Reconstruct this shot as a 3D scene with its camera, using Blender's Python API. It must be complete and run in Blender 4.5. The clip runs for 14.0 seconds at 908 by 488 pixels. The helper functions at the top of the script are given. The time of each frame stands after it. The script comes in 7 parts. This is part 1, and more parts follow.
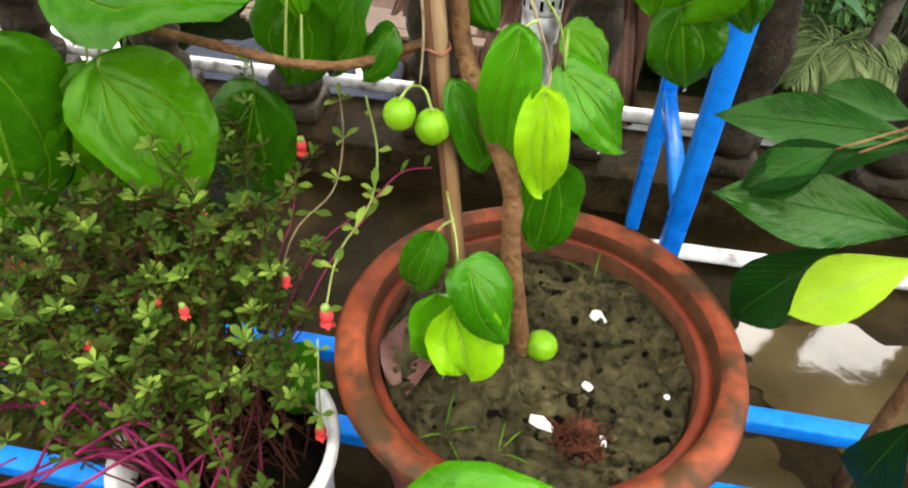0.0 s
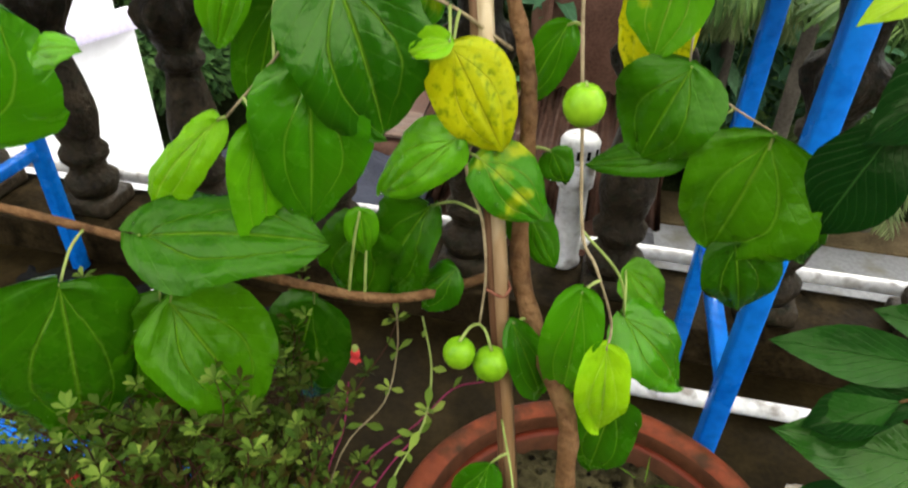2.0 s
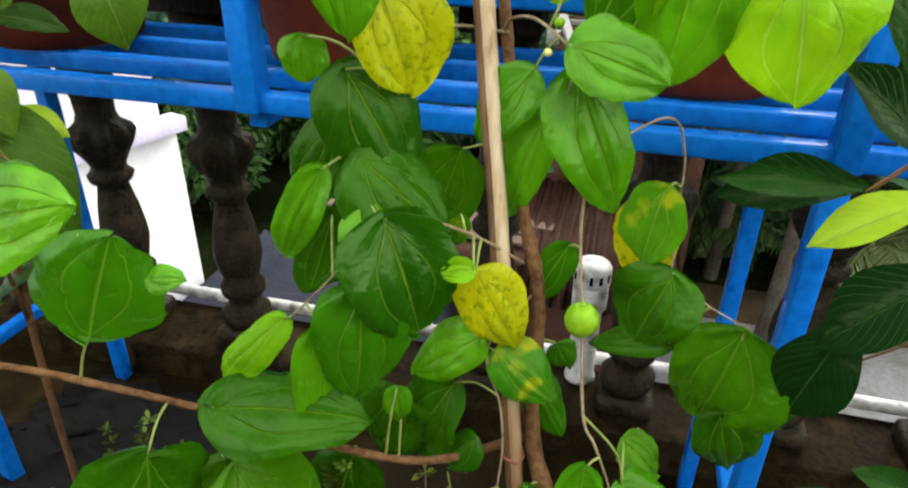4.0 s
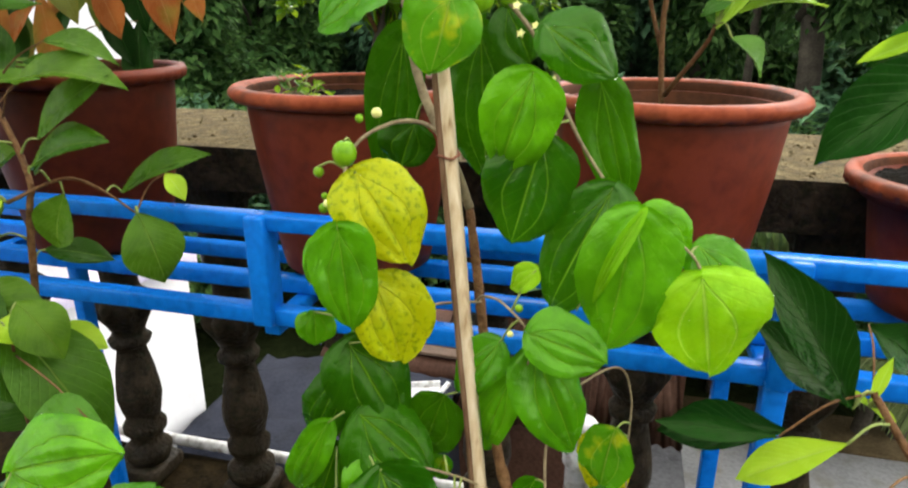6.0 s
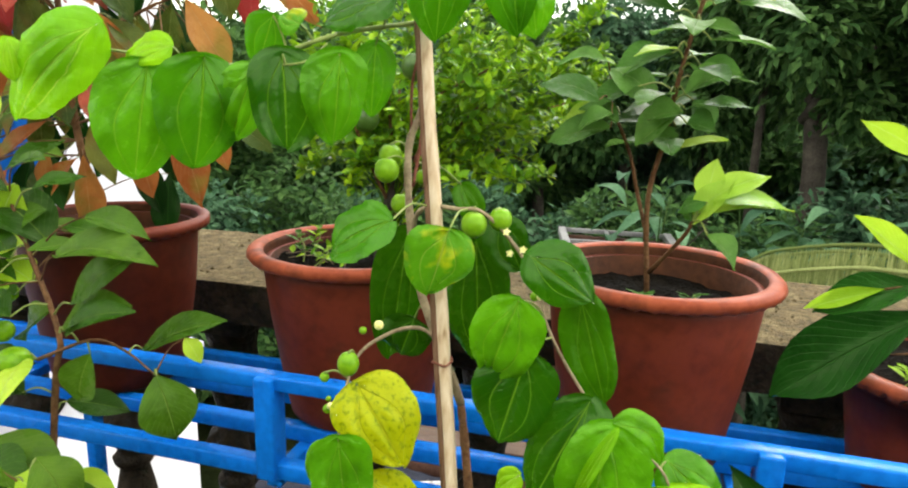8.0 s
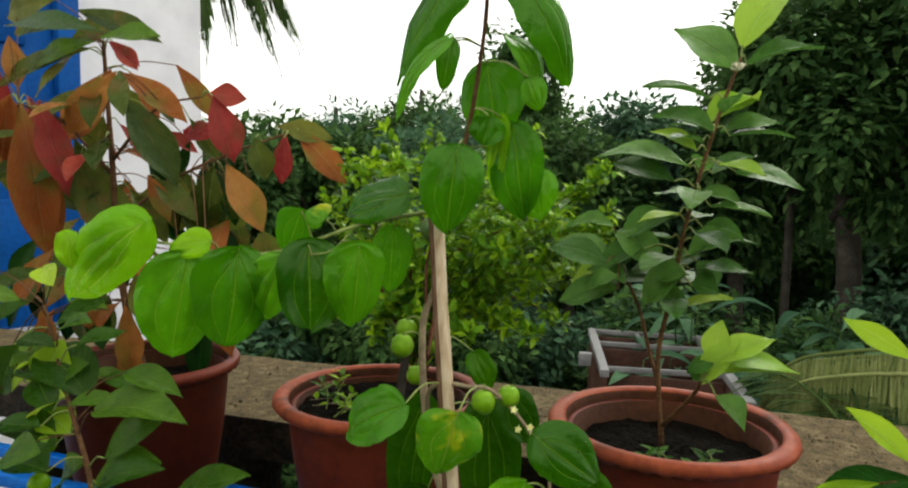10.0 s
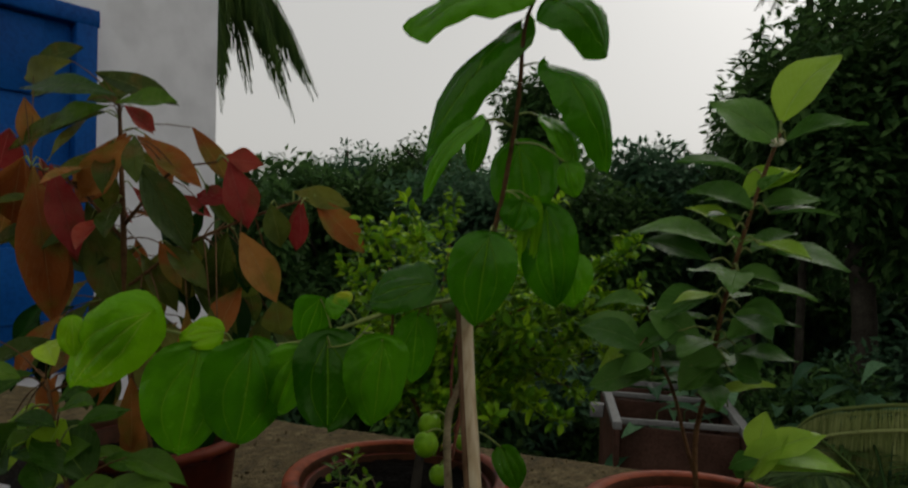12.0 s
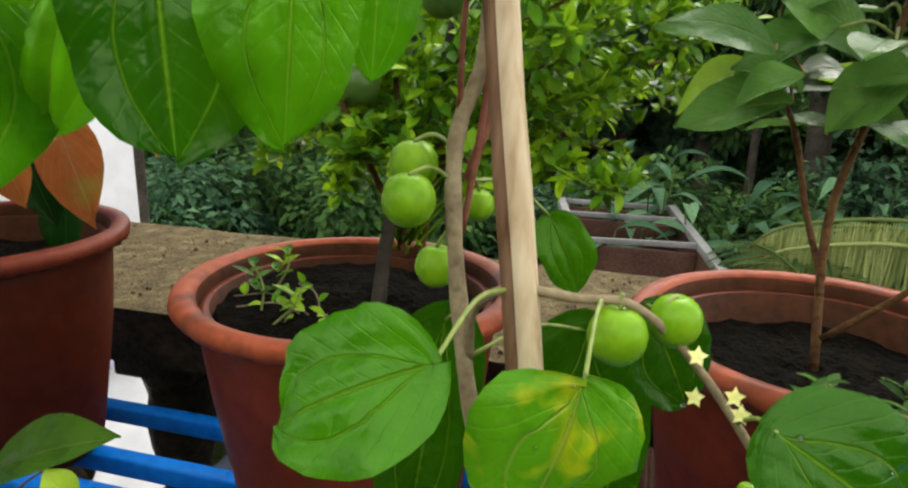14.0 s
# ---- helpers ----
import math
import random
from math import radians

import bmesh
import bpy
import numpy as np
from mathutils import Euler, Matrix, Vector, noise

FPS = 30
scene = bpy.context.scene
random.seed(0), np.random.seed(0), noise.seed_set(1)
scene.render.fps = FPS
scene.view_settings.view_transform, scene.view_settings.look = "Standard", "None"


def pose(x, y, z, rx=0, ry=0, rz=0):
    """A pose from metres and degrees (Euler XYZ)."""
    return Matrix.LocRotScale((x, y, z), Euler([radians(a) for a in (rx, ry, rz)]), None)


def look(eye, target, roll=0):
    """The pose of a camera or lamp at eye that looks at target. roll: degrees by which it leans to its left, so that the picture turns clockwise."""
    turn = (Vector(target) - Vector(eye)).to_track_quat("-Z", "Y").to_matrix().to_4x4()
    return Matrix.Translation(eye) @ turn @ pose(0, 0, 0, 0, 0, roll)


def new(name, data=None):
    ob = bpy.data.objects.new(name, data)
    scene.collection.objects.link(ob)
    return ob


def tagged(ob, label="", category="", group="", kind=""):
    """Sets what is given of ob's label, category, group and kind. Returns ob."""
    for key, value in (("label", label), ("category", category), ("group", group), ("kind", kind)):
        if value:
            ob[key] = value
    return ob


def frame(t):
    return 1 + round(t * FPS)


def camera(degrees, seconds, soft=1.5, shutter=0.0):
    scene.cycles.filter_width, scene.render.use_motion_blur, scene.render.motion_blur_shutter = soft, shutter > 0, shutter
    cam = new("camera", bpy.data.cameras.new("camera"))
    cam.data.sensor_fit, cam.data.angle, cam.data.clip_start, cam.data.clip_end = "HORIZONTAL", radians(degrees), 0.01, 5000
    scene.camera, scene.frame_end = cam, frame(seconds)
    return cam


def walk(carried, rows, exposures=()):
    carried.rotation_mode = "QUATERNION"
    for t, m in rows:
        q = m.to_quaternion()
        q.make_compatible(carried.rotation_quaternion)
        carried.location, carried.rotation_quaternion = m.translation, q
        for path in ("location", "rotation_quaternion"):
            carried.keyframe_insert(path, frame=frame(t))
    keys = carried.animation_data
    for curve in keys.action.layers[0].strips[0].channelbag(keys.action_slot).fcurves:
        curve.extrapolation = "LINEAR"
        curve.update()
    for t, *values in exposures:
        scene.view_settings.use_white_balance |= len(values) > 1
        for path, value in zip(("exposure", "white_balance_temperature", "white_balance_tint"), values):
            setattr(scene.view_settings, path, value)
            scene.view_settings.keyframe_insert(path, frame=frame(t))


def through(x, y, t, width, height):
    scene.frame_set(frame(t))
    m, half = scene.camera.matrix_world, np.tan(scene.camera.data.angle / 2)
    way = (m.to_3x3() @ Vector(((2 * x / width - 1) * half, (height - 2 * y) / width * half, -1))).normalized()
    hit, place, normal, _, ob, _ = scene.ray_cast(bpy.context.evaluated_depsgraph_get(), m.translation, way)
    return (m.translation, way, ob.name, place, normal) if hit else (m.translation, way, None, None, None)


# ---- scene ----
# camera and walk
cam = camera(68.3, 14.0, soft=2.1, shutter=0.4)
METRES, EYE, TILT, LEAN, TURN = 1.4, 1.0, -42.5, -1.5, 10.5
ROWS = [
    (0.0, 0.0, 0.0, 0.0, 0.0, -0.0, -0.0),
    (0.5, -0.0085, 0.0052, 0.0166, 0.11, 0.72, -1.13),
    (1.0, -0.0229, 0.0133, 0.0417, 1.08, 1.89, -2.02),
    (1.5, -0.0286, 0.0095, 0.0695, 1.73, 4.37, -2.27),
    (2.0, -0.0226, -0.0099, 0.0895, 1.78, 7.17, -1.52),
    (2.5, -0.0218, -0.0256, 0.1049, 2.51, 9.39, -1.82),
    (2.7, -0.0216, -0.0298, 0.1128, 2.85, 10.05, -2.2),
    (4.8, -0.0148, -0.1470, 0.1690, 3.80, 18.7, -2.5),
    (5.0, -0.011, -0.157, 0.1789, 3.98, 20.19, -2.93),
    (5.5, -0.0079, -0.1909, 0.1942, 3.66, 21.54, -2.01),
    (6.0, -0.0026, -0.223, 0.2127, 3.84, 23.05, -1.62),
    (6.5, 0.0079, -0.2431, 0.2238, 4.43, 24.31, -1.72),
    (7.0, 0.0086, -0.2597, 0.229, 5.25, 25.37, -2.26),
    (7.5, 0.0016, -0.2894, 0.2604, 4.66, 28.33, -3.41),
    (8.0, 0.0128, -0.3163, 0.2787, 3.75, 29.9, -3.49),
    (8.5, 0.0184, -0.3282, 0.2769, 5.28, 29.67, -3.96),
    (9.0, 0.0295, -0.3624, 0.2977, 6.18, 33.43, -4.3),
    (9.2, 0.0335, -0.3728, 0.2994, 6.04, 34.66, -4.8),
    (11.3, 0.0256, -0.4126, 0.3526, 6.62, 42.36, -4.45),
    (11.5, 0.0214, -0.4132, 0.3573, 6.62, 43.06, -4.6),
    (12.0, 0.0102, -0.389, 0.3742, 6.22, 41.35, -5.62),
    (12.5, -0.0193, -0.2841, 0.4062, 7.17, 35.5, -5.71),
    (13.0, -0.0512, -0.1633, 0.4592, 5.87, 30.68, -4.05),
    (13.5, -0.0593, -0.104, 0.4885, 4.13, 28.44, -3.48),
    (14.0, -0.0617, -0.071, 0.4899, 2.98, 26.99, -3.08),
]
EXPOSURES = [(0.0, 0.36), (0.7, 0.36), (1.5, 0.1), (2.0, -0.14), (2.5, -0.2), (5.0, -0.5), (7.5, -0.45), (8.5, -0.43), (9.2, -0.8), (10.2, -1.65), (11.3, -2.7), (12.1, -3.15), (12.6, -2.35), (13.0, -1.38), (13.5, -0.98), (14.0, -0.91)]
walk(cam, [(t, pose(0, 0, EYE, TILT, LEAN, TURN) @ pose(METRES * x, METRES * y, METRES * z, 90 + pitch, roll, yaw)) for t, x, y, z, yaw, pitch, roll in ROWS], EXPOSURES)

# ---- light ----
world = bpy.data.worlds.new("overcast_sky")
scene.world = world
world.use_nodes = True
wn, wl = world.node_tree.nodes, world.node_tree.links
sky = wn.new("ShaderNodeTexSky")
sky.sky_type, sky.sun_disc = "NISHITA", False
sky.sun_elevation, sky.sun_rotation = radians(40), radians(18)
sky.dust_density, sky.air_density, sky.ozone_density = 6.0, 1.2, 1.0
pale = wn.new("ShaderNodeHueSaturation")
pale.inputs["Saturation"].default_value, pale.inputs["Value"].default_value = 0.2, 4.6
wl.new(sky.outputs[0], pale.inputs["Color"])
cloud = wn.new("ShaderNodeMix")
cloud.data_type = "RGBA"
cloud.inputs[0].default_value, cloud.inputs[7].default_value = 0.65, (50.0, 49.4, 47.0, 1)
wl.new(pale.outputs[0], cloud.inputs[6])
wl.new(cloud.outputs[2], wn["Background"].inputs["Color"])
wn["Background"].inputs["Strength"].default_value = 0.125
sun = new("sun", bpy.data.lights.new("sun", "SUN"))
sun.data.energy, sun.data.angle, sun.data.color = 1.5, radians(30), (1.0, 0.96, 0.86)
sun.matrix_world = look((2.4, 7.2, 7.4), (0, 0, 0))


# ---- materials ----
def nodes_of(name, rough=0.6, metal=0.0, spec=0.3):
    m = bpy.data.materials.new(name)
    m.use_nodes = True
    n, l = m.node_tree.nodes, m.node_tree.links
    b = n["Principled BSDF"]
    b.inputs["Roughness"].default_value, b.inputs["Metallic"].default_value = rough, metal
    b.inputs["Specular IOR Level"].default_value = spec
    return m, n, l, b


def noise_tex(n, l, scale, detail=5.0, space="Object"):
    c = n.new("ShaderNodeTexCoord")
    t = n.new("ShaderNodeTexNoise")
    t.inputs["Scale"].default_value, t.inputs["Detail"].default_value = scale, detail
    l.new(c.outputs[space], t.inputs["Vector"])
    return t.outputs["Fac"]


def ramp(n, l, fac, stops):
    r = n.new("ShaderNodeValToRGB")
    while len(r.color_ramp.elements) < len(stops):
        r.color_ramp.elements.new(0.5)
    for e, (at, c) in zip(r.color_ramp.elements, stops):
        e.position, e.color = at, (*c, 1)
    l.new(fac, r.inputs[0])
    return r.outputs[0]


def mixed(n, l, a, b, fac, how="MIX"):
    x = n.new("ShaderNodeMix")
    x.data_type, x.blend_type = "RGBA", how
    for socket, v in ((x.inputs[0], fac), (x.inputs[6], a), (x.inputs[7], b)):
        if hasattr(v, "links"):
            l.new(v, socket)
        else:
            socket.default_value = v if isinstance(v, float) else (*v, 1)
    return x.outputs[2]


def bumped(n, l, b, height, strength=0.3, distance=0.01):
    k = n.new("ShaderNodeBump")
    k.inputs["Strength"].default_value, k.inputs["Distance"].default_value = strength, distance
    l.new(height, k.inputs["Height"])
    l.new(k.outputs[0], b.inputs["Normal"])


def surface(name, dark, base, light, coarse=6.0, fine=80.0, rough=0.7, bump=0.3, dist=0.004, metal=0.0, grime=None, wet=0.0, spec=0.3, dirt=0.52):
    """A stained, grained surface: coarse stains between dark, base and light, fine grain, relief."""
    m, n, l, b = nodes_of(name, rough, metal, spec)
    big, small = noise_tex(n, l, coarse), noise_tex(n, l, fine, 8.0)
    col = ramp(n, l, big, [(0.3, dark), (0.5, base), (0.72, light)])
    col = mixed(n, l, col, ramp(n, l, small, [(0.25, tuple(0.55 * v for v in dark)), (0.6, light)]), 0.35)
    if grime:
        col = mixed(n, l, col, grime, ramp(n, l, noise_tex(n, l, coarse * 2.3, 9.0), [(dirt, (0, 0, 0)), (dirt + 0.16, (0.85, 0.85, 0.85))]))
    l.new(col, b.inputs["Base Color"])
    r = ramp(n, l, big, [(0.35, (max(rough - wet - 0.1, 0.08),) * 3), (0.65, (min(rough + 0.1, 1),) * 3)])
    l.new(r, b.inputs["Roughness"])
    bumped(n, l, b, small, bump, dist)
    return m


def leaf_material(name, dark, base, light, vein, gloss=0.35, nerves=1, spots=None, through=0.4, grain=(230.0, 0.56, 0.63), spec=0.34):
    """A leaf with a pale midrib, side nerves, blotches, and light that comes through it. UV: u along, v across."""
    m, n, l, b = nodes_of(name, gloss, spec=spec)
    b.inputs["Specular Tint"].default_value = (0.78, 1.0, 0.48, 1)
    uv = n.new("ShaderNodeUVMap")
    sep = n.new("ShaderNodeSeparateXYZ")
    l.new(uv.outputs[0], sep.inputs[0])

    def calc(op, a, c=0.0, d=0.0):
        k = n.new("ShaderNodeMath")
        k.operation = op
        for s, v in zip(k.inputs, (a, c, d)):
            if hasattr(v, "links"):
                l.new(v, s)
            else:
                s.default_value = v
        return k.outputs[0]

    u, v = sep.outputs[0], sep.outputs[1]
    off = calc("ABSOLUTE", calc("SUBTRACT", v, 0.5))
    mid = calc("MAXIMUM", calc("SUBTRACT", 1.0, calc("MULTIPLY", off, 50.0)), 0.0)
    if nerves == 3:
        arc = calc("MULTIPLY", calc("SINE", calc("MULTIPLY", u, 2.7)), 0.25)
        mid = calc("MAXIMUM", mid, calc("MULTIPLY", calc("SUBTRACT", 1.0, calc("MULTIPLY", calc("ABSOLUTE", calc("SUBTRACT", off, arc)), 70.0)), 0.7))
    wave = calc("SINE", calc("MULTIPLY", calc("SUBTRACT", u, calc("MULTIPLY", off, 0.75)), 70.0 if nerves == 1 else 50.0))
    ribs = calc("MULTIPLY", calc("MAXIMUM", calc("MULTIPLY", calc("SUBTRACT", wave, 0.86), 7.0), 0.0), 0.14 if nerves == 1 else 0.045)
    info = n.new("ShaderNodeObjectInfo")
    geo = n.new("ShaderNodeNewGeometry")
    rnd = calc("FRACT", calc("ADD", info.outputs["Random"], geo.outputs["Random Per Island"]))
    col = ramp(n, l, rnd, [(0.0, dark), (0.45, base), (1.0, light)])
    col = mixed(n, l, col, dark, ramp(n, l, noise_tex(n, l, 28.0), [(0.45, (0, 0, 0)), (0.75, (0.6, 0.6, 0.6))]))
    if spots:
        col = mixed(n, l, col, spots, ramp(n, l, noise_tex(n, l, grain[0], 3.0), [(grain[1], (0, 0, 0)), (grain[2], (0.85, 0.85, 0.85))]))
    col = mixed(n, l, col, vein, calc("MAXIMUM", calc("MULTIPLY", mid, 0.75), ribs))
    l.new(col, b.inputs["Base Color"])
    film = noise_tex(n, l, 46.0, 3.0)
    l.new(ramp(n, l, film, [(0.36, (max(gloss - 0.18, 0.10),) * 3), (0.62, (gloss + 0.06,) * 3)]), b.inputs["Roughness"])
    bumped(n, l, b, calc("ADD", calc("MULTIPLY", calc("MAXIMUM", mid, ribs), -1.4), noise_tex(n, l, 60.0)), 0.6, 0.005)
    glow = n.new("ShaderNodeBsdfTranslucent")
    l.new(mixed(n, l, col, light, 0.4), glow.inputs[0])
    mix = n.new("ShaderNodeMixShader")
    mix.inputs[0].default_value = through
    l.new(b.outputs[0], mix.inputs[1])
    l.new(glow.outputs[0], mix.inputs[2])
    l.new(mix.outputs[0], n["Material Output"].inputs[0])
    return m


BLUE = surface("blue_gloss_paint", (0.00187, 0.0935, 0.43), (0.00281, 0.141, 0.58), (0.00561, 0.196, 0.692), 5, 60, 0.36, 0.12, 0.002, wet=0.1, spec=0.13)
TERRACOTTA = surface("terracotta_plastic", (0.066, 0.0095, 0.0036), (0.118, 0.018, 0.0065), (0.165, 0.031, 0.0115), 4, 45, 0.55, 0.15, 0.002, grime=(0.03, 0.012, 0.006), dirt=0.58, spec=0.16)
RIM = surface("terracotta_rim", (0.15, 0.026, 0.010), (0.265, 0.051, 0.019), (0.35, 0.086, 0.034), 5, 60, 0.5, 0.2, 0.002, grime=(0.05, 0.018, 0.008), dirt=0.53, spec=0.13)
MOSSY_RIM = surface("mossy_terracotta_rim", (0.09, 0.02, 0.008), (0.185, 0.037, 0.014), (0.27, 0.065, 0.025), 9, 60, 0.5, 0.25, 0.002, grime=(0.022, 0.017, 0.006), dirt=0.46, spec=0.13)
SOIL = surface("wet_soil", (0.002, 0.0016, 0.0007), (0.016, 0.0128, 0.0055), (0.10, 0.084, 0.038), 15, 110, 0.8, 1.0, 0.012, wet=0.2, spec=0.05)
DARK_SOIL = surface("dark_soil", (0.0012, 0.001, 0.0005), (0.0022, 0.0017, 0.0009), (0.010, 0.0076, 0.0044), 26, 150, 0.9, 1.0, 0.014, spec=0.04)
STONE = surface("mossy_shaded_stone", (0.003, 0.0022, 0.0013), (0.011, 0.008, 0.0042), (0.055, 0.041, 0.025), 17, 80, 0.6, 0.9, 0.008, grime=(0.009, 0.011, 0.0042), wet=0.2, spec=0.1)
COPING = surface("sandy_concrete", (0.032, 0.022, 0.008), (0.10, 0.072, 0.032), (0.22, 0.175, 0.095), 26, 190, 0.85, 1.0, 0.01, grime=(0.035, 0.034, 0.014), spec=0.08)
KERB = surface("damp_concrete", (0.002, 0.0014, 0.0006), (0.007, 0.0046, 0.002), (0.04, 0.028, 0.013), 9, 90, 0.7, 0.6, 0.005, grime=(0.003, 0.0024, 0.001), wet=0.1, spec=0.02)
WHITE = surface("white_wall_paint", (0.79, 0.79, 0.81), (0.80, 0.80, 0.82), (0.81, 0.81, 0.83), 1.2, 5, 0.7, 0.04, 0.002)
LILAC = surface("lilac_paint", (0.55, 0.50, 0.68), (0.62, 0.57, 0.75), (0.70, 0.66, 0.80), 4, 50, 0.6, 0.2, 0.002)
PIPE = surface("white_pvc", (0.45, 0.44, 0.42), (0.68, 0.68, 0.66), (0.8, 0.8, 0.79), 9, 60, 0.35, 0.1, 0.001, grime=(0.16, 0.13, 0.10))
BUCKET = surface("white_plastic", (0.42, 0.42, 0.41), (0.62, 0.62, 0.61), (0.75, 0.75, 0.74), 8, 60, 0.4, 0.1, 0.001, grime=(0.22, 0.20, 0.17))


def split_wood(name, tones, damp):
    """Split timber with grain along its length, browner towards its damp foot."""
    m, n, l, b = nodes_of(name, 0.75, spec=0.12)
    c, mp = n.new("ShaderNodeTexCoord"), n.new("ShaderNodeMapping")
    mp.inputs["Scale"].default_value = (110, 110, 3)
    l.new(c.outputs["Object"], mp.inputs[0])
    t = n.new("ShaderNodeTexNoise")
    t.inputs["Scale"].default_value, t.inputs["Detail"].default_value = 1.0, 6.0
    l.new(mp.outputs[0], t.inputs[0])
    col = ramp(n, l, t.outputs["Fac"], list(zip((0.28, 0.42, 0.72), tones)))
    z = n.new("ShaderNodeSeparateXYZ")
    l.new(c.outputs["Object"], z.inputs[0])
    col = mixed(n, l, col, damp, ramp(n, l, z.outputs[2], [(0.72, (0.92, 0.92, 0.92)), (1.2, (0.0, 0.0, 0.0))]))
    col = mixed(n, l, col, damp, ramp(n, l, noise_tex(n, l, 7.0), [(0.55, (0, 0, 0)), (0.75, (0.28, 0.28, 0.28))]))
    l.new(col, b.inputs["Base Color"])
    bumped(n, l, b, t.outputs["Fac"], 0.6, 0.002)
    return m


WOOD = split_wood("split_wood", ((0.26, 0.17, 0.085), (0.46, 0.35, 0.21), (0.62, 0.52, 0.36)), (0.17, 0.088, 0.034))
DARK_WOOD = split_wood("split_wood_bark", ((0.045, 0.022, 0.010), (0.11, 0.06, 0.03), (0.2, 0.12, 0.07)), (0.09, 0.04, 0.018))
# TERRACOTTA at about half strength, for the darkest rack pot.
TERRACOTTA_DARK = surface("dark_terracotta_plastic", (0.035, 0.005, 0.002), (0.06, 0.0095, 0.0036), (0.09, 0.016, 0.006), 4, 45, 0.55, 0.15, 0.002, grime=(0.016, 0.007, 0.004), dirt=0.56, spec=0.12)
# Darker copy of the blue; the door's shade is mixed into the paint colour.
DOOR_BLUE = surface("shaded_blue_door_paint", (0.0012, 0.04, 0.19), (0.002, 0.065, 0.27), (0.004, 0.09, 0.34), 3, 40, 0.5, 0.12, 0.002, spec=0.1)
# Inner pot walls: the shade inside the pot is put into this darker colour.
POT_INSIDE = surface("shaded_terracotta", (0.022, 0.009, 0.004), (0.05, 0.019, 0.008), (0.10, 0.035, 0.015), 9, 70, 0.7, 0.4, 0.003, spec=0.1)
BARK = surface("brown_bark", (0.042, 0.017, 0.006), (0.115, 0.052, 0.019), (0.20, 0.115, 0.052), 34, 150, 0.7, 1.0, 0.005, spec=0.12)
TWIG = surface("pale_twig", (0.11, 0.075, 0.04), (0.22, 0.165, 0.09), (0.33, 0.275, 0.165), 40, 180, 0.65, 0.4, 0.002, spec=0.15)
TREE_BARK = surface("grey_bark", (0.018, 0.0156, 0.012), (0.048, 0.042, 0.033), (0.096, 0.084, 0.066), 4, 30, 0.85, 0.7, 0.02, spec=0.05)
STEM_OLD = surface("brown_red_stem", (0.010, 0.004, 0.002), (0.026, 0.009, 0.005), (0.06, 0.02, 0.014), 20, 90, 0.6, 0.2, 0.001, spec=0.06)
RED_STEM = surface("magenta_stem", (0.06, 0.005, 0.018), (0.15, 0.010, 0.05), (0.26, 0.025, 0.09), 20, 90, 0.5, 0.2, 0.001, spec=0.1)
FRUIT = surface("green_fruit_skin", (0.085, 0.22, 0.0045), (0.13, 0.30, 0.006), (0.20, 0.37, 0.012), 25, 140, 0.28, 0.05, 0.0005, spec=0.16)
DARK_FRUIT = surface("dark_fruit_skin", (0.03, 0.072, 0.012), (0.054, 0.12, 0.018), (0.096, 0.168, 0.03), 25, 140, 0.35, 0.1, 0.0005)
SHELL = surface("white_shell", (0.6, 0.58, 0.52), (0.78, 0.77, 0.72), (0.85, 0.85, 0.82), 30, 200, 0.5, 0.2, 0.001)
PETAL = surface("red_petal", (0.42, 0.012, 0.025), (0.6, 0.025, 0.04), (0.7, 0.09, 0.06), 60, 200, 0.5, 0.1, 0.001)
YELLOW = surface("yellow_petal", (0.62, 0.58, 0.10), (0.74, 0.72, 0.22), (0.8, 0.8, 0.42), 60, 200, 0.5, 0.1, 0.001)
PALE_PAVING = surface("pale_concrete_paving", (0.13, 0.13, 0.132), (0.20, 0.20, 0.205), (0.28, 0.28, 0.282), 1.2, 25, 0.6, 0.3, 0.006, grime=(0.14, 0.13, 0.10), wet=0.2, spec=0.15)
KERB_SOIL = surface("brown_earth_bed", (0.02, 0.015, 0.008), (0.05, 0.036, 0.018), (0.10, 0.075, 0.04), 3, 30, 0.9, 0.8, 0.02, spec=0.05)
ASPHALT = surface("grey_yard", (0.03, 0.03, 0.033), (0.078, 0.078, 0.084), (0.144, 0.144, 0.15), 0.8, 20, 0.5, 0.4, 0.01, wet=0.3, spec=0.2)
RUST = surface("rusty_tin", (0.022, 0.009, 0.005), (0.05, 0.022, 0.014), (0.10, 0.055, 0.038), 2.5, 30, 0.55, 0.3, 0.004, spec=0.08)
GREY_METAL = surface("grey_metal", (0.08, 0.08, 0.077), (0.15, 0.15, 0.145), (0.24, 0.24, 0.23), 3, 40, 0.5, 0.2, 0.002)
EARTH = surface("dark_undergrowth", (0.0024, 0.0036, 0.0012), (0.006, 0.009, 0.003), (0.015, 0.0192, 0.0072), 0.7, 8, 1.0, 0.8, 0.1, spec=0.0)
JUJUBE = leaf_material("jujube_leaf", (0.011, 0.078, 0.0012), (0.037, 0.19, 0.0016), (0.115, 0.38, 0.004), (0.25, 0.48, 0.03), 0.22, 3, through=0.34, spec=0.48)
# Darker copy of JUJUBE: the shade of the leaves above is in its colour.
JUJUBE_SHADED = leaf_material("shaded_jujube_leaf", (0.011, 0.062, 0.001), (0.028, 0.128, 0.0012), (0.065, 0.21, 0.002), (0.18, 0.36, 0.02), 0.28, 3, through=0.26, spec=0.26)
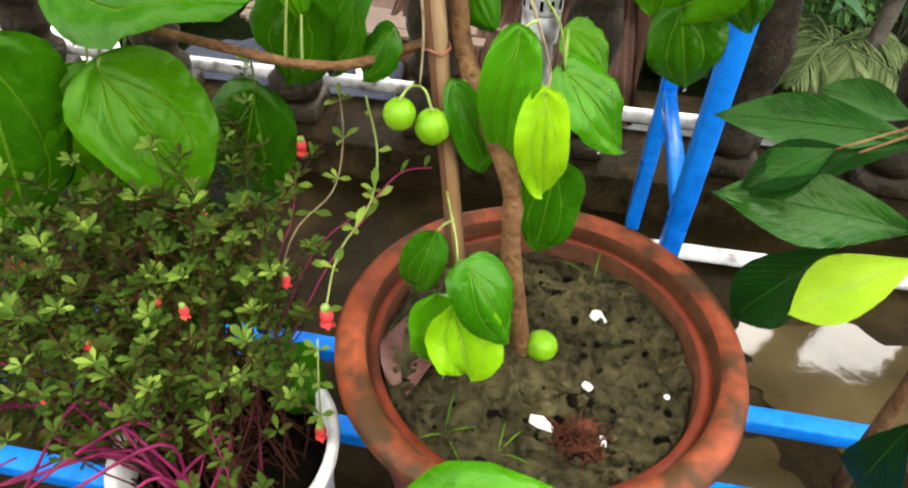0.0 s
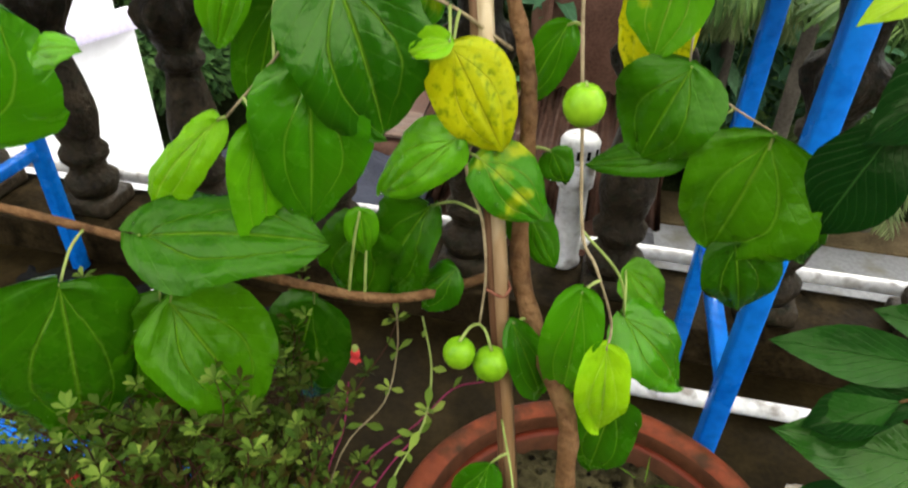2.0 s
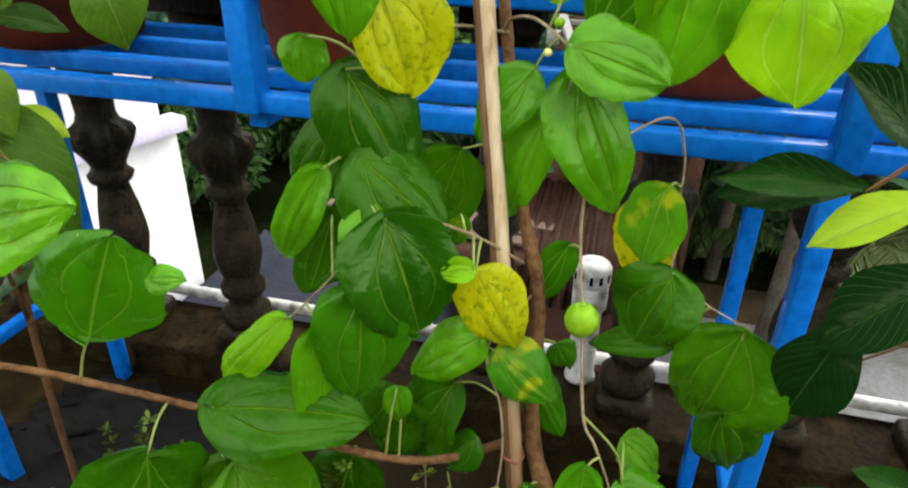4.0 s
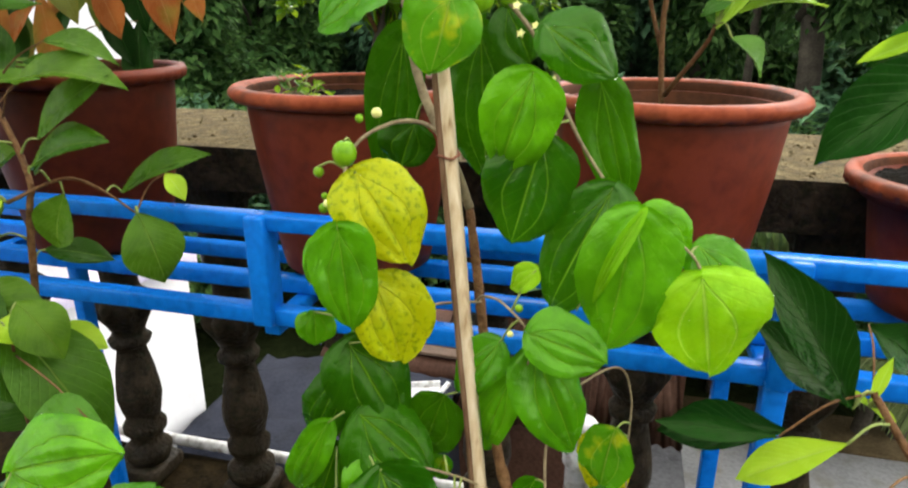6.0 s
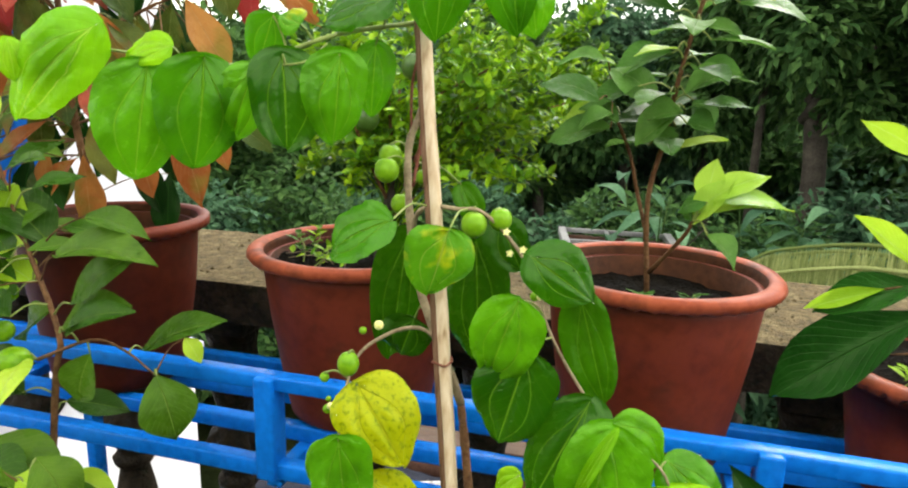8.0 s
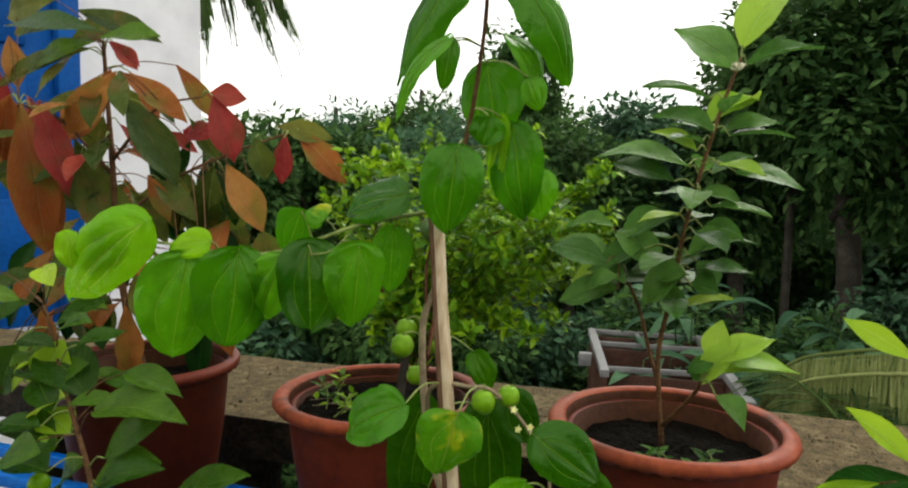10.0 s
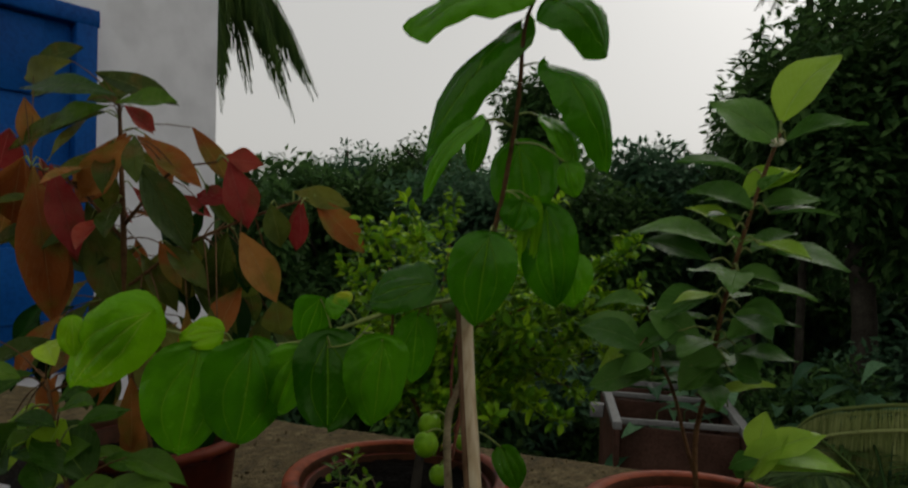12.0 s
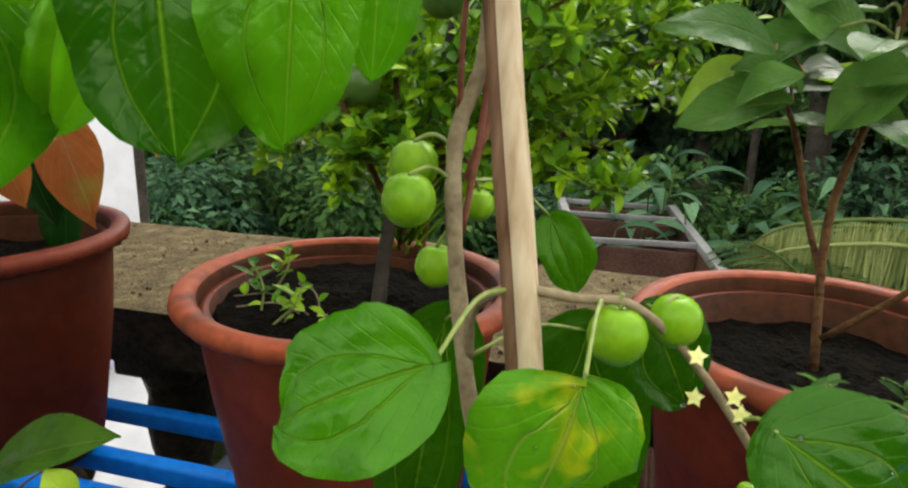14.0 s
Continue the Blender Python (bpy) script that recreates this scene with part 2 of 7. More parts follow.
JUJUBE_YOUNG = leaf_material("young_jujube_leaf", (0.13, 0.40, 0.003), (0.20, 0.48, 0.004), (0.30, 0.58, 0.006), (0.551, 0.784, 0.122), 0.33, 3)
JUJUBE_SPOTTED = leaf_material("yellowing_spotted_leaf", (0.30, 0.42, 0.003), (0.48, 0.52, 0.004), (0.64, 0.60, 0.005), (0.62, 0.64, 0.03), 0.36, 3, spots=(0.13, 0.22, 0.003), grain=(170.0, 0.52, 0.66))
JUJUBE_HALF = leaf_material("half_yellow_leaf", (0.0389, 0.204, 0.00389), (0.068, 0.262, 0.00486), (0.107, 0.331, 0.0068), (0.389, 0.535, 0.0778), 0.32, 3, spots=(0.447, 0.486, 0.00972), grain=(34.0, 0.55, 0.68))
BIG_LEAF = leaf_material("glossy_dark_leaf", (0.003, 0.018, 0.003), (0.006, 0.036, 0.004), (0.014, 0.066, 0.007), (0.045, 0.12, 0.025), 0.2, 1, through=0.1, spec=0.16)
BIG_MID = leaf_material("glossy_green_leaf", (0.004, 0.022, 0.003), (0.008, 0.040, 0.004), (0.016, 0.066, 0.006), (0.07, 0.16, 0.045), 0.16, 1, through=0.12, spec=0.25)
BIG_YOUNG = leaf_material("pale_lime_leaf", (0.238, 0.452, 0.0143), (0.381, 0.595, 0.0238), (0.535, 0.738, 0.0595), (0.595, 0.773, 0.238), 0.3, 1)
GUAVA = leaf_material("guava_leaf", (0.022, 0.075, 0.012), (0.055, 0.16, 0.022), (0.13, 0.28, 0.05), (0.22, 0.35, 0.10), 0.36, 1, spec=0.25)
GUAVA_YOUNG = leaf_material("young_guava_leaf", (0.189, 0.378, 0.021), (0.283, 0.483, 0.0315), (0.378, 0.578, 0.063), (0.473, 0.63, 0.21), 0.4, 1)
CITRUS = leaf_material("citrus_leaf", (0.010, 0.055, 0.005), (0.10, 0.29, 0.010), (0.44, 0.70, 0.022), (0.18, 0.36, 0.06), 0.3, 1, through=0.3, spec=0.25)
COPPER = leaf_material("copper_leaf", (0.22, 0.05, 0.014), (0.36, 0.10, 0.022), (0.45, 0.20, 0.05), (0.5, 0.28, 0.11), 0.36, 1, spots=(0.17, 0.15, 0.02), grain=(15.0, 0.5, 0.66), spec=0.3)
CRIMSON = leaf_material("crimson_leaf", (0.20, 0.010, 0.018), (0.31, 0.022, 0.03), (0.42, 0.07, 0.04), (0.45, 0.14, 0.12), 0.36, 1, spots=(0.13, 0.04, 0.02), grain=(18.0, 0.52, 0.68), spec=0.3)
BRONZE = leaf_material("bronze_green_leaf", (0.018, 0.045, 0.008), (0.05, 0.095, 0.012), (0.17, 0.17, 0.025), (0.23, 0.25, 0.08), 0.33, 1, spots=(0.16, 0.08, 0.02), grain=(16.0, 0.56, 0.72), spec=0.3)
GRAFT = leaf_material("oval_green_leaf", (0.015, 0.058, 0.004), (0.036, 0.118, 0.006), (0.11, 0.22, 0.012), (0.273, 0.41, 0.0728), 0.35, 1)
PURSLANE = leaf_material("purslane_leaf", (0.055, 0.028, 0.008), (0.032, 0.072, 0.008), (0.09, 0.165, 0.02), (0.10, 0.17, 0.04), 0.45, 1, spec=0.1)
PURSLANE_TIP = leaf_material("young_purslane_leaf", (0.05, 0.095, 0.011), (0.11, 0.195, 0.022), (0.31, 0.42, 0.07), (0.2, 0.28, 0.08), 0.42, 1, spec=0.14)
# Both woodland greens have blue added: distance haze painted into the leaf colour.
WOODS = leaf_material("woodland_leaf", (0.016, 0.044, 0.013), (0.040, 0.10, 0.026), (0.11, 0.21, 0.056), (0.10, 0.17, 0.07), 0.5, 1, through=0.3, spec=0.06)
WOODS_HAZY = leaf_material("hazy_woodland_leaf", (0.020, 0.055, 0.029), (0.052, 0.125, 0.062), (0.13, 0.25, 0.125), (0.12, 0.2, 0.12), 0.5, 1, through=0.3, spec=0.06)
FROND = leaf_material("palm_frond", (0.018, 0.051, 0.012), (0.045, 0.09, 0.021), (0.096, 0.15, 0.036), (0.12, 0.18, 0.06), 0.4, 1, spec=0.12)
PALE_FROND = leaf_material("pale_grey_green_frond", (0.06, 0.09, 0.03), (0.12, 0.165, 0.06), (0.21, 0.25, 0.11), (0.2, 0.22, 0.11), 0.6, 1, spec=0.08)
DRY_FROND = leaf_material("dry_palm_frond", (0.13, 0.17, 0.05), (0.26, 0.31, 0.10), (0.40, 0.43, 0.17), (0.33, 0.32, 0.16), 0.6, 1, spec=0.08)


# ---- builders ----
def link(name, bm, material, parent=None, label="", smooth=True):
    me = bpy.data.meshes.new(name)
    bm.to_mesh(me)
    bm.free()
    if smooth:
        me.shade_smooth()
    for m in material if isinstance(material, (list, tuple)) else (material,):
        me.materials.append(m)
    ob = new(name, me)
    if parent:
        ob.parent = parent
    if label:
        ob["label"] = label
    return ob


def part(name, bm, material, parent, label="", smooth=True):
    """Links a bmesh, built round its thing's origin, as one mesh under that thing or part."""
    return link(name, bm, material, parent, label, smooth)


def thing(name, at, label, category, group="", kind="", turn=0.0):
    ob = new(name)
    ob.location, ob.rotation_euler = at, (0, 0, radians(turn))
    return tagged(ob, label, category, group, kind)


def box(bm, centre, size, bevel=0.003, turn=None):
    m = Matrix.LocRotScale(centre, turn, size)
    made = bmesh.ops.create_cube(bm, size=1.0, matrix=m)["verts"]
    if bevel:
        edges = list({e for v in made for e in v.link_edges})
        bmesh.ops.bevel(bm, geom=edges, offset=bevel, segments=2, profile=0.5, affect="EDGES")
    return bm


def bar(a, b, w=0.03, h=0.03, bevel=0.004):
    """A square tube from a to b."""
    bm = bmesh.new()
    a, b = Vector(a), Vector(b)
    turn = (b - a).to_track_quat("X", "Z")
    return box(bm, (a + b) / 2, ((b - a).length, w, h), bevel, turn)


def lathe(profile, steps=48, wave=None):
    """A turned body from (radius, height) pairs; wave(angle, k) adds to a ring's radius and height."""
    bm = bmesh.new()
    rings = []
    for k, (r, z) in enumerate(profile):
        ring = []
        for i in range(steps):
            a = 2 * math.pi * i / steps
            dr, dz = wave(a, k) if wave else (0, 0)
            ring.append(bm.verts.new(((r + dr) * math.cos(a), (r + dr) * math.sin(a), z + dz)))
        rings.append(ring)
    for p, q in zip(rings, rings[1:]):
        for i in range(steps):
            j = (i + 1) % steps
            bm.faces.new((p[i], p[j], q[j], q[i]))
    bm.faces.new(rings[0][::-1])
    bm.faces.new(rings[-1])
    return bm


def smooth_path(points, per=6):
    """Points along a curve through the given ones."""
    p = [Vector(v) for v in points]
    p = [2 * p[0] - p[1], *p, 2 * p[-1] - p[-2]]
    out = []
    for a, b, c, d in zip(p, p[1:], p[2:], p[3:]):
        for i in range(per):
            t = i / per
            out.append(0.5 * (2 * b + (c - a) * t + (2 * a - 5 * b + 4 * c - d) * t * t + (3 * b - a - 3 * c + d) * t ** 3))
    return out + [p[-2]]


def tube(points, r0, r1, sides=7, per=5, knobs=0.0, bm=None, seed=0):
    """A round, tapering stem along a curve."""
    bm = bm or bmesh.new()
    path = smooth_path(points, per)
    rnd = random.Random(seed)
    side = Vector((0.3, 0.9, 0.2))
    last = None
    for k, c in enumerate(path):
        way = (path[min(k + 1, len(path) - 1)] - path[max(k - 1, 0)]).normalized()
        side = (side - way * side.dot(way)).normalized()
        up = way.cross(side)
        r = (r0 + (r1 - r0) * k / (len(path) - 1)) * (1 + knobs * rnd.uniform(-1, 1))
        ring = [bm.verts.new(c + r * (math.cos(a) * side + math.sin(a) * up)) for a in (2 * math.pi * i / sides for i in range(sides))]
        if last:
            for i in range(sides):
                j = (i + 1) % sides
                bm.faces.new((last[i], last[j], ring[j], ring[i]))
        else:
            bm.faces.new(ring[::-1])
        last = ring
    bm.faces.new(last)
    return bm


# half-widths along a leaf from its base (0) to its tip (1)
SHAPES = {
    "round": (0.48, 0.86, 0.98, 1.0, 0.99, 0.94, 0.82, 0.58, 0.10),
    "oval": (0.08, 0.50, 0.82, 0.97, 1.0, 0.92, 0.72, 0.40, 0.03),
    "lance": (0.05, 0.30, 0.58, 0.82, 0.97, 1.0, 0.84, 0.48, 0.02),
    "spoon": (0.10, 0.25, 0.45, 0.70, 0.92, 1.0, 0.92, 0.62, 0.05),
    "diamond": (0.05, 0.5, 0.85, 1.0, 0.8, 0.55, 0.3, 0.12, 0.02),
}


def leaf_into(bm, base, tip, facing, width, shape="oval", cup=0.15, droop=0.1, wave=0.0, across=4, along=8, seed=0, quilt=0.0, arch=0.0):
    """Adds a leaf blade from base to tip whose upper side faces that way. cup lifts its edges, droop bends its tip back, arch bows its middle out, wave ruffles it."""
    uv = bm.loops.layers.uv.verify()
    base, tip = Vector(base), Vector(tip)
    way = tip - base
    size = way.length
    way.normalize()
    f = Vector(facing)
    f = f - way * f.dot(way)
    if f.length < 1e-4:
        f = way.orthogonal()
    f.normalize()
    side = way.cross(f)
    prof = SHAPES[shape]
    rnd = random.Random(seed)
    ph, ph2, lop, twist = rnd.uniform(0, 6), rnd.uniform(0, 6), rnd.uniform(-0.1, 0.1), rnd.uniform(-0.25, 0.25)
    blunt, point, wide = rnd.uniform(1.9, 2.5), rnd.uniform(0.62, 0.82), rnd.uniform(0.30, 0.40)
    lobe = rnd.uniform(0.05, 0.10) if shape == "round" else 0.0
    rows = []
    for i in range(along + 1):
        u = 0.5 - 0.5 * math.cos(math.pi * i / along) if shape == "round" else i / along
        if shape == "round":
            w = 0.53 * width * ((1 - (1 - u / wide) ** 2.6) ** 0.5 if u < wide else (1 - ((u - wide) / (1 - wide)) ** blunt) ** point + 0.004)
        else:
            x = u * (len(prof) - 1)
            k = min(int(x), len(prof) - 2)
            w = width / 2 * (prof[k] + (prof[k + 1] - prof[k]) * (x - k))
        row = []
        for j in range(across + 1):
            v = 2 * j / across - 1
            lift = cup * w * (v * v) - droop * size * (u * u - 0.35 * u) + wave * width * abs(v) * math.sin(9 * u + ph + (1.6 if v > 0 else 0)) + 0.03 * width * math.sin(3 * v + ph2)
            nerve, far = 0.08 + 0.44 * math.sin(2.7 * u), abs(v)
            swell = math.sin(math.pi * far / nerve) if far < nerve else 0.8 * math.sin(math.pi * (far - nerve) / (1.001 - nerve))
            lift += arch * size * math.sin(math.pi * u) + twist * w * v * u + quilt * width * (swell * math.sin(3.0 * u + 0.1) + 0.4 * math.sin(26 * (u - 0.4 * far)) * far)
            edge = 1 + (lop if v > 0 else -lop) + 0.05 * math.sin(7 * u + ph2 + 2.0 * v)
            row.append((bm.verts.new(base + way * size * (u * (1 + 0.03 * v * lop * 10 * u) - lobe * far ** 1.5 * (1 - u) ** 4) + side * (w * v * edge) + f * lift), (u, j / across)))
        rows.append(row)
    for p, q in zip(rows, rows[1:]):
        for j in range(across):
            four = (p[j], p[j + 1], q[j + 1], q[j])
            face = bm.faces.new([v for v, _ in four])
            for loop, (_, c) in zip(face.loops, four):
                loop[uv].uv = c
    return bm


def leaf_part(parent, base, tip, facing, width, material, shape="oval", cup=0.15, droop=0.1, wave=0.03, label="", seed=0, stalk=None, arch=0.0):
    """One leaf as a part of its plant, with its stalk from a point of the twig."""
    bm = leaf_into(bmesh.new(), base, tip, facing, width, shape, cup, droop, wave, 14 if shape == "round" else 6, 15 if shape == "round" else 10, seed, 0.08 if shape == "round" else 0.015, arch)
    ob = part("leaf", bm, material, parent, label)
    if stalk:
        s, b = Vector(stalk), Vector(base)
        part("stalk", tube([s, (s + b) / 2 + Vector((0, 0, 0.004)), b], 0.0013, 0.0011, 5, 3), STALK, ob)
    return ob


STALK = surface("green_stalk", (0.12, 0.165, 0.03), (0.195, 0.255, 0.0525), (0.27, 0.33, 0.09), 40, 150, 0.5, 0.2, 0.001)


def ball(centre, r, squash=1.0, steps=14):
    """A slightly uneven fruit with a dimple at the top."""
    bm = bmesh.new()
    bmesh.ops.create_uvsphere(bm, u_segments=steps + 6, v_segments=steps, radius=1.0)
    for v in bm.verts:
        z = v.co.z
        d = 1 - 0.16 * math.exp(-((1 - z) / 0.06)) + 0.02 * noise.noise(v.co * 1.7 + Vector(centre) * 9)
        v.co = Vector((v.co.x * r * d, v.co.y * r * d, z * r * squash * d)) + Vector(centre)
    return bm


# ---- terrace ----
def wet_floor():
    m, n, l, b = nodes_of("wet_concrete_floor", 0.6, spec=0.02)
    big, mid, small = noise_tex(n, l, 2.6), noise_tex(n, l, 9.0, 8.0), noise_tex(n, l, 90.0, 8.0)
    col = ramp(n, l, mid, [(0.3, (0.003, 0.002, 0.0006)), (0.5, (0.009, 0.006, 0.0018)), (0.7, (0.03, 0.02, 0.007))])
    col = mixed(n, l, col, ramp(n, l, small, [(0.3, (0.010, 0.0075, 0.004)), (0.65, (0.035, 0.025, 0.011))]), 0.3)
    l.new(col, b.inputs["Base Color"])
    l.new(ramp(n, l, big, [(0.44, (0.5, 0.5, 0.5)), (0.56, (0.7, 0.7, 0.7))]), b.inputs["Roughness"])
    bumped(n, l, b, small, 0.25, 0.004)
    return m


def puddle(centre, size, seed):
    """A shallow sheet of rain water with an uneven shore."""
    bm = bmesh.new()
    hub = bm.verts.new((0, 0, 0))
    ring = []
    for i in range(72):
        a = 2 * math.pi * i / 72
        q = 1 + 0.35 * noise.noise(Vector((math.cos(a) * 1.6, math.sin(a) * 1.6, seed))) + 0.28 * noise.noise(Vector((math.cos(a) * 4, math.sin(a) * 4, seed)))
        ring.append(bm.verts.new((size[0] * q * math.cos(a), size[1] * q * math.sin(a), 0)))
    for i in range(72):
        bm.faces.new((hub, ring[i], ring[(i + 1) % 72]))
    ob = link("puddle", bm, WATER)
    ob.location = (*centre, 0.003)
    tagged(ob, "shallow puddle of rain water on the floor", "puddle", "puddles on the terrace", kind="structure")


def rain_water():
    m, n, l, b = nodes_of("rain_water", 0.07, spec=0.25)
    b.inputs["IOR"].default_value = 1.45
    l.new(ramp(n, l, noise_tex(n, l, 5.0), [(0.35, (0.03, 0.022, 0.009)), (0.65, (0.07, 0.05, 0.022))]), b.inputs["Base Color"])
    bumped(n, l, b, noise_tex(n, l, 22.0, 4.0), 0.16, 0.004)
    return m


WATER = rain_water()


def slab(name, lo, hi, material, label, bevel=0.006, category="structure"):
    lo, hi = Vector(lo), Vector(hi)
    c = (lo + hi) / 2
    ob = link(name, box(bmesh.new(), (0, 0, 0), hi - lo, bevel), material)
    ob.location = c
    return tagged(ob, label, category, kind="structure")


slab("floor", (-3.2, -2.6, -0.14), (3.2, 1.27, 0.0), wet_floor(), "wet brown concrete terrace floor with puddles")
puddle((0.60, 0.86), (0.20, 0.15), 3)
puddle((0.36, 0.62), (0.12, 0.09), 5)
puddle((-0.62, 0.62), (0.14, 0.10), 8)
puddle((0.95, 0.55), (0.22, 0.16), 11)
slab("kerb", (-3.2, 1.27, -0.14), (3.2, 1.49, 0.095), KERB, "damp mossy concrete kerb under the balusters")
# Unseen wall, added to control the light reaching plants from behind the viewpoint.
slab("wall_back", (-3.2, -2.75, -0.14), (3.2, -2.6, 2.5), surface("unseen_wall_grey", (0.06, 0.055, 0.045), (0.11, 0.10, 0.08), (0.16, 0.15, 0.12), 2, 40, 0.8, 0.2, 0.002), "unseen grey wall added behind the terrace to limit light from there")
slab("slab_below", (-3.2, -2.6, -3.4), (3.2, 1.3, -0.16), WHITE, "white painted storey under the terrace")


def ledge():
    bm = bmesh.new()
    box(bm, (0, 0, 0), (6.4, 0.52, 0.10), 0)
    bmesh.ops.subdivide_edges(bm, edges=[e for e in bm.edges if abs(e.verts[0].co.x - e.verts[1].co.x) > 1], cuts=60)
    for v in bm.verts:
        v.co += 0.006 * noise.noise_vector(v.co * 6.0)
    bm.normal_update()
    # Sandy colour on top only; sides and underside carry their shade as dark stone.
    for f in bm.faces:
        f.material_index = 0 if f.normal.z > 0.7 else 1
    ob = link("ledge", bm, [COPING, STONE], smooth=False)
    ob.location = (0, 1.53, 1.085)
    return tagged(ob, "rough sandy concrete ledge on top of the balustrade", "ledge", kind="structure")


ledge()


def grit():
    """Loose sand grains, crumbs and moss tufts on the ledge."""
    rnd = random.Random(23)
    bm = bmesh.new()
    for _ in range(900):
        x, y = rnd.uniform(-1.6, 1.5), rnd.uniform(1.29, 1.77)
        r = rnd.uniform(0.0015, 0.0055) * rnd.uniform(0.5, 1.2)
        bmesh.ops.create_icosphere(bm, subdivisions=1, radius=r, matrix=Matrix.LocRotScale((x, y, 1.136), Euler((rnd.random() * 3, rnd.random() * 3, 0)), Vector((1, rnd.uniform(0.6, 1), rnd.uniform(0.5, 0.9)))))
    tagged(link("ledge_grit", bm, COPING, smooth=False), "loose sand grains and crumbs on the ledge", "grit", kind="stuff")


grit()


def baluster(x):
    ob = thing("baluster", (x, 1.385, 0.095), "dark mossy stone baluster turned in vase shape", "baluster", "balusters of the balustrade")
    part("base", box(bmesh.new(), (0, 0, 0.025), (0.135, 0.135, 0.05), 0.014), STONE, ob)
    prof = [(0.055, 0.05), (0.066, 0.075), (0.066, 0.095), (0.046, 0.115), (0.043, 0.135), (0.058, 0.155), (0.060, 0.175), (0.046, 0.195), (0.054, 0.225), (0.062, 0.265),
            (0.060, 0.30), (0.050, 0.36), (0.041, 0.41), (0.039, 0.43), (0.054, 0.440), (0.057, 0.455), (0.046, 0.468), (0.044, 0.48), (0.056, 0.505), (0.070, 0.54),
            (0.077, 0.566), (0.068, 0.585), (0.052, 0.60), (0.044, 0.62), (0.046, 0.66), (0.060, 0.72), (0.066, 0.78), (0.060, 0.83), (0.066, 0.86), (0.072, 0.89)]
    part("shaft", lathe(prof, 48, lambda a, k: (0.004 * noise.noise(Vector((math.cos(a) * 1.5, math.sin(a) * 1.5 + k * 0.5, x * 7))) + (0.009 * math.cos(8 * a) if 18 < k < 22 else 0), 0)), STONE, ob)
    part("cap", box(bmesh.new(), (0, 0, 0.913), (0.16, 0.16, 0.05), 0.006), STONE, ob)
    return ob


for k in range(-5, 8):
    baluster(0.06 + 0.345 * k)


def pipe(points, r, name, label):
    bm = tube(points, r, r, 14, 3)
    return tagged(link(name, bm, PIPE), label, "pipe")


pipe([(-3.1, 1.505, 0.125), (0, 1.505, 0.125), (3.1, 1.505, 0.125)], 0.018, "pipe", "long white plastic pipe along the outer kerb edge")
pipe([(0.10, 1.135, 0.02), (0.6, 1.14, 0.02), (2.6, 1.15, 0.02)], 0.018, "pipe", "grimy white plastic pipe on the floor beside the kerb")


def riser():
    ob = thing("pipe_riser", (-0.055, 1.455, 0.096), "short white plastic standpipe with a slotted cap", "standpipe")
    part("pipe", lathe([(0.040, 0), (0.040, 0.01), (0.035, 0.02), (0.034, 0.22), (0.043, 0.225), (0.043, 0.29), (0.03, 0.30)], 28), PIPE, ob)
    part("cap", lathe([(0.044, 0.292), (0.045, 0.30), (0.045, 0.335), (0.038, 0.345), (0.01, 0.348)], 28), PIPE, ob)
    for k in range(12):
        a = 2 * math.pi * k / 12
        part("slot", box(bmesh.new(), (0.0435 * math.cos(a), 0.0435 * math.sin(a), 0.317), (0.006, 0.008, 0.022), 0.001, Euler((0, 0, a))), DARK_SOIL, ob)


riser()


# ---- plant racks ----
def tall_rack():
    ob = thing("plant_rack", (0, 0, 0), "blue painted square-tube metal plant rack", "plant rack")
    x0, x1, yf, yr = -1.29, 1.72, 0.845, 1.225
    for y in (yf, yr):
        for x in (-1.29, 0.215, 1.72):
            part("leg", bar((x, y, 0.002), (x, y, 0.95), 0.036, 0.03), BLUE, ob)
    part("top_rail", bar((x0 - 0.6, yf, 1.122), (x1, yf, 1.122), 0.03, 0.026), BLUE, ob)
    for y in (yf, 0.97, 1.10, yr):
        part("shelf_bar", bar((x0 - 0.6, y, 0.965), (x1, y, 0.965), 0.028, 0.03), BLUE, ob)
    for x in (-1.29, -0.54, 0.215, 0.97, 1.72):
        part("post", bar((x, yf - 0.004, 0.952), (x, yf - 0.004, 1.133), 0.044, 0.034), BLUE, ob)
        part("cross_bar", bar((x, yf, 0.937), (x, yr, 0.937), 0.028, 0.024), BLUE, ob)
    for x in (-1.29, 0.215, 1.72):
        part("side_bar", bar((x, yf + 0.016, 0.35), (x, yr - 0.016, 0.35), 0.026, 0.026), BLUE, ob)


def low_rack():
    ob = thing("low_plant_stand", (0, 0, 0), "low blue painted metal stand under the floor pots", "plant stand")
    for y in (0.20, 0.37, 0.51, 0.65):
        part("shelf_bar", bar((-1.05, y, 0.125), (0.70, y, 0.125), 0.032, 0.03), BLUE, ob)
    for x in (-1.05, -0.45, 0.10, 0.70):
        part("cross_bar", bar((x, 0.185, 0.098), (x, 0.665, 0.098), 0.028, 0.022), BLUE, ob)
        for y in (0.21, 0.64):
            part("leg", bar((x, y, 0.0), (x, y, 0.087), 0.028, 0.028), BLUE, ob)


tall_rack()
low_rack()


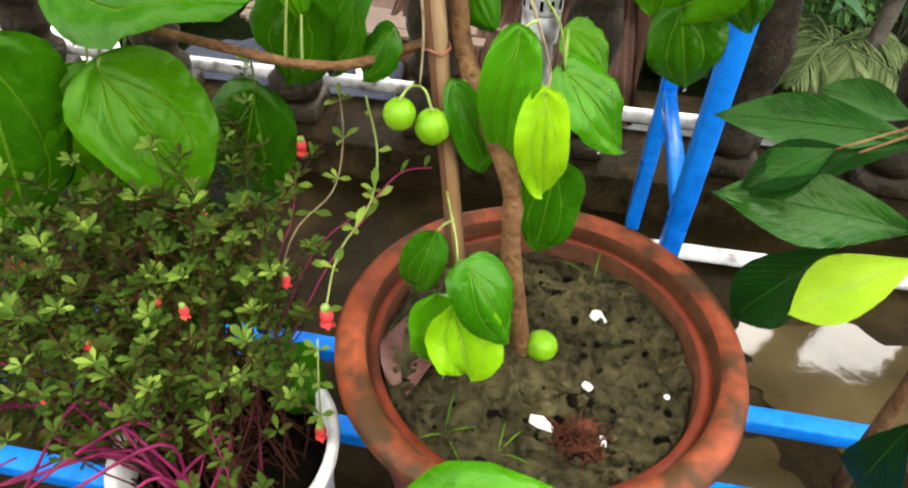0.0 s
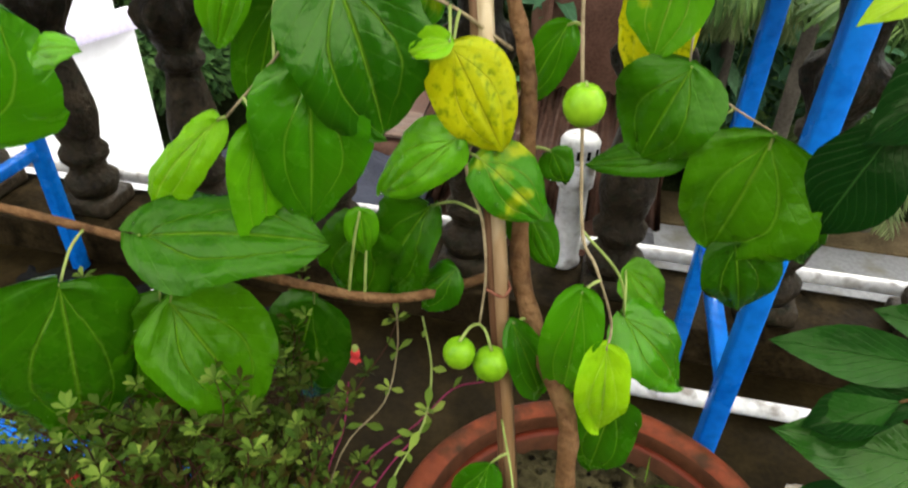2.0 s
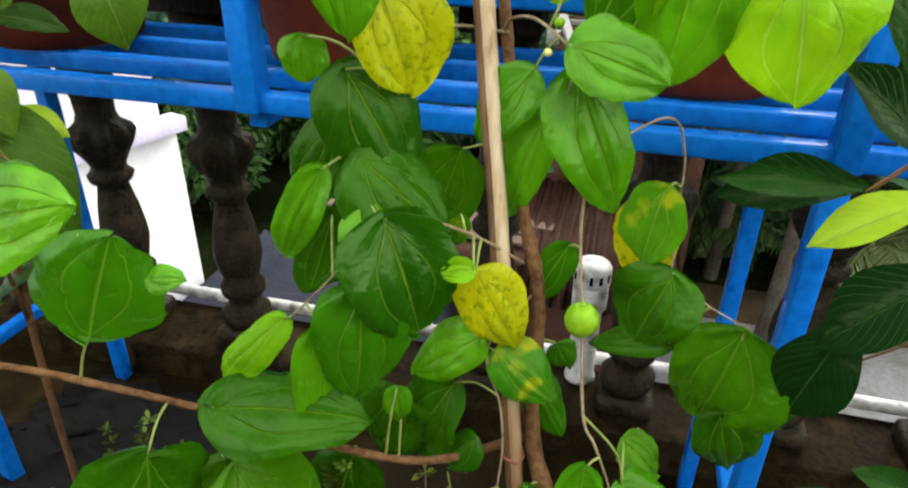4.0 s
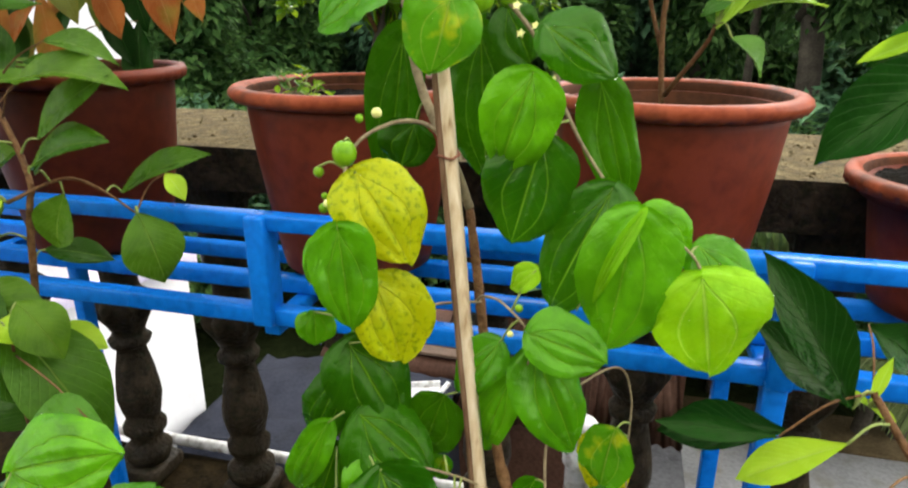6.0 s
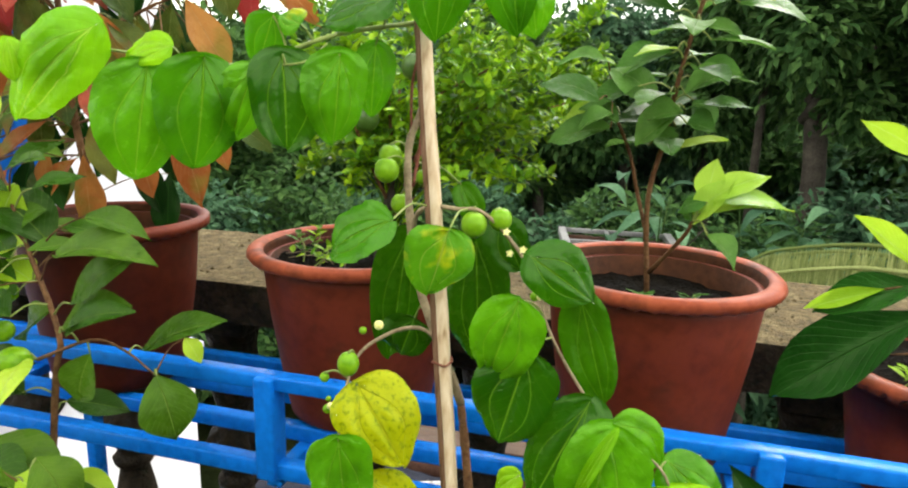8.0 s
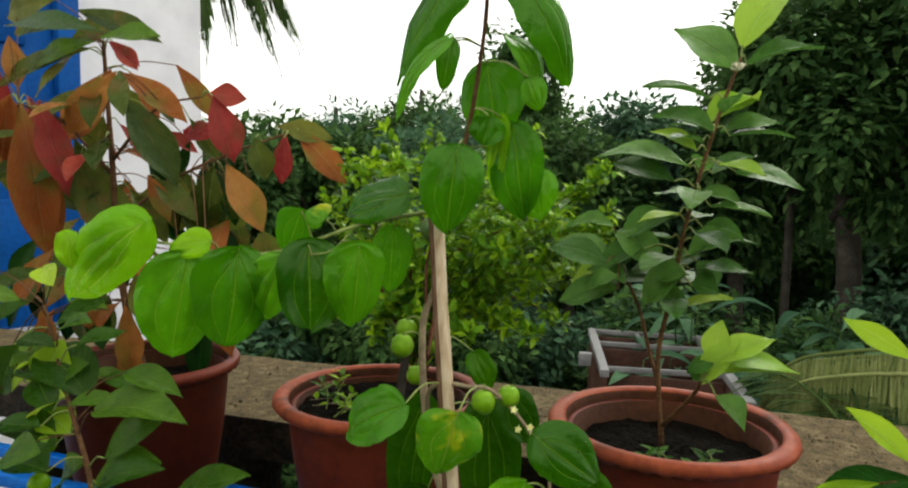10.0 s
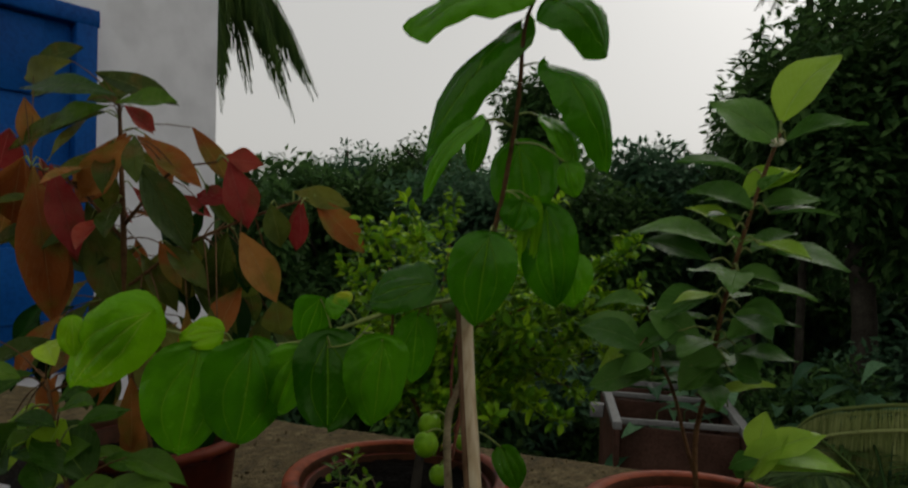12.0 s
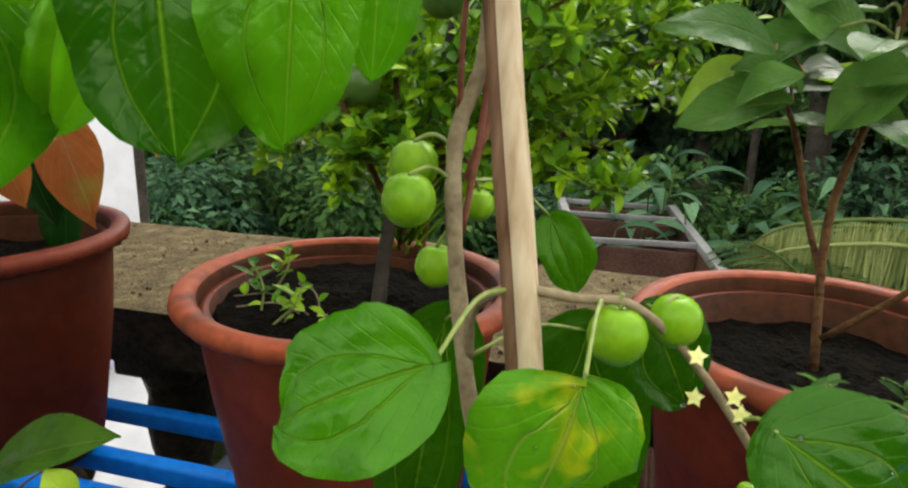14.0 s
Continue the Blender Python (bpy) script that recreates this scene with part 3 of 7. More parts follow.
def ground_sheet():
    """A crumpled black sheet added on the floor under the rack, standing in for shade."""
    bm = bmesh.new()
    n = 40
    grid = [[bm.verts.new((-0.36 + 0.72 * i / n + 0.05 * noise.noise(Vector((j * 0.3, i * 0.02, 4))), -0.2 + 0.4 * j / n + 0.04 * noise.noise(Vector((i * 0.3, j * 0.02, 9))), 0.006 + 0.04 * max(0, noise.noise(Vector((i * 0.22, j * 0.25, 2)))) + 0.012 * max(0, noise.noise(Vector((i * 0.7, j * 0.6, 5)))))) for i in range(n + 1)] for j in range(n + 1)]
    for p, q in zip(grid, grid[1:]):
        for i in range(n):
            bm.faces.new((p[i], p[i + 1], q[i + 1], q[i]))
    ob = link("ground_sheet", bm, surface("shade_black", (0.003, 0.003, 0.003), (0.006, 0.006, 0.006), (0.012, 0.012, 0.011), 8, 60, 0.7, 0.2, 0.002, spec=0.05))
    ob.location = (-1.05, 1.0, 0.0)
    tagged(ob, "crumpled black sheet added as shade on the floor under the rack", "plastic sheet")


ground_sheet()


# ---- pots ----
def flowerpot(at, r, h, label, soil=DARK_SOIL, fill=0.06, frill=0.0, turn=0.0, group="terracotta-coloured flowerpots", clay=TERRACOTTA, lip=RIM):
    """A tapering pot with a thick rolled rim, a frilled band under it, and soil."""
    ob = thing("flowerpot", at, label, "flowerpot", group, turn=turn)
    s = r / 0.205
    body = [(0.125 * s, 0.0), (0.135 * s, 0.006), (0.140 * s, 0.03), (0.152 * s, 0.10), (0.168 * s, 0.20), (0.178 * s, h - 0.04), (0.176 * s, h - 0.02), (0.164 * s, h - 0.02),
            (0.156 * s, 0.19), (0.13 * s, 0.03), (0.02, 0.025)]
    bm = lathe(body, 64)
    bm.normal_update()
    for f in bm.faces:
        c = f.calc_center_median()
        f.material_index = int(f.normal.x * c.x + f.normal.y * c.y < -0.001 or (f.normal.z > 0.5 and c.z < 0.1))
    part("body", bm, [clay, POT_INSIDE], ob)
    rim = [(0.174 * s, h - 0.028), (0.187 * s, h - 0.025), (0.200 * s, h - 0.021), (0.206 * s, h - 0.012), (0.205 * s, h - 0.005), (0.200 * s, h), (0.186 * s, h + 0.001), (0.178 * s, h - 0.004), (0.176 * s, h - 0.012), (0.172 * s, h - 0.03)]
    bm = lathe(rim, 128, lambda a, k: ((frill * math.sin(42 * a) if k in (1, 2) else 0.0015 * math.sin(3 * a + k)), (frill * 0.8 * math.cos(42 * a) if k in (1, 2) else 0.0)))
    bmesh.ops.delete(bm, geom=[f for f in bm.faces if len(f.verts) > 4], context="FACES_ONLY")
    bm.normal_update()
    for f in bm.faces:
        c = f.calc_center_median()
        f.material_index = int(c.z < h - 0.006 and f.normal.x * c.x + f.normal.y * c.y < -0.02)
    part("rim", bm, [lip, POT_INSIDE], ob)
    top = h - fill
    rr = 0.163 * s
    bm = bmesh.new()
    rings, spokes = (46, 130) if soil is SOIL else (26, 72)
    rough = 1.5 if soil is SOIL else 1.0
    centre = bm.verts.new((0, 0, top + 0.006))
    last = None
    for k in range(1, rings + 1):
        q = rr * k / rings
        ring = []
        for i in range(spokes):
            a = 2 * math.pi * i / spokes
            p = Vector((q * math.cos(a), q * math.sin(a), 0))
            n1 = noise.noise(p * 22 + Vector(at) * 3)
            n2 = noise.noise(p * 70 + Vector(at) * 5)
            ring.append(bm.verts.new((p.x, p.y, top + 0.009 * n1 + 0.007 * rough * n2 + 0.005 * (rough - 1) * noise.noise(p * 190) + (0.004 if k < rings else -0.01))))
        for i in range(spokes):
            j = (i + 1) % spokes
            if last:
                bm.faces.new((last[i], ring[i], ring[j], last[j]))
            else:
                bm.faces.new((centre, ring[i], ring[j]))
        last = ring
    part("soil", bm, soil, ob)
    return ob


flowerpot((0.018, 0.432, 0.141), 0.196, 0.362, "orange-brown terracotta-coloured pot of damp earth on the low blue stand", SOIL, 0.042, lip=MOSSY_RIM)
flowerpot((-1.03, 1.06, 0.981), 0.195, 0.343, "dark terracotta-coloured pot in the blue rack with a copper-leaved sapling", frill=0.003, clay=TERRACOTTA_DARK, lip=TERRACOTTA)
flowerpot((-0.482, 1.085, 0.981), 0.206, 0.325, "terracotta-coloured pot in the blue rack with a citrus bush", frill=0.001, fill=0.034)
flowerpot((0.054, 1.105, 0.981), 0.206, 0.327, "terracotta-coloured pot with a frilled rim holding a guava sapling", frill=0.0026)
flowerpot((0.52, 1.10, 0.981), 0.190, 0.215, "shorter terracotta-coloured pot with a thick frilled rim", frill=0.006, fill=0.02)


def white_pot():
    ob = thing("planter", (-0.262, 0.30, 0.141), "round white plastic planter grown over by purslane", "planter")
    prof = [(0.075, 0), (0.08, 0.005), (0.09, 0.12), (0.098, 0.262), (0.106, 0.268), (0.108, 0.28), (0.103, 0.285), (0.096, 0.28), (0.092, 0.20), (0.01, 0.19)]
    part("body", lathe(prof, 56), BUCKET, ob)
    part("soil", lathe([(0.094, 0.235), (0.06, 0.245), (0.01, 0.248)], 30), DARK_SOIL, ob)


white_pot()


# ---- jujube tree in the large pot ----
J0 = Vector((0.0, 0.45, 0.46))
jujube = thing("jujube_tree", J0, "young jujube tree with glossy leaves and green fruits", "potted tree")
TWIGS = []
DRIED = surface("dried_red_stem", (0.07, 0.018, 0.010), (0.15, 0.045, 0.025), (0.26, 0.11, 0.07), 40, 160, 0.7, 0.4, 0.002, spec=0.15)


def jstem(name, points, r0, r1, material=TWIG, knobs=0.08, per=6):
    """A stem of the jujube; its course is kept, so that leaf stalks can join it."""
    TWIGS.extend(smooth_path(points, 8))
    return part(name, tube([Vector(p) - J0 for p in points], r0, r1, 8, per, knobs, seed=len(TWIGS)), material, jujube)


jstem("trunk", [(0.008, 0.43, 0.44), (-0.018, 0.445, 0.577), (-0.026, 0.462, 0.648), (-0.057, 0.49, 0.70), (-0.085, 0.52, 0.76), (-0.09, 0.54, 0.86), (-0.098, 0.56, 0.92), (-0.122, 0.59, 0.985), (-0.158, 0.655, 1.145), (-0.171, 0.668, 1.22)], 0.0105, 0.005, BARK, 0.12)
jstem("stem", [(-0.171, 0.668, 1.22), (-0.193, 0.662, 1.283), (-0.237, 0.70, 1.352), (-0.256, 0.715, 1.437), (-0.268, 0.742, 1.52), (-0.257, 0.76, 1.57), (-0.256, 0.768, 1.62), (-0.253, 0.755, 1.69)], 0.0055, 0.0042, TWIG, 0.1)
jstem("leader", [(-0.253, 0.755, 1.69), (-0.22, 0.76, 1.757), (-0.19, 0.74, 1.897), (-0.178, 0.72, 1.995), (-0.156, 0.71, 2.04)], 0.004, 0.002, BARK)
jstem("side_stem", [(-0.262, 0.752, 1.50), (-0.250, 0.77, 1.56), (-0.262, 0.775, 1.63), (-0.256, 0.77, 1.68)], 0.0032, 0.003, DRIED)
jstem("dried_vine", [(-0.262, 0.742, 1.47), (-0.254, 0.752, 1.54), (-0.250, 0.748, 1.60), (-0.262, 0.745, 1.66), (-0.256, 0.75, 1.70)], 0.0022, 0.002, DRIED)
jstem("dried_vine", [(-0.268, 0.75, 1.54), (-0.264, 0.742, 1.60), (-0.252, 0.738, 1.65), (-0.260, 0.745, 1.69)], 0.0018, 0.0016, DRIED)
jstem("branch", [(-0.083, 0.53, 0.753), (-0.185, 0.49, 0.728), (-0.29, 0.465, 0.75), (-0.397, 0.45, 0.778), (-0.481, 0.42, 0.814), (-0.555, 0.395, 0.84), (-0.64, 0.36, 0.86)], 0.0046, 0.0032, BARK, 0.1)
jstem("branch", [(-0.253, 0.752, 1.672), (-0.338, 0.69, 1.652), (-0.451, 0.64, 1.613), (-0.59, 0.60, 1.627), (-0.731, 0.585, 1.633)], 0.003, 0.0015, STALK)
jstem("twig", [(-0.451, 0.64, 1.613), (-0.37, 0.655, 1.617), (-0.348, 0.68, 1.641)], 0.00140, 0.00109, STALK)
jstem("fruit_branch", [(-0.248, 0.71, 1.405), (-0.244, 0.70, 1.438), (-0.223, 0.69, 1.456), (-0.187, 0.69, 1.455), (-0.159, 0.69, 1.454), (-0.124, 0.70, 1.42), (-0.087, 0.69, 1.371), (-0.074, 0.66, 1.341), (-0.044, 0.655, 1.288), (0.005, 0.64, 1.233), (0.058, 0.62, 1.208), (0.077, 0.61, 1.183)], 0.0032, 0.0014)
jstem("twig", [(0.008, 0.63, 1.234), (-0.02, 0.625, 1.18), (-0.044, 0.62, 1.13)], 0.00133, 0.00094, STALK)
jstem("fruit_branch", [(-0.19, 0.665, 1.29), (-0.222, 0.66, 1.313), (-0.249, 0.62, 1.316), (-0.273, 0.58, 1.293), (-0.268, 0.53, 1.229)], 0.0028, 0.0014)
jstem("twig", [(-0.155, 0.64, 1.12), (-0.143, 0.62, 1.136), (-0.117, 0.60, 1.138), (-0.084, 0.575, 1.114), (-0.091, 0.57, 1.068)], 0.00172, 0.00101)
jstem("twig", [(-0.12, 0.60, 1.05), (-0.09, 0.61, 1.05), (-0.065, 0.59, 1.02), (-0.063, 0.57, 0.968), (-0.052, 0.53, 0.901), (-0.039, 0.49, 0.824), (-0.025, 0.48, 0.80), (-0.007, 0.47, 0.759), (-0.007, 0.455, 0.742)], 0.00187, 0.00101)
jstem("twig", [(-0.07, 0.60, 1.02), (0.0, 0.655, 1.05), (0.022, 0.66, 1.014), (0.023, 0.64, 0.964), (0.025, 0.61, 0.913)], 0.00140, 0.00094)
jstem("twig", [(0.025, 0.61, 0.913), (0.06, 0.60, 0.89), (0.10, 0.60, 0.87)], 0.00117, 0.00078)
jstem("twig", [(-0.10, 0.555, 0.90), (-0.132, 0.51, 0.865), (-0.116, 0.50, 0.813), (-0.109, 0.49, 0.768), (-0.11, 0.48, 0.724)], 0.00156, 0.00094)
jstem("twig", [(-0.039, 0.49, 0.824), (-0.006, 0.49, 0.788), (0.005, 0.495, 0.745)], 0.00117, 0.00086, STALK)
jstem("twig", [(-0.082, 0.46, 0.635), (-0.063, 0.41, 0.615), (-0.061, 0.39, 0.586), (-0.06, 0.386, 0.573)], 0.00109, 0.00078, STALK)
jstem("twig", [(-0.11, 0.56, 0.93), (-0.16, 0.53, 0.97), (-0.22, 0.50, 0.99), (-0.27, 0.49, 0.93), (-0.31, 0.48, 0.885)], 0.00156, 0.00094)
jstem("twig", [(-0.15, 0.64, 1.12), (-0.20, 0.59, 1.13), (-0.24, 0.56, 1.10), (-0.25, 0.54, 1.03)], 0.00156, 0.00094)


DROP, drop_nodes, drop_links, drop_shader = nodes_of("water_drop", 0.02, spec=0.5)
drop_shader.inputs["Transmission Weight"].default_value, drop_shader.inputs["IOR"].default_value = 1.0, 1.33


def jl(base, tip, facing, width, material, cup=0.12, droop=0.08, arch=None):
    """A jujube leaf with a stalk to the nearest twig."""
    b, t = Vector(base), Vector(tip)
    k = len(jujube.children)
    rnd = random.Random(k)
    if arch is None:
        arch, width = rnd.uniform(-0.01, 0.09), width * 1.08
    near = min(TWIGS, key=lambda p: (p - b).length)
    turn = Vector((rnd.uniform(-0.18, 0.18), rnd.uniform(-0.1, 0.1), rnd.uniform(-0.12, 0.12)))
    ob = leaf_part(jujube, b - J0, t - J0, Vector(facing) + turn, width, material, "round", cup + rnd.uniform(-0.42, 0.12), droop + rnd.uniform(-0.04, 0.16), rnd.uniform(0.03, 0.1),
                   "", k, None, arch)
    if b.z < 1.6 and k % 3 != 1:
        bm = bmesh.new()
        for _ in range(rnd.randint(4, 9)):
            p = ob.data.vertices[rnd.randrange(15, len(ob.data.vertices))]
            r = rnd.uniform(0.0007, 0.0019)
            bmesh.ops.create_icosphere(bm, subdivisions=2, radius=1.0, matrix=Matrix.LocRotScale(p.co + p.normal * 0.0002, p.normal.to_track_quat("Z", "Y"), Vector((r, r, r * 0.6))))
        tagged(part("water_drop", bm, DROP, ob), kind="stuff")
    if 0.004 < (near - b).length < 0.12:
        m = (near + b) / 2 + Vector((0, 0, 0.12 * (near - b).length))
        part("stalk", tube([near - J0, m - J0, b - J0], 0.0014, 0.0011, 5, 4), STALK, ob)



# lower leaves
jl((-0.387, 0.447, 0.787), (-0.232, 0.447, 0.82), (0.31, -0.44, 0.84), 0.080, JUJUBE_SHADED)
jl((-0.318, 0.48, 0.881), (-0.401, 0.48, 0.786), (0.43, -0.57, 0.7), 0.036, JUJUBE_YOUNG)
jl((-0.278, 0.465, 0.89), (-0.286, 0.465, 0.769), (0.35, -0.59, 0.73), 0.044, JUJUBE)
jl((-0.235, 0.47, 0.933), (-0.246, 0.47, 0.802), (0.31, -0.64, 0.71), 0.078, JUJUBE)
jl((-0.219, 0.49, 0.992), (-0.185, 0.49, 0.878), (0.27, -0.73, 0.63), 0.090, JUJUBE)
jl((-0.239, 0.505, 0.999), (-0.19, 0.505, 0.906), (0.23, -0.62, 0.75), 0.083, JUJUBE)
jl((-0.139, 0.505, 0.879), (-0.207, 0.505, 0.819), (0.19, -0.67, 0.72), 0.046, JUJUBE)
jl((-0.144, 0.505, 0.946), (-0.103, 0.505, 0.87), (0.13, -0.73, 0.67), 0.055, JUJUBE_SPOTTED)
jl((-0.145, 0.5, 0.951), (-0.174, 0.5, 0.942), (0.2, -0.76, 0.62), 0.020, JUJUBE_YOUNG, cup=0.6)
jl((-0.121, 0.507, 0.863), (-0.068, 0.507, 0.818), (0.07, -0.68, 0.73), 0.048, JUJUBE_HALF)
jl((-0.079, 0.53, 0.8), (-0.056, 0.53, 0.755), (0.03, -0.64, 0.77), 0.027, JUJUBE_SHADED)
jl((-0.136, 0.5, 0.76), (-0.17, 0.5, 0.711), (0.14, -0.58, 0.8), 0.034, JUJUBE)
jl((-0.032, 0.465, 0.785), (-0.034, 0.465, 0.652), (-0.02, -0.55, 0.84), 0.042, JUJUBE)
jl((-0.007, 0.455, 0.744), (0.002, 0.455, 0.644), (-0.06, -0.52, 0.85), 0.038, JUJUBE_YOUNG)
jl((0.005, 0.495, 0.745), (0.071, 0.495, 0.678), (-0.11, -0.56, 0.82), 0.055, JUJUBE)
jl((0.003, 0.54, 0.758), (0.047, 0.54, 0.722), (-0.09, -0.61, 0.79), 0.041, JUJUBE_SHADED)
jl((-0.083, 0.485, 0.726), (-0.049, 0.485, 0.642), (0.02, -0.53, 0.84), 0.032, JUJUBE, cup=0.7)
jl((0.027, 0.605, 0.914), (0, 0.605, 0.83), (-0.08, -0.75, 0.65), 0.078, JUJUBE_SHADED)
jl((0.038, 0.61, 0.838), (-0.044, 0.61, 0.819), (-0.06, -0.72, 0.69), 0.030, JUJUBE_SHADED)
jl((0.099, 0.598, 0.865), (0.077, 0.598, 0.744), (-0.17, -0.68, 0.71), 0.102, JUJUBE_SHADED)
jl((0.098, 0.6, 0.761), (0.122, 0.6, 0.681), (-0.18, -0.62, 0.76), 0.061, JUJUBE_SHADED)
jl((0.002, 0.65, 0.967), (-0.009, 0.65, 0.878), (-0.06, -0.81, 0.59), 0.060, JUJUBE_SPOTTED)
jl((-0.072, 0.57, 0.949), (-0.103, 0.57, 0.882), (0.06, -0.78, 0.63), 0.031, JUJUBE)
jl((-0.422, 0.39, 0.771), (-0.462, 0.39, 0.578), (0.46, -0.38, 0.81), 0.109, JUJUBE_SHADED)
jl((-0.481, 0.42, 0.872), (-0.432, 0.42, 0.979), (0.48, -0.47, 0.74), 0.101, JUJUBE)
jl((-0.402, 0.42, 0.946), (-0.368, 0.42, 0.952), (0.55, -0.58, 0.6), 0.023, JUJUBE)
jl((-0.646, 0.45, 0.937), (-0.503, 0.45, 0.99), (0.57, -0.47, 0.68), 0.099, JUJUBE)
jl((-0.381, 0.44, 0.723), (-0.395, 0.44, 0.577), (0.39, -0.42, 0.82), 0.094, JUJUBE_SHADED)
jl((-0.365, 0.46, 0.693), (-0.312, 0.46, 0.663), (0.35, -0.47, 0.81), 0.039, JUJUBE_SHADED)
jl((-0.283, 0.53, 0.667), (-0.33, 0.53, 0.49), (0.27, -0.47, 0.84), 0.083, JUJUBE_SHADED)
jl((-0.218, 0.52, 0.78), (-0.252, 0.52, 0.681), (0.24, -0.57, 0.78), 0.071, JUJUBE_SHADED)
jl((-0.165, 0.53, 0.801), (-0.213, 0.53, 0.696), (0.18, -0.6, 0.78), 0.069, JUJUBE_SHADED)
jl((-0.304, 0.57, 0.949), (-0.339, 0.57, 0.846), (0.38, -0.69, 0.62), 0.049, JUJUBE)
jl((-0.288, 0.52, 1.017), (-0.337, 0.52, 0.919), (0.42, -0.71, 0.56), 0.036, JUJUBE)
jl((-0.362, 0.43, 0.735), (-0.301, 0.43, 0.618), (0.43, -0.56, 0.71), 0.094, JUJUBE_SHADED)
jl((-0.086, 0.43, 0.61), (-0.11, 0.43, 0.524), (0.12, -0.55, 0.83), 0.036, JUJUBE)
jl((-0.059, 0.385, 0.571), (-0.039, 0.37, 0.487), (0.05, -0.41, 0.91), 0.060, JUJUBE_YOUNG)
jl((-0.051, 0.395, 0.612), (-0.006, 0.385, 0.531), (0.03, -0.45, 0.89), 0.051, JUJUBE)
jl((-0.075, 0.392, 0.575), (-0.075, 0.38, 0.487), (0.09, -0.44, 0.89), 0.045, JUJUBE)
jl((0.01, 0.48, 0.665), (0.002, 0.48, 0.553), (-0.01, -0.62, 0.78), 0.052, JUJUBE)
jl((-0.213, 0.372, 0.489), (-0.206, 0.372, 0.346), (0.22, -0.4, 0.89), 0.045, JUJUBE)
jl((-0.060, 0.20, 0.566), (0.070, 0.20, 0.606), (0, -0.26, 0.97), 0.060, JUJUBE)
jl((-0.094, 0.56, 0.797), (-0.057, 0.56, 0.74), (0.08, -0.76, 0.64), 0.039, JUJUBE_SHADED)
jl((0.147, 0.62, 0.788), (0.17, 0.62, 0.734), (-0.23, -0.75, 0.62), 0.043, JUJUBE_SHADED)
jl((-0.217, 0.5, 0.806), (-0.214, 0.5, 0.76), (0.23, -0.6, 0.76), 0.025, JUJUBE)
jl((-0.071, 0.54, 0.86), (-0.056, 0.54, 0.832), (0.02, -0.7, 0.71), 0.026, JUJUBE_SHADED)
jl((-0.169, 0.55, 0.977), (-0.18, 0.55, 0.944), (0.21, -0.79, 0.58), 0.027, JUJUBE_HALF)
# middle leaves
jl((-0.179, 0.62, 1.442), (-0.201, 0.62, 1.367), (0.26, -0.88, 0.4), 0.071, JUJUBE_HALF)
jl((-0.094, 0.66, 1.413), (-0.022, 0.66, 1.368), (0.08, -0.91, 0.41), 0.061, JUJUBE)
jl((-0.238, 0.6, 1.452), (-0.31, 0.6, 1.412), (0.25, -0.68, 0.67), 0.060, JUJUBE)
jl((-0.099, 0.622, 1.372), (-0.134, 0.622, 1.27), (0.16, -0.86, 0.49), 0.069, JUJUBE)
jl((-0.039, 0.7, 1.359), (0, 0.7, 1.225), (0.03, -0.86, 0.51), 0.054, JUJUBE_SHADED)
jl((-0.087, 0.631, 1.31), (-0.119, 0.631, 1.191), (0.13, -0.82, 0.56), 0.082, JUJUBE)
jl((-0.017, 0.635, 1.26), (-0.08, 0.635, 1.113), (0.06, -0.78, 0.62), 0.076, JUJUBE)
jl((0.008, 0.61, 1.242), (-0.012, 0.61, 1.088), (0.01, -0.77, 0.64), 0.084, JUJUBE)
jl((0.011, 0.66, 1.227), (0.066, 0.66, 1.185), (-0.04, -0.8, 0.59), 0.057, JUJUBE)
jl((0.073, 0.598, 1.189), (0.092, 0.598, 1.083), (-0.09, -0.74, 0.67), 0.100, JUJUBE_YOUNG)
jl((0.069, 0.63, 1.209), (0.141, 0.63, 1.148), (-0.11, -0.77, 0.62), 0.054, JUJUBE)
jl((-0.086, 0.563, 1.127), (-0.008, 0.563, 1.104), (0.06, -0.71, 0.7), 0.056, JUJUBE)
jl((-0.082, 0.575, 1.102), (-0.028, 0.575, 0.985), (0.07, -0.67, 0.74), 0.070, JUJUBE)
jl((-0.119, 0.588, 1.098), (-0.164, 0.588, 1.032), (0.16, -0.68, 0.72), 0.046, JUJUBE)
jl((-0.104, 0.58, 1.065), (-0.14, 0.58, 0.959), (0.13, -0.65, 0.75), 0.040, JUJUBE)
jl((-0.257, 0.554, 1.281), (-0.201, 0.554, 1.192), (0.3, -0.75, 0.59), 0.080, JUJUBE_SPOTTED)
jl((-0.246, 0.559, 1.17), (-0.216, 0.559, 1.078), (0.27, -0.68, 0.68), 0.074, JUJUBE_SPOTTED)
jl((-0.261, 0.514, 1.236), (-0.252, 0.514, 1.129), (0.33, -0.69, 0.64), 0.058, JUJUBE)
jl((-0.271, 0.547, 1.099), (-0.213, 0.547, 0.994), (0.27, -0.63, 0.73), 0.078, JUJUBE_SHADED)
jl((-0.253, 0.522, 1.032), (-0.171, 0.522, 0.965), (0.22, -0.61, 0.76), 0.081, JUJUBE_SHADED)
jl((-0.284, 0.56, 1.054), (-0.34, 0.56, 0.937), (0.31, -0.59, 0.74), 0.052, JUJUBE_SHADED)
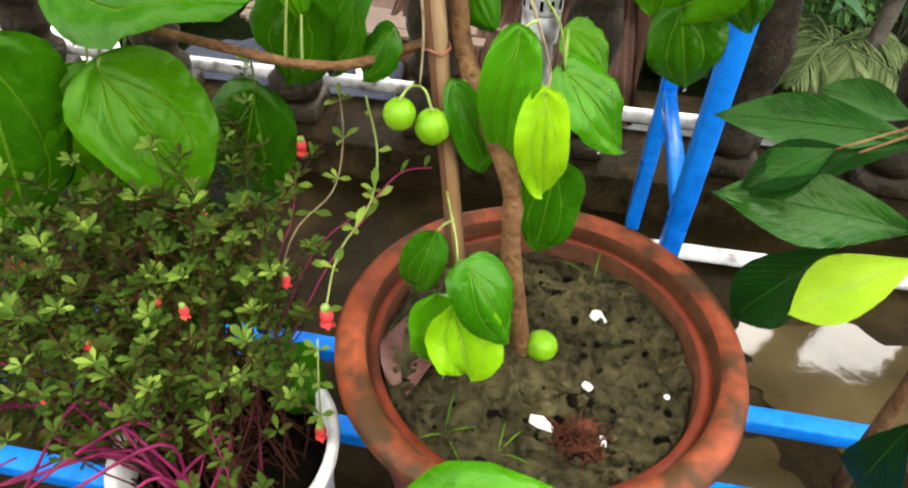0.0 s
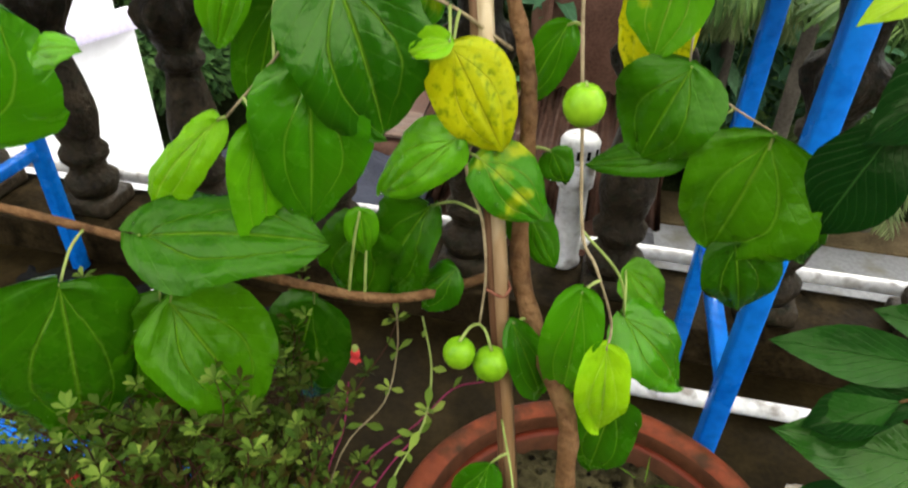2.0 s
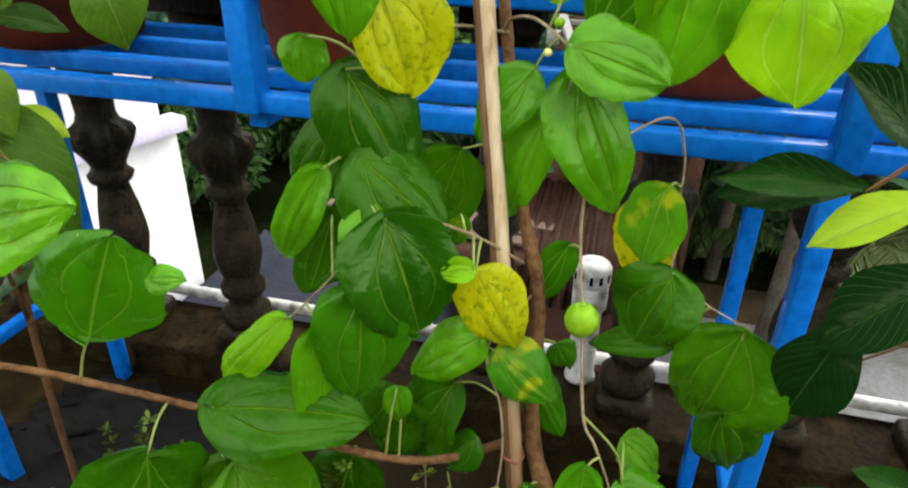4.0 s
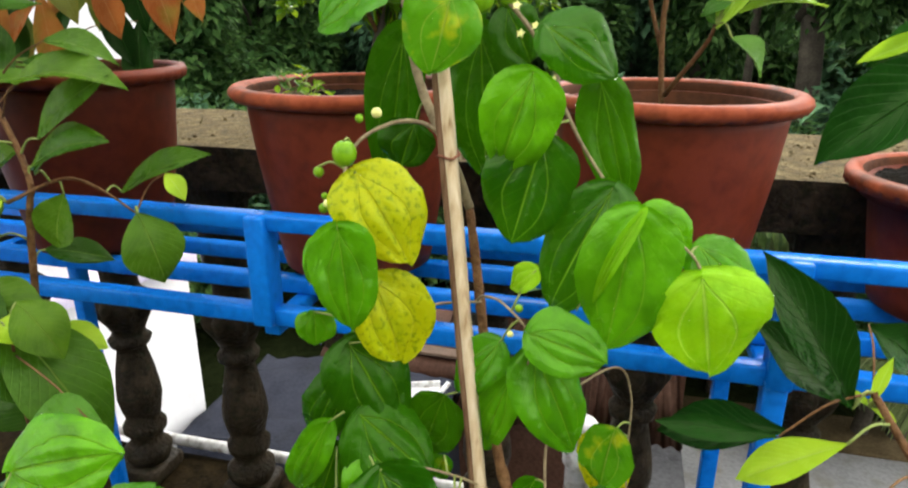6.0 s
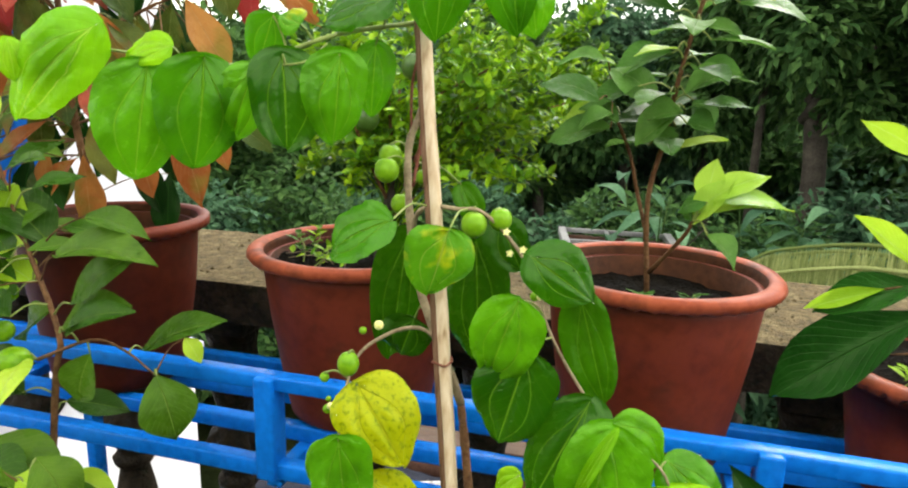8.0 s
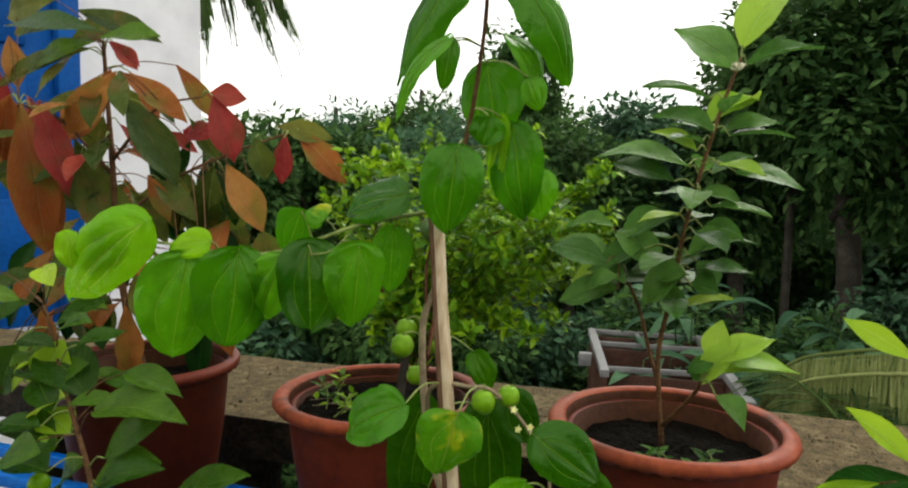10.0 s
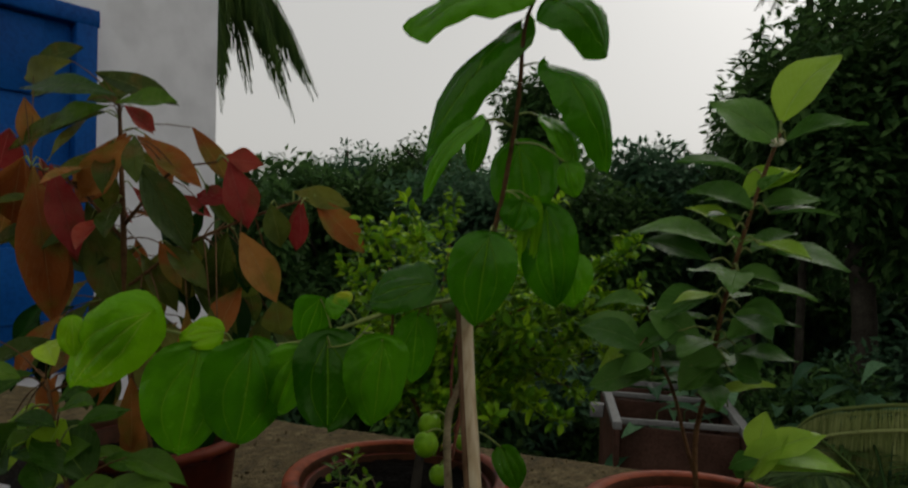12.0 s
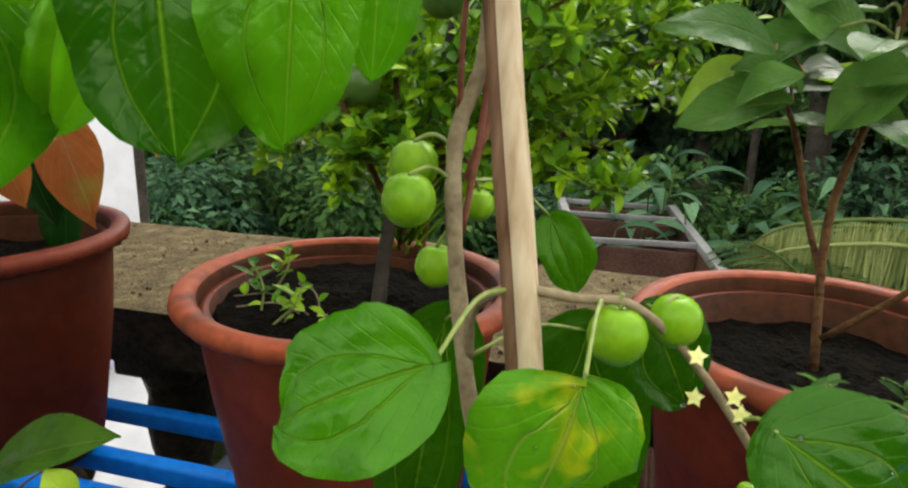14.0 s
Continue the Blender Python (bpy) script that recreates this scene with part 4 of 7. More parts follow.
jl((-0.278, 0.77, 1.401), (-0.303, 0.77, 1.219), (0.3, -0.83, 0.47), 0.063, JUJUBE_SHADED)
jl((-0.185, 0.78, 1.402), (-0.176, 0.78, 1.223), (0.2, -0.86, 0.47), 0.076, JUJUBE_SHADED)
jl((0.007, 0.61, 0.999), (-0.007, 0.61, 0.914), (-0.01, -0.65, 0.76), 0.054, JUJUBE_HALF)
jl((-0.085, 0.6, 1.18), (-0.112, 0.6, 1.155), (0.12, -0.76, 0.64), 0.026, JUJUBE_YOUNG)
jl((-0.28, 0.53, 1.221), (-0.303, 0.53, 1.168), (0.36, -0.69, 0.62), 0.029, JUJUBE)
jl((0.013, 0.6, 1.247), (-0.031, 0.6, 1.148), (0.02, -0.78, 0.62), 0.014, JUJUBE_YOUNG, cup=0.8)
jl((-0.151, 0.76, 1.431), (-0.121, 0.76, 1.37), (-0.07, -0.77, 0.63), 0.051, JUJUBE_SHADED)
jl((-0.219, 0.82, 1.467), (-0.193, 0.82, 1.412), (0.06, -0.84, 0.55), 0.035, JUJUBE_SHADED)
jl((-0.182, 0.6, 1.019), (-0.212, 0.6, 0.931), (0.2, -0.62, 0.76), 0.061, JUJUBE_SHADED)
jl((-0.32, 0.57, 1.12), (-0.32, 0.57, 1.076), (0.35, -0.65, 0.68), 0.039, JUJUBE)
jl((-0.113, 0.68, 1.305), (-0.151, 0.68, 1.263), (0.14, -0.91, 0.39), 0.051, JUJUBE)
jl((-0.25, 0.72, 1.302), (-0.27, 0.72, 1.248), (0.29, -0.87, 0.39), 0.059, JUJUBE_SHADED)
# upper leaves
jl((-0.59, 0.59, 1.651), (-0.735, 0.59, 1.542), (0.68, -0.66, 0.33), 0.079, JUJUBE_YOUNG)
jl((-0.62, 0.6, 1.654), (-0.674, 0.6, 1.61), (0.67, -0.68, 0.3), 0.049, JUJUBE_YOUNG)
jl((-0.532, 0.6, 1.612), (-0.562, 0.6, 1.477), (0.6, -0.71, 0.38), 0.089, JUJUBE)
jl((-0.472, 0.62, 1.62), (-0.491, 0.62, 1.49), (0.55, -0.75, 0.37), 0.089, JUJUBE)
jl((-0.418, 0.64, 1.611), (-0.458, 0.64, 1.522), (0.51, -0.78, 0.36), 0.056, JUJUBE)
jl((-0.39, 0.65, 1.627), (-0.387, 0.65, 1.517), (0.46, -0.81, 0.36), 0.081, JUJUBE)
jl((-0.32, 0.655, 1.626), (-0.33, 0.655, 1.526), (0.4, -0.84, 0.35), 0.065, JUJUBE)
jl((-0.406, 0.66, 1.67), (-0.428, 0.66, 1.613), (0.49, -0.82, 0.29), 0.042, JUJUBE)
jl((-0.316, 0.75, 1.644), (-0.323, 0.75, 1.554), (0.36, -0.87, 0.33), 0.049, JUJUBE)
jl((-0.276, 0.7, 1.691), (-0.365, 0.7, 1.667), (0.33, -0.72, 0.61), 0.064, JUJUBE)
jl((-0.206, 0.69, 1.75), (-0.22, 0.69, 1.645), (0.3, -0.91, 0.28), 0.069, JUJUBE)
jl((-0.164, 0.72, 2.058), (-0.339, 0.715, 2.022), (0.15, -0.75, 0.6), 0.098, JUJUBE, -0.25, 0.1, 0.03)
jl((-0.188, 0.74, 2.002), (-0.327, 0.74, 1.851), (-0.25, -0.8, 0.55), 0.084, JUJUBE, -0.3, 0.1, 0.10)
jl((-0.149, 0.72, 2.021), (-0.080, 0.72, 1.962), (0.45, -0.65, 0.6), 0.066, JUJUBE, -0.3, 0.05, 0.30)
jl((-0.151, 0.73, 1.950), (-0.075, 0.73, 1.833), (0.5, -0.6, 0.6), 0.060, JUJUBE, -0.3, 0.05, 0.24)
jl((-0.158, 0.74, 1.892), (-0.114, 0.74, 1.814), (0.5, -0.6, 0.5), 0.034, JUJUBE, 0.1, 0.05, 0.22)
jl((-0.201, 0.80, 1.868), (-0.186, 0.80, 1.769), (0.2, -0.93, 0.28), 0.080, JUJUBE)
jl((-0.225, 0.70, 1.884), (-0.302, 0.70, 1.792), (-0.4, -0.75, 0.5), 0.032, JUJUBE, 0.1, 0.05, 0.12)
jl((-0.163, 0.80, 1.788), (-0.146, 0.80, 1.661), (0.19, -0.91, 0.36), 0.064, JUJUBE)
jl((-0.135, 0.82, 1.726), (-0.126, 0.82, 1.660), (0.16, -0.91, 0.38), 0.052, JUJUBE)
jl((-0.175, 0.78, 1.796), (-0.185, 0.78, 1.700), (0.22, -0.91, 0.35), 0.026, JUJUBE_YOUNG)
jl((-0.234, 0.74, 1.890), (-0.246, 0.74, 1.828), (0.3, -0.93, 0.23), 0.026, JUJUBE)
jl((-0.182, 0.75, 1.793), (-0.192, 0.75, 1.758), (0.26, -0.94, 0.21), 0.043, JUJUBE)
jl((-0.138, 0.73, 2.055), (-0.149, 0.73, 2.02), (0.2, -0.98, 0.04), 0.032, JUJUBE_YOUNG)
jl((-0.707, 0.58, 1.636), (-0.701, 0.58, 1.589), (0.71, -0.63, 0.32), 0.028, JUJUBE_YOUNG)
jl((-0.5, 0.6, 1.631), (-0.565, 0.6, 1.619), (0.61, -0.73, 0.3), 0.034, JUJUBE_YOUNG)
jl((-0.372, 0.66, 1.66), (-0.398, 0.66, 1.673), (0.47, -0.84, 0.26), 0.034, JUJUBE_HALF)
jl((-0.125, 0.72, 1.836), (-0.113, 0.72, 1.797), (0.09, -0.98, 0.15), 0.029, JUJUBE)

def jfruit(at, r, squash=1.05):
    """A hanging fruit with a short stalk."""
    c = Vector(at)
    near = min(TWIGS, key=lambda p: (p - c - Vector((0, 0, r))).length)
    ob = part("fruit", ball(c - J0, r, squash), FRUIT, jujube)
    top = c + Vector((0, 0, r * squash * 0.88))
    part("stalk", tube([near - J0, (near + top) / 2 - J0 + Vector((0, 0, 0.006)), top - J0], 0.0011, 0.0014, 5, 4), STALK, ob)


jfruit((-0.122, 0.457, 0.71), 0.0135)
jfruit((-0.096, 0.463, 0.698), 0.0152)
jfruit((-0.051, 0.50, 0.918), 0.0147)
jfruit((-0.277, 0.575, 1.294), 0.0122, 1.15)
jfruit((-0.306, 0.575, 1.274), 0.0055)
jfruit((-0.287, 0.715, 1.493), 0.0155)
jfruit((-0.294, 0.745, 1.508), 0.0150)
jfruit((-0.277, 0.74, 1.448), 0.0131)
jfruit((-0.167, 0.688, 1.439), 0.0152)
jfruit((-0.139, 0.705, 1.444), 0.0138)
jfruit((-0.262, 0.785, 1.478), 0.0105)
for k, p in enumerate([(-0.30, 0.572, 1.25), (-0.296, 0.57, 1.243), (-0.303, 0.575, 1.236), (-0.285, 0.56, 1.19), (-0.27, 0.60, 1.325), (-0.255, 0.61, 1.33), (-0.09, 0.69, 1.372), (-0.084, 0.685, 1.36), (-0.093, 0.70, 1.355), (-0.105, 0.57, 1.12), (-0.10, 0.59, 1.14)]):
    part("bud", ball(Vector(p) - J0, 0.0035 + 0.001 * (k % 3), 1.0, 8), YELLOW if k % 2 else FRUIT, jujube)


def star(centre, r, facing):
    """A small five-pointed flower."""
    bm = bmesh.new()
    f = Vector(facing).normalized()
    s = f.orthogonal().normalized()
    u = f.cross(s)
    for k in range(5):
        a = 2 * math.pi * k / 5
        d = math.cos(a) * s + math.sin(a) * u
        leaf_into(bm, Vector(centre), Vector(centre) + d * r, f, r * 0.7, "diamond", 0.2, 0.1, 0, 2, 4, k)
    return bm


for p in ((-0.128, 0.688, 1.433), (-0.108, 0.69, 1.413), (-0.104, 0.69, 1.404), (-0.125, 0.70, 1.405)):
    part("flower", star(Vector(p) - J0, 0.0056, (0.1, -1, 0.5)), YELLOW, jujube, "tiny pale yellow star flower")


def stake():
    """A split wooden stake, uneven along its length."""
    a, b = Vector((-0.045, 0.415, 0.42)), Vector((-0.262, 0.757, 1.725))
    way = (b - a).normalized()
    side = way.cross(Vector((0, -1, 0))).normalized()
    dep = way.cross(side)
    bm = bmesh.new()
    last = None
    for k in range(31):
        c = a.lerp(b, k / 30) + side * 0.0015 * noise.noise(Vector((k * 0.4, 0, 0))) + dep * 0.0015 * noise.noise(Vector((k * 0.4, 5, 0)))
        w, d = 0.0066 + 0.0022 * min(1, k / 18) + 0.0010 * noise.noise(Vector((k * 0.7, 9, 0))), 0.0075
        ring = [bm.verts.new(c + side * (w * x) + dep * (d * y)) for x, y in ((-1, -0.7), (-0.35, -1), (-0.25, -0.75), (-0.1, -1), (0.8, -1), (1, -0.6), (1, 0.8), (0, 1), (-1, 0.8))]
        if last:
            for i in range(9):
                bm.faces.new((last[i], last[(i + 1) % 9], ring[(i + 1) % 9], ring[i])).material_index = 1 if i in (0, 1, 6, 7, 8) else 0
        last = ring
    bm.faces.new(last)
    ob = thing("stake", (0, 0, 0), "split weathered wooden stake standing in the pot", "stake")
    part("shaft", bm, [WOOD, DARK_WOOD], ob)
    for z, r in ((1.283, 0.0125), (0.748, 0.0105)):
        c = a.lerp(b, (z - a.z) / (b.z - a.z))
        pts = [c + side * (r * math.cos(q)) + Vector((0, 1, 0)) * (r * 0.9 * math.sin(q)) + Vector((0, 0, 0.003 * math.sin(2 * q))) for q in (0.0, 1.05, 2.1, 3.15, 4.2, 5.25, 6.3)]
        part("tie", tube(pts, 0.0014, 0.0014, 6, 4), DRIED, ob, "brown twine tie round stem and stake")
    return ob


stake()

# ---- on the soil of the large pot ----
tagged(link("fallen_fruit", ball((0.022, 0.436, 0.475), 0.0165, 1.0), FRUIT), "green jujube fruit fallen on the damp soil", "fruit")


def chip(name, at, size, material, label, category, seed):
    bm = bmesh.new()
    bmesh.ops.create_icosphere(bm, subdivisions=2, radius=1.0)
    for v in bm.verts:
        v.co *= 1 + 0.45 * noise.noise(v.co * 1.3 + Vector((seed, 0, 0)))
        v.co = Vector((v.co.x * size[0], v.co.y * size[1], v.co.z * size[2]))
    ob = link(name, bm, material)
    ob.location = at
    ob.rotation_euler = (0.2 * (seed % 3), 0.1, seed * 1.3)
    return tagged(ob, label, category)


chip("shell_piece", (0.078, 0.493, 0.468), (0.008, 0.009, 0.004), SHELL, "chip of white eggshell on the soil", "eggshell", 1)
chip("shell_piece", (0.030, 0.352, 0.468), (0.012, 0.010, 0.004), SHELL, "larger chip of white eggshell on the soil", "eggshell", 2)
chip("shell_piece", (0.070, 0.402, 0.467), (0.004, 0.006, 0.003), SHELL, "small chip of white eggshell on the soil", "eggshell", 3)
chip("shell_piece", (0.085, 0.345, 0.467), (0.006, 0.004, 0.003), SHELL, "small chip of white eggshell on the soil", "eggshell", 4)
chip("shell_piece", (0.145, 0.405, 0.467), (0.003, 0.003, 0.002), SHELL, "tiny chip of white eggshell on the soil", "eggshell", 6)
chip("seed", (-0.146, 0.407, 0.470), (0.005, 0.005, 0.005), YELLOW, "small round yellow seed on the soil", "seed", 5)


def husk(at, radius):
    """A flat tuft of coarse brown fibre."""
    ob = thing("husk_clump", at, "red-brown fibrous husk lying on the soil", "husk")
    coir = surface("coir_husk", (0.02, 0.006, 0.003), (0.07, 0.02, 0.009), (0.15, 0.055, 0.028), 60, 300, 0.8, 1.0, 0.01, spec=0.08)
    rnd = random.Random(7)
    bm = bmesh.new()
    for k in range(130):
        a, q = rnd.uniform(0, 6.28), radius * rnd.random() ** 0.6
        p = Vector((1.25 * q * math.cos(a), q * math.sin(a), rnd.uniform(0.0, 0.008)))
        b = a + rnd.uniform(-1.2, 1.2)
        d = Vector((math.cos(b), math.sin(b), rnd.uniform(-0.25, 0.3))) * rnd.uniform(0.008, 0.02)
        tube([p - d / 2, p + Vector((0, 0, 0.002)), p + d / 2], rnd.uniform(0.0006, 0.0016), 0.0005, 4, 2, bm=bm)
    part("fibre", bm, coir, ob)
    bm = bmesh.new()
    leaf_into(bm, (-radius, 0, 0.001), (radius, 0.004, 0.003), (0, 0, 1), radius * 1.5, "oval", 0.3, 0.05, 0.12, 8, 10, 3, 0.05)
    part("shell", bm, coir, ob)


husk((0.066, 0.342, 0.463), 0.024)
bm = bmesh.new()
leaf_into(bm, (-0.002, 0.05, 0.006), (0.012, -0.045, 0.002), (0, 0, 1), 0.055, "oval", 0.25, 0.05, 0.10, 10, 14, 8, 0.05)
dead = link("dead_leaf", bm, surface("wet_dead_leaf", (0.035, 0.012, 0.010), (0.085, 0.03, 0.025), (0.15, 0.07, 0.055), 20, 120, 0.4, 0.6, 0.004))
dead.location = (-0.115, 0.40, 0.463)
tagged(dead, "wet purple-brown dead leaf pressed on the soil", "dead leaf")


def clods(material, count, seed, label):
    rnd = random.Random(seed)
    bm = bmesh.new()
    for _ in range(count):
        a, q = rnd.uniform(0, 6.28), 0.150 * rnd.random() ** 0.5
        m = Matrix.LocRotScale((q * math.cos(a), q * math.sin(a), rnd.uniform(-0.002, 0.002)), Euler((rnd.random() * 3, rnd.random() * 3, 0)), Vector((1, rnd.uniform(0.6, 1), rnd.uniform(0.5, 0.9))) * rnd.uniform(0.002, 0.009) * rnd.uniform(0.4, 1.2))
        bmesh.ops.create_icosphere(bm, subdivisions=1, radius=1.0, matrix=m)
    ob = link("soil_clods", bm, material, smooth=False)
    ob.location = (0.018, 0.432, 0.464)
    tagged(ob, label, "soil", kind="stuff")


clods(SOIL, 420, 5, "small crumbs and clods of damp grey earth")
clods(DARK_SOIL, 110, 6, "dark crumbs of wet compost")


def grass_sprig(at, count, tall, seed):
    ob = thing("grass_sprig", at, "thin green grass sprouting from the soil", "grass", "sprouting weeds")
    rnd = random.Random(seed)
    for _ in range(count):
        a = rnd.uniform(0, 6.28)
        d = Vector((math.cos(a), math.sin(a), rnd.uniform(0.3, 1.4))).normalized() * tall * rnd.uniform(0.6, 1.2)
        part("blade", leaf_into(bmesh.new(), (0, 0, 0), d, (0, 0, 1), 0.0018, "lance", 0.2, 0.5, 0, 2, 6), GRAFT, ob)


grass_sprig((-0.055, 0.325, 0.463), 5, 0.045, 3)
grass_sprig((-0.005, 0.315, 0.463), 3, 0.04, 4)
grass_sprig((0.072, 0.55, 0.463), 4, 0.05, 8)


# ---- other plants ----
def plant(name, at, label, twigs, stem_material, category="potted plant"):
    """A plant's empty, its stems, and a function that adds one leaf joined to the nearest stem."""
    o = Vector(at)
    ob = thing(name, o, label, category)
    course = []
    for pts, r0, r1 in twigs:
        course.extend(smooth_path(pts, 8))
        part("stem", tube([Vector(p) - o for p in pts], r0, r1, 8, 5, 0.08), stem_material, ob)

    def add(base, tip, facing, width, material, shape="lance", cup=0.2, droop=0.1, arch=0.0):
        b, t = Vector(base), Vector(tip)
        k = len(ob.children)
        rnd = random.Random(k)
        leaf = leaf_part(ob, b - o, t - o, Vector(facing) + Vector((rnd.uniform(-0.15, 0.15), 0, rnd.uniform(-0.1, 0.15))), width, material, shape, cup + rnd.uniform(-0.1, 0.15), droop + rnd.uniform(-0.03, 0.08), rnd.uniform(0.01, 0.04), "", k, None, arch)
        near = min(course, key=lambda p: (p - b).length)
        if (near - b).length < 0.07:
            part("stalk", tube([near - o, (near + b) / 2 - o + Vector((0, 0, 0.01)), b - o], 0.0018, 0.0014, 5, 4), STALK, leaf)
        else:
            part("stalk", tube([near - o, near.lerp(b, 0.5) - o + Vector((0, 0, 0.012)), b - o], 0.0016, 0.0011, 5, 4), stem_material, leaf)

    return ob, add


# glossy dark-leaved plant beside the jujube
big, big_leaf = plant("broadleaf_plant", (0.47, 0.56, 0.13), "tall plant with long glossy dark green leaves", [
    ([(0.47, 0.56, 0.13), (0.45, 0.57, 0.5), (0.40, 0.62, 0.9), (0.37, 0.66, 1.15), (0.38, 0.68, 1.45)], 0.011, 0.005),
    ([(0.42, 0.60, 0.78), (0.33, 0.60, 0.95), (0.262, 0.66, 1.055)], 0.006, 0.004)], BARK)


def rl(base, tip, facing, width, material):
    big_leaf(base, tip, facing, width * 1.05, material, "lance", 0.42, 0.1, 0.03)


rl((0.322, 0.5, 0.628), (0.15, 0.5, 0.647), (-0.29, -0.62, 0.73), 0.068, BIG_MID)
rl((0.32, 0.47, 0.622), (0.24, 0.47, 0.538), (-0.33, -0.55, 0.77), 0.057, BIG_YOUNG)
rl((0.325, 0.58, 0.673), (0.151, 0.58, 0.676), (-0.28, -0.68, 0.67), 0.049, BIG_LEAF)
rl((0.323, 0.57, 0.672), (0.213, 0.57, 0.622), (-0.31, -0.65, 0.69), 0.033, BIG_LEAF)
rl((0.285, 0.53, 0.575), (0.219, 0.53, 0.459), (-0.26, -0.56, 0.79), 0.068, BIG_LEAF)
rl((0.349, 0.64, 0.66), (0.254, 0.64, 0.683), (-0.32, -0.69, 0.65), 0.035, BIG_LEAF)
rl((0.353, 0.4, 0.496), (0.349, 0.4, 0.37), (-0.35, -0.4, 0.84), 0.052, BIG_LEAF)
rl((0.175, 0.56, 0.93), (0.14, 0.56, 0.804), (-0.29, -0.69, 0.66), 0.066, BIG_LEAF)
rl((0.169, 0.62, 1.012), (0.047, 0.62, 1.011), (-0.23, -0.84, 0.49), 0.026, BIG_LEAF)
rl((0.243, 0.651, 1.038), (0.141, 0.651, 1.196), (-0.2, -0.73, 0.66), 0.061, BIG_MID)
rl((0.232, 0.615, 1.018), (0.135, 0.615, 0.957), (-0.19, -0.65, 0.73), 0.043, BIG_YOUNG)
rl((0.183, 0.64, 1.008), (0.053, 0.64, 0.99), (-0.13, -0.68, 0.72), 0.053, BIG_LEAF)
rl((0.276, 0.75, 1.092), (0.343, 0.75, 1.049), (-0.27, -0.71, 0.65), 0.061, BIG_LEAF)
rl((0.259, 0.71, 1.007), (0.15, 0.71, 1.1), (-0.19, -0.71, 0.68), 0.056, BIG_MID)
rl((0.237, 0.55, 0.991), (0.143, 0.55, 0.894), (-0.25, -0.63, 0.73), 0.063, BIG_LEAF)
rl((0.255, 0.66, 1.412), (0.188, 0.66, 1.386), (-0.27, -0.88, 0.4), 0.018, BIG_YOUNG)
rl((0.268, 0.678, 1.376), (0.191, 0.678, 1.335), (-0.27, -0.86, 0.44), 0.043, BIG_LEAF)
rl((0.284, 0.7, 1.332), (0.224, 0.7, 1.32), (-0.28, -0.84, 0.47), 0.021, BIG_LEAF)
rl((0.281, 0.62, 1.404), (0.156, 0.62, 1.304), (-0.19, -0.76, 0.62), 0.064, BIG_LEAF)
rl((0.292, 0.66, 1.42), (0.195, 0.66, 1.385), (-0.22, -0.79, 0.57), 0.043, BIG_LEAF)
rl((0.286, 0.68, 1.535), (0.222, 0.68, 1.575), (-0.24, -0.87, 0.43), 0.022, BIG_YOUNG)
rl((0.298, 0.68, 1.423), (0.228, 0.68, 1.48), (-0.24, -0.82, 0.52), 0.026, BIG_YOUNG)
rl((0.261, 0.66, 1.04), (0.272, 0.66, 1.095), (-0.26, -0.69, 0.68), 0.013, BIG_YOUNG)
rl((0.26, 0.66, 1.039), (0.241, 0.66, 1.055), (-0.24, -0.68, 0.69), 0.009, BIG_YOUNG)
rl((0.262, 0.66, 1.037), (0.291, 0.66, 1.024), (-0.26, -0.67, 0.7), 0.011, BIG_YOUNG)
rl((0.247, 0.5, 0.699), (0.17, 0.5, 0.652), (-0.3, -0.51, 0.81), 0.043, BIG_LEAF)
rl((0.228, 0.5, 0.699), (0.177, 0.5, 0.644), (-0.32, -0.55, 0.77), 0.044, BIG_LEAF)
rl((0.193, 0.6, 0.845), (0.153, 0.6, 0.796), (-0.31, -0.72, 0.62), 0.059, BIG_LEAF)

# oval-leaved fruit plant before the rack
graft, graft_leaf = plant("fruit_sapling", (-0.93, 0.70, 0.002), "sapling with oval green leaves and round green fruits", [
    ([(-0.93, 0.70, 0.002), (-0.90, 0.70, 0.6), (-0.86, 0.73, 1.1), (-0.85, 0.74, 1.196), (-0.939, 0.78, 1.326), (-1.034, 0.82, 1.479)], 0.007, 0.003),
    ([(-0.877, 0.72, 1.16), (-0.788, 0.74, 1.197), (-0.745, 0.76, 1.178), (-0.683, 0.75, 1.15)], 0.003, 0.0015),
    ([(-0.90, 0.70, 0.62), (-0.84, 0.64, 0.85), (-0.82, 0.63, 1.0)], 0.004, 0.002)], BARK)


def gl(base, tip, facing, width, material):
    graft_leaf(base, tip, Vector(facing) * 0.65 + Vector((0.05, -0.1, 0.55)), width * 1.25, material, "oval", 0.25, 0.16, 0.03 + 0.08 * (len(graft.children) % 4) / 3)


gl((-0.816, 0.72, 1.207), (-0.698, 0.72, 1.269), (0.62, -0.62, 0.47), 0.045, GRAFT)
gl((-0.82, 0.74, 1.253), (-0.699, 0.74, 1.35), (0.63, -0.65, 0.43), 0.046, GRAFT)
gl((-0.816, 0.78, 1.386), (-0.702, 0.78, 1.368), (0.63, -0.68, 0.37), 0.042, GRAFT)
gl((-0.793, 0.74, 1.174), (-0.831, 0.74, 1.083), (0.61, -0.59, 0.54), 0.053, GRAFT)
gl((-0.671, 0.74, 1.154), (-0.641, 0.74, 1.05), (0.53, -0.63, 0.57), 0.068, GRAFT)
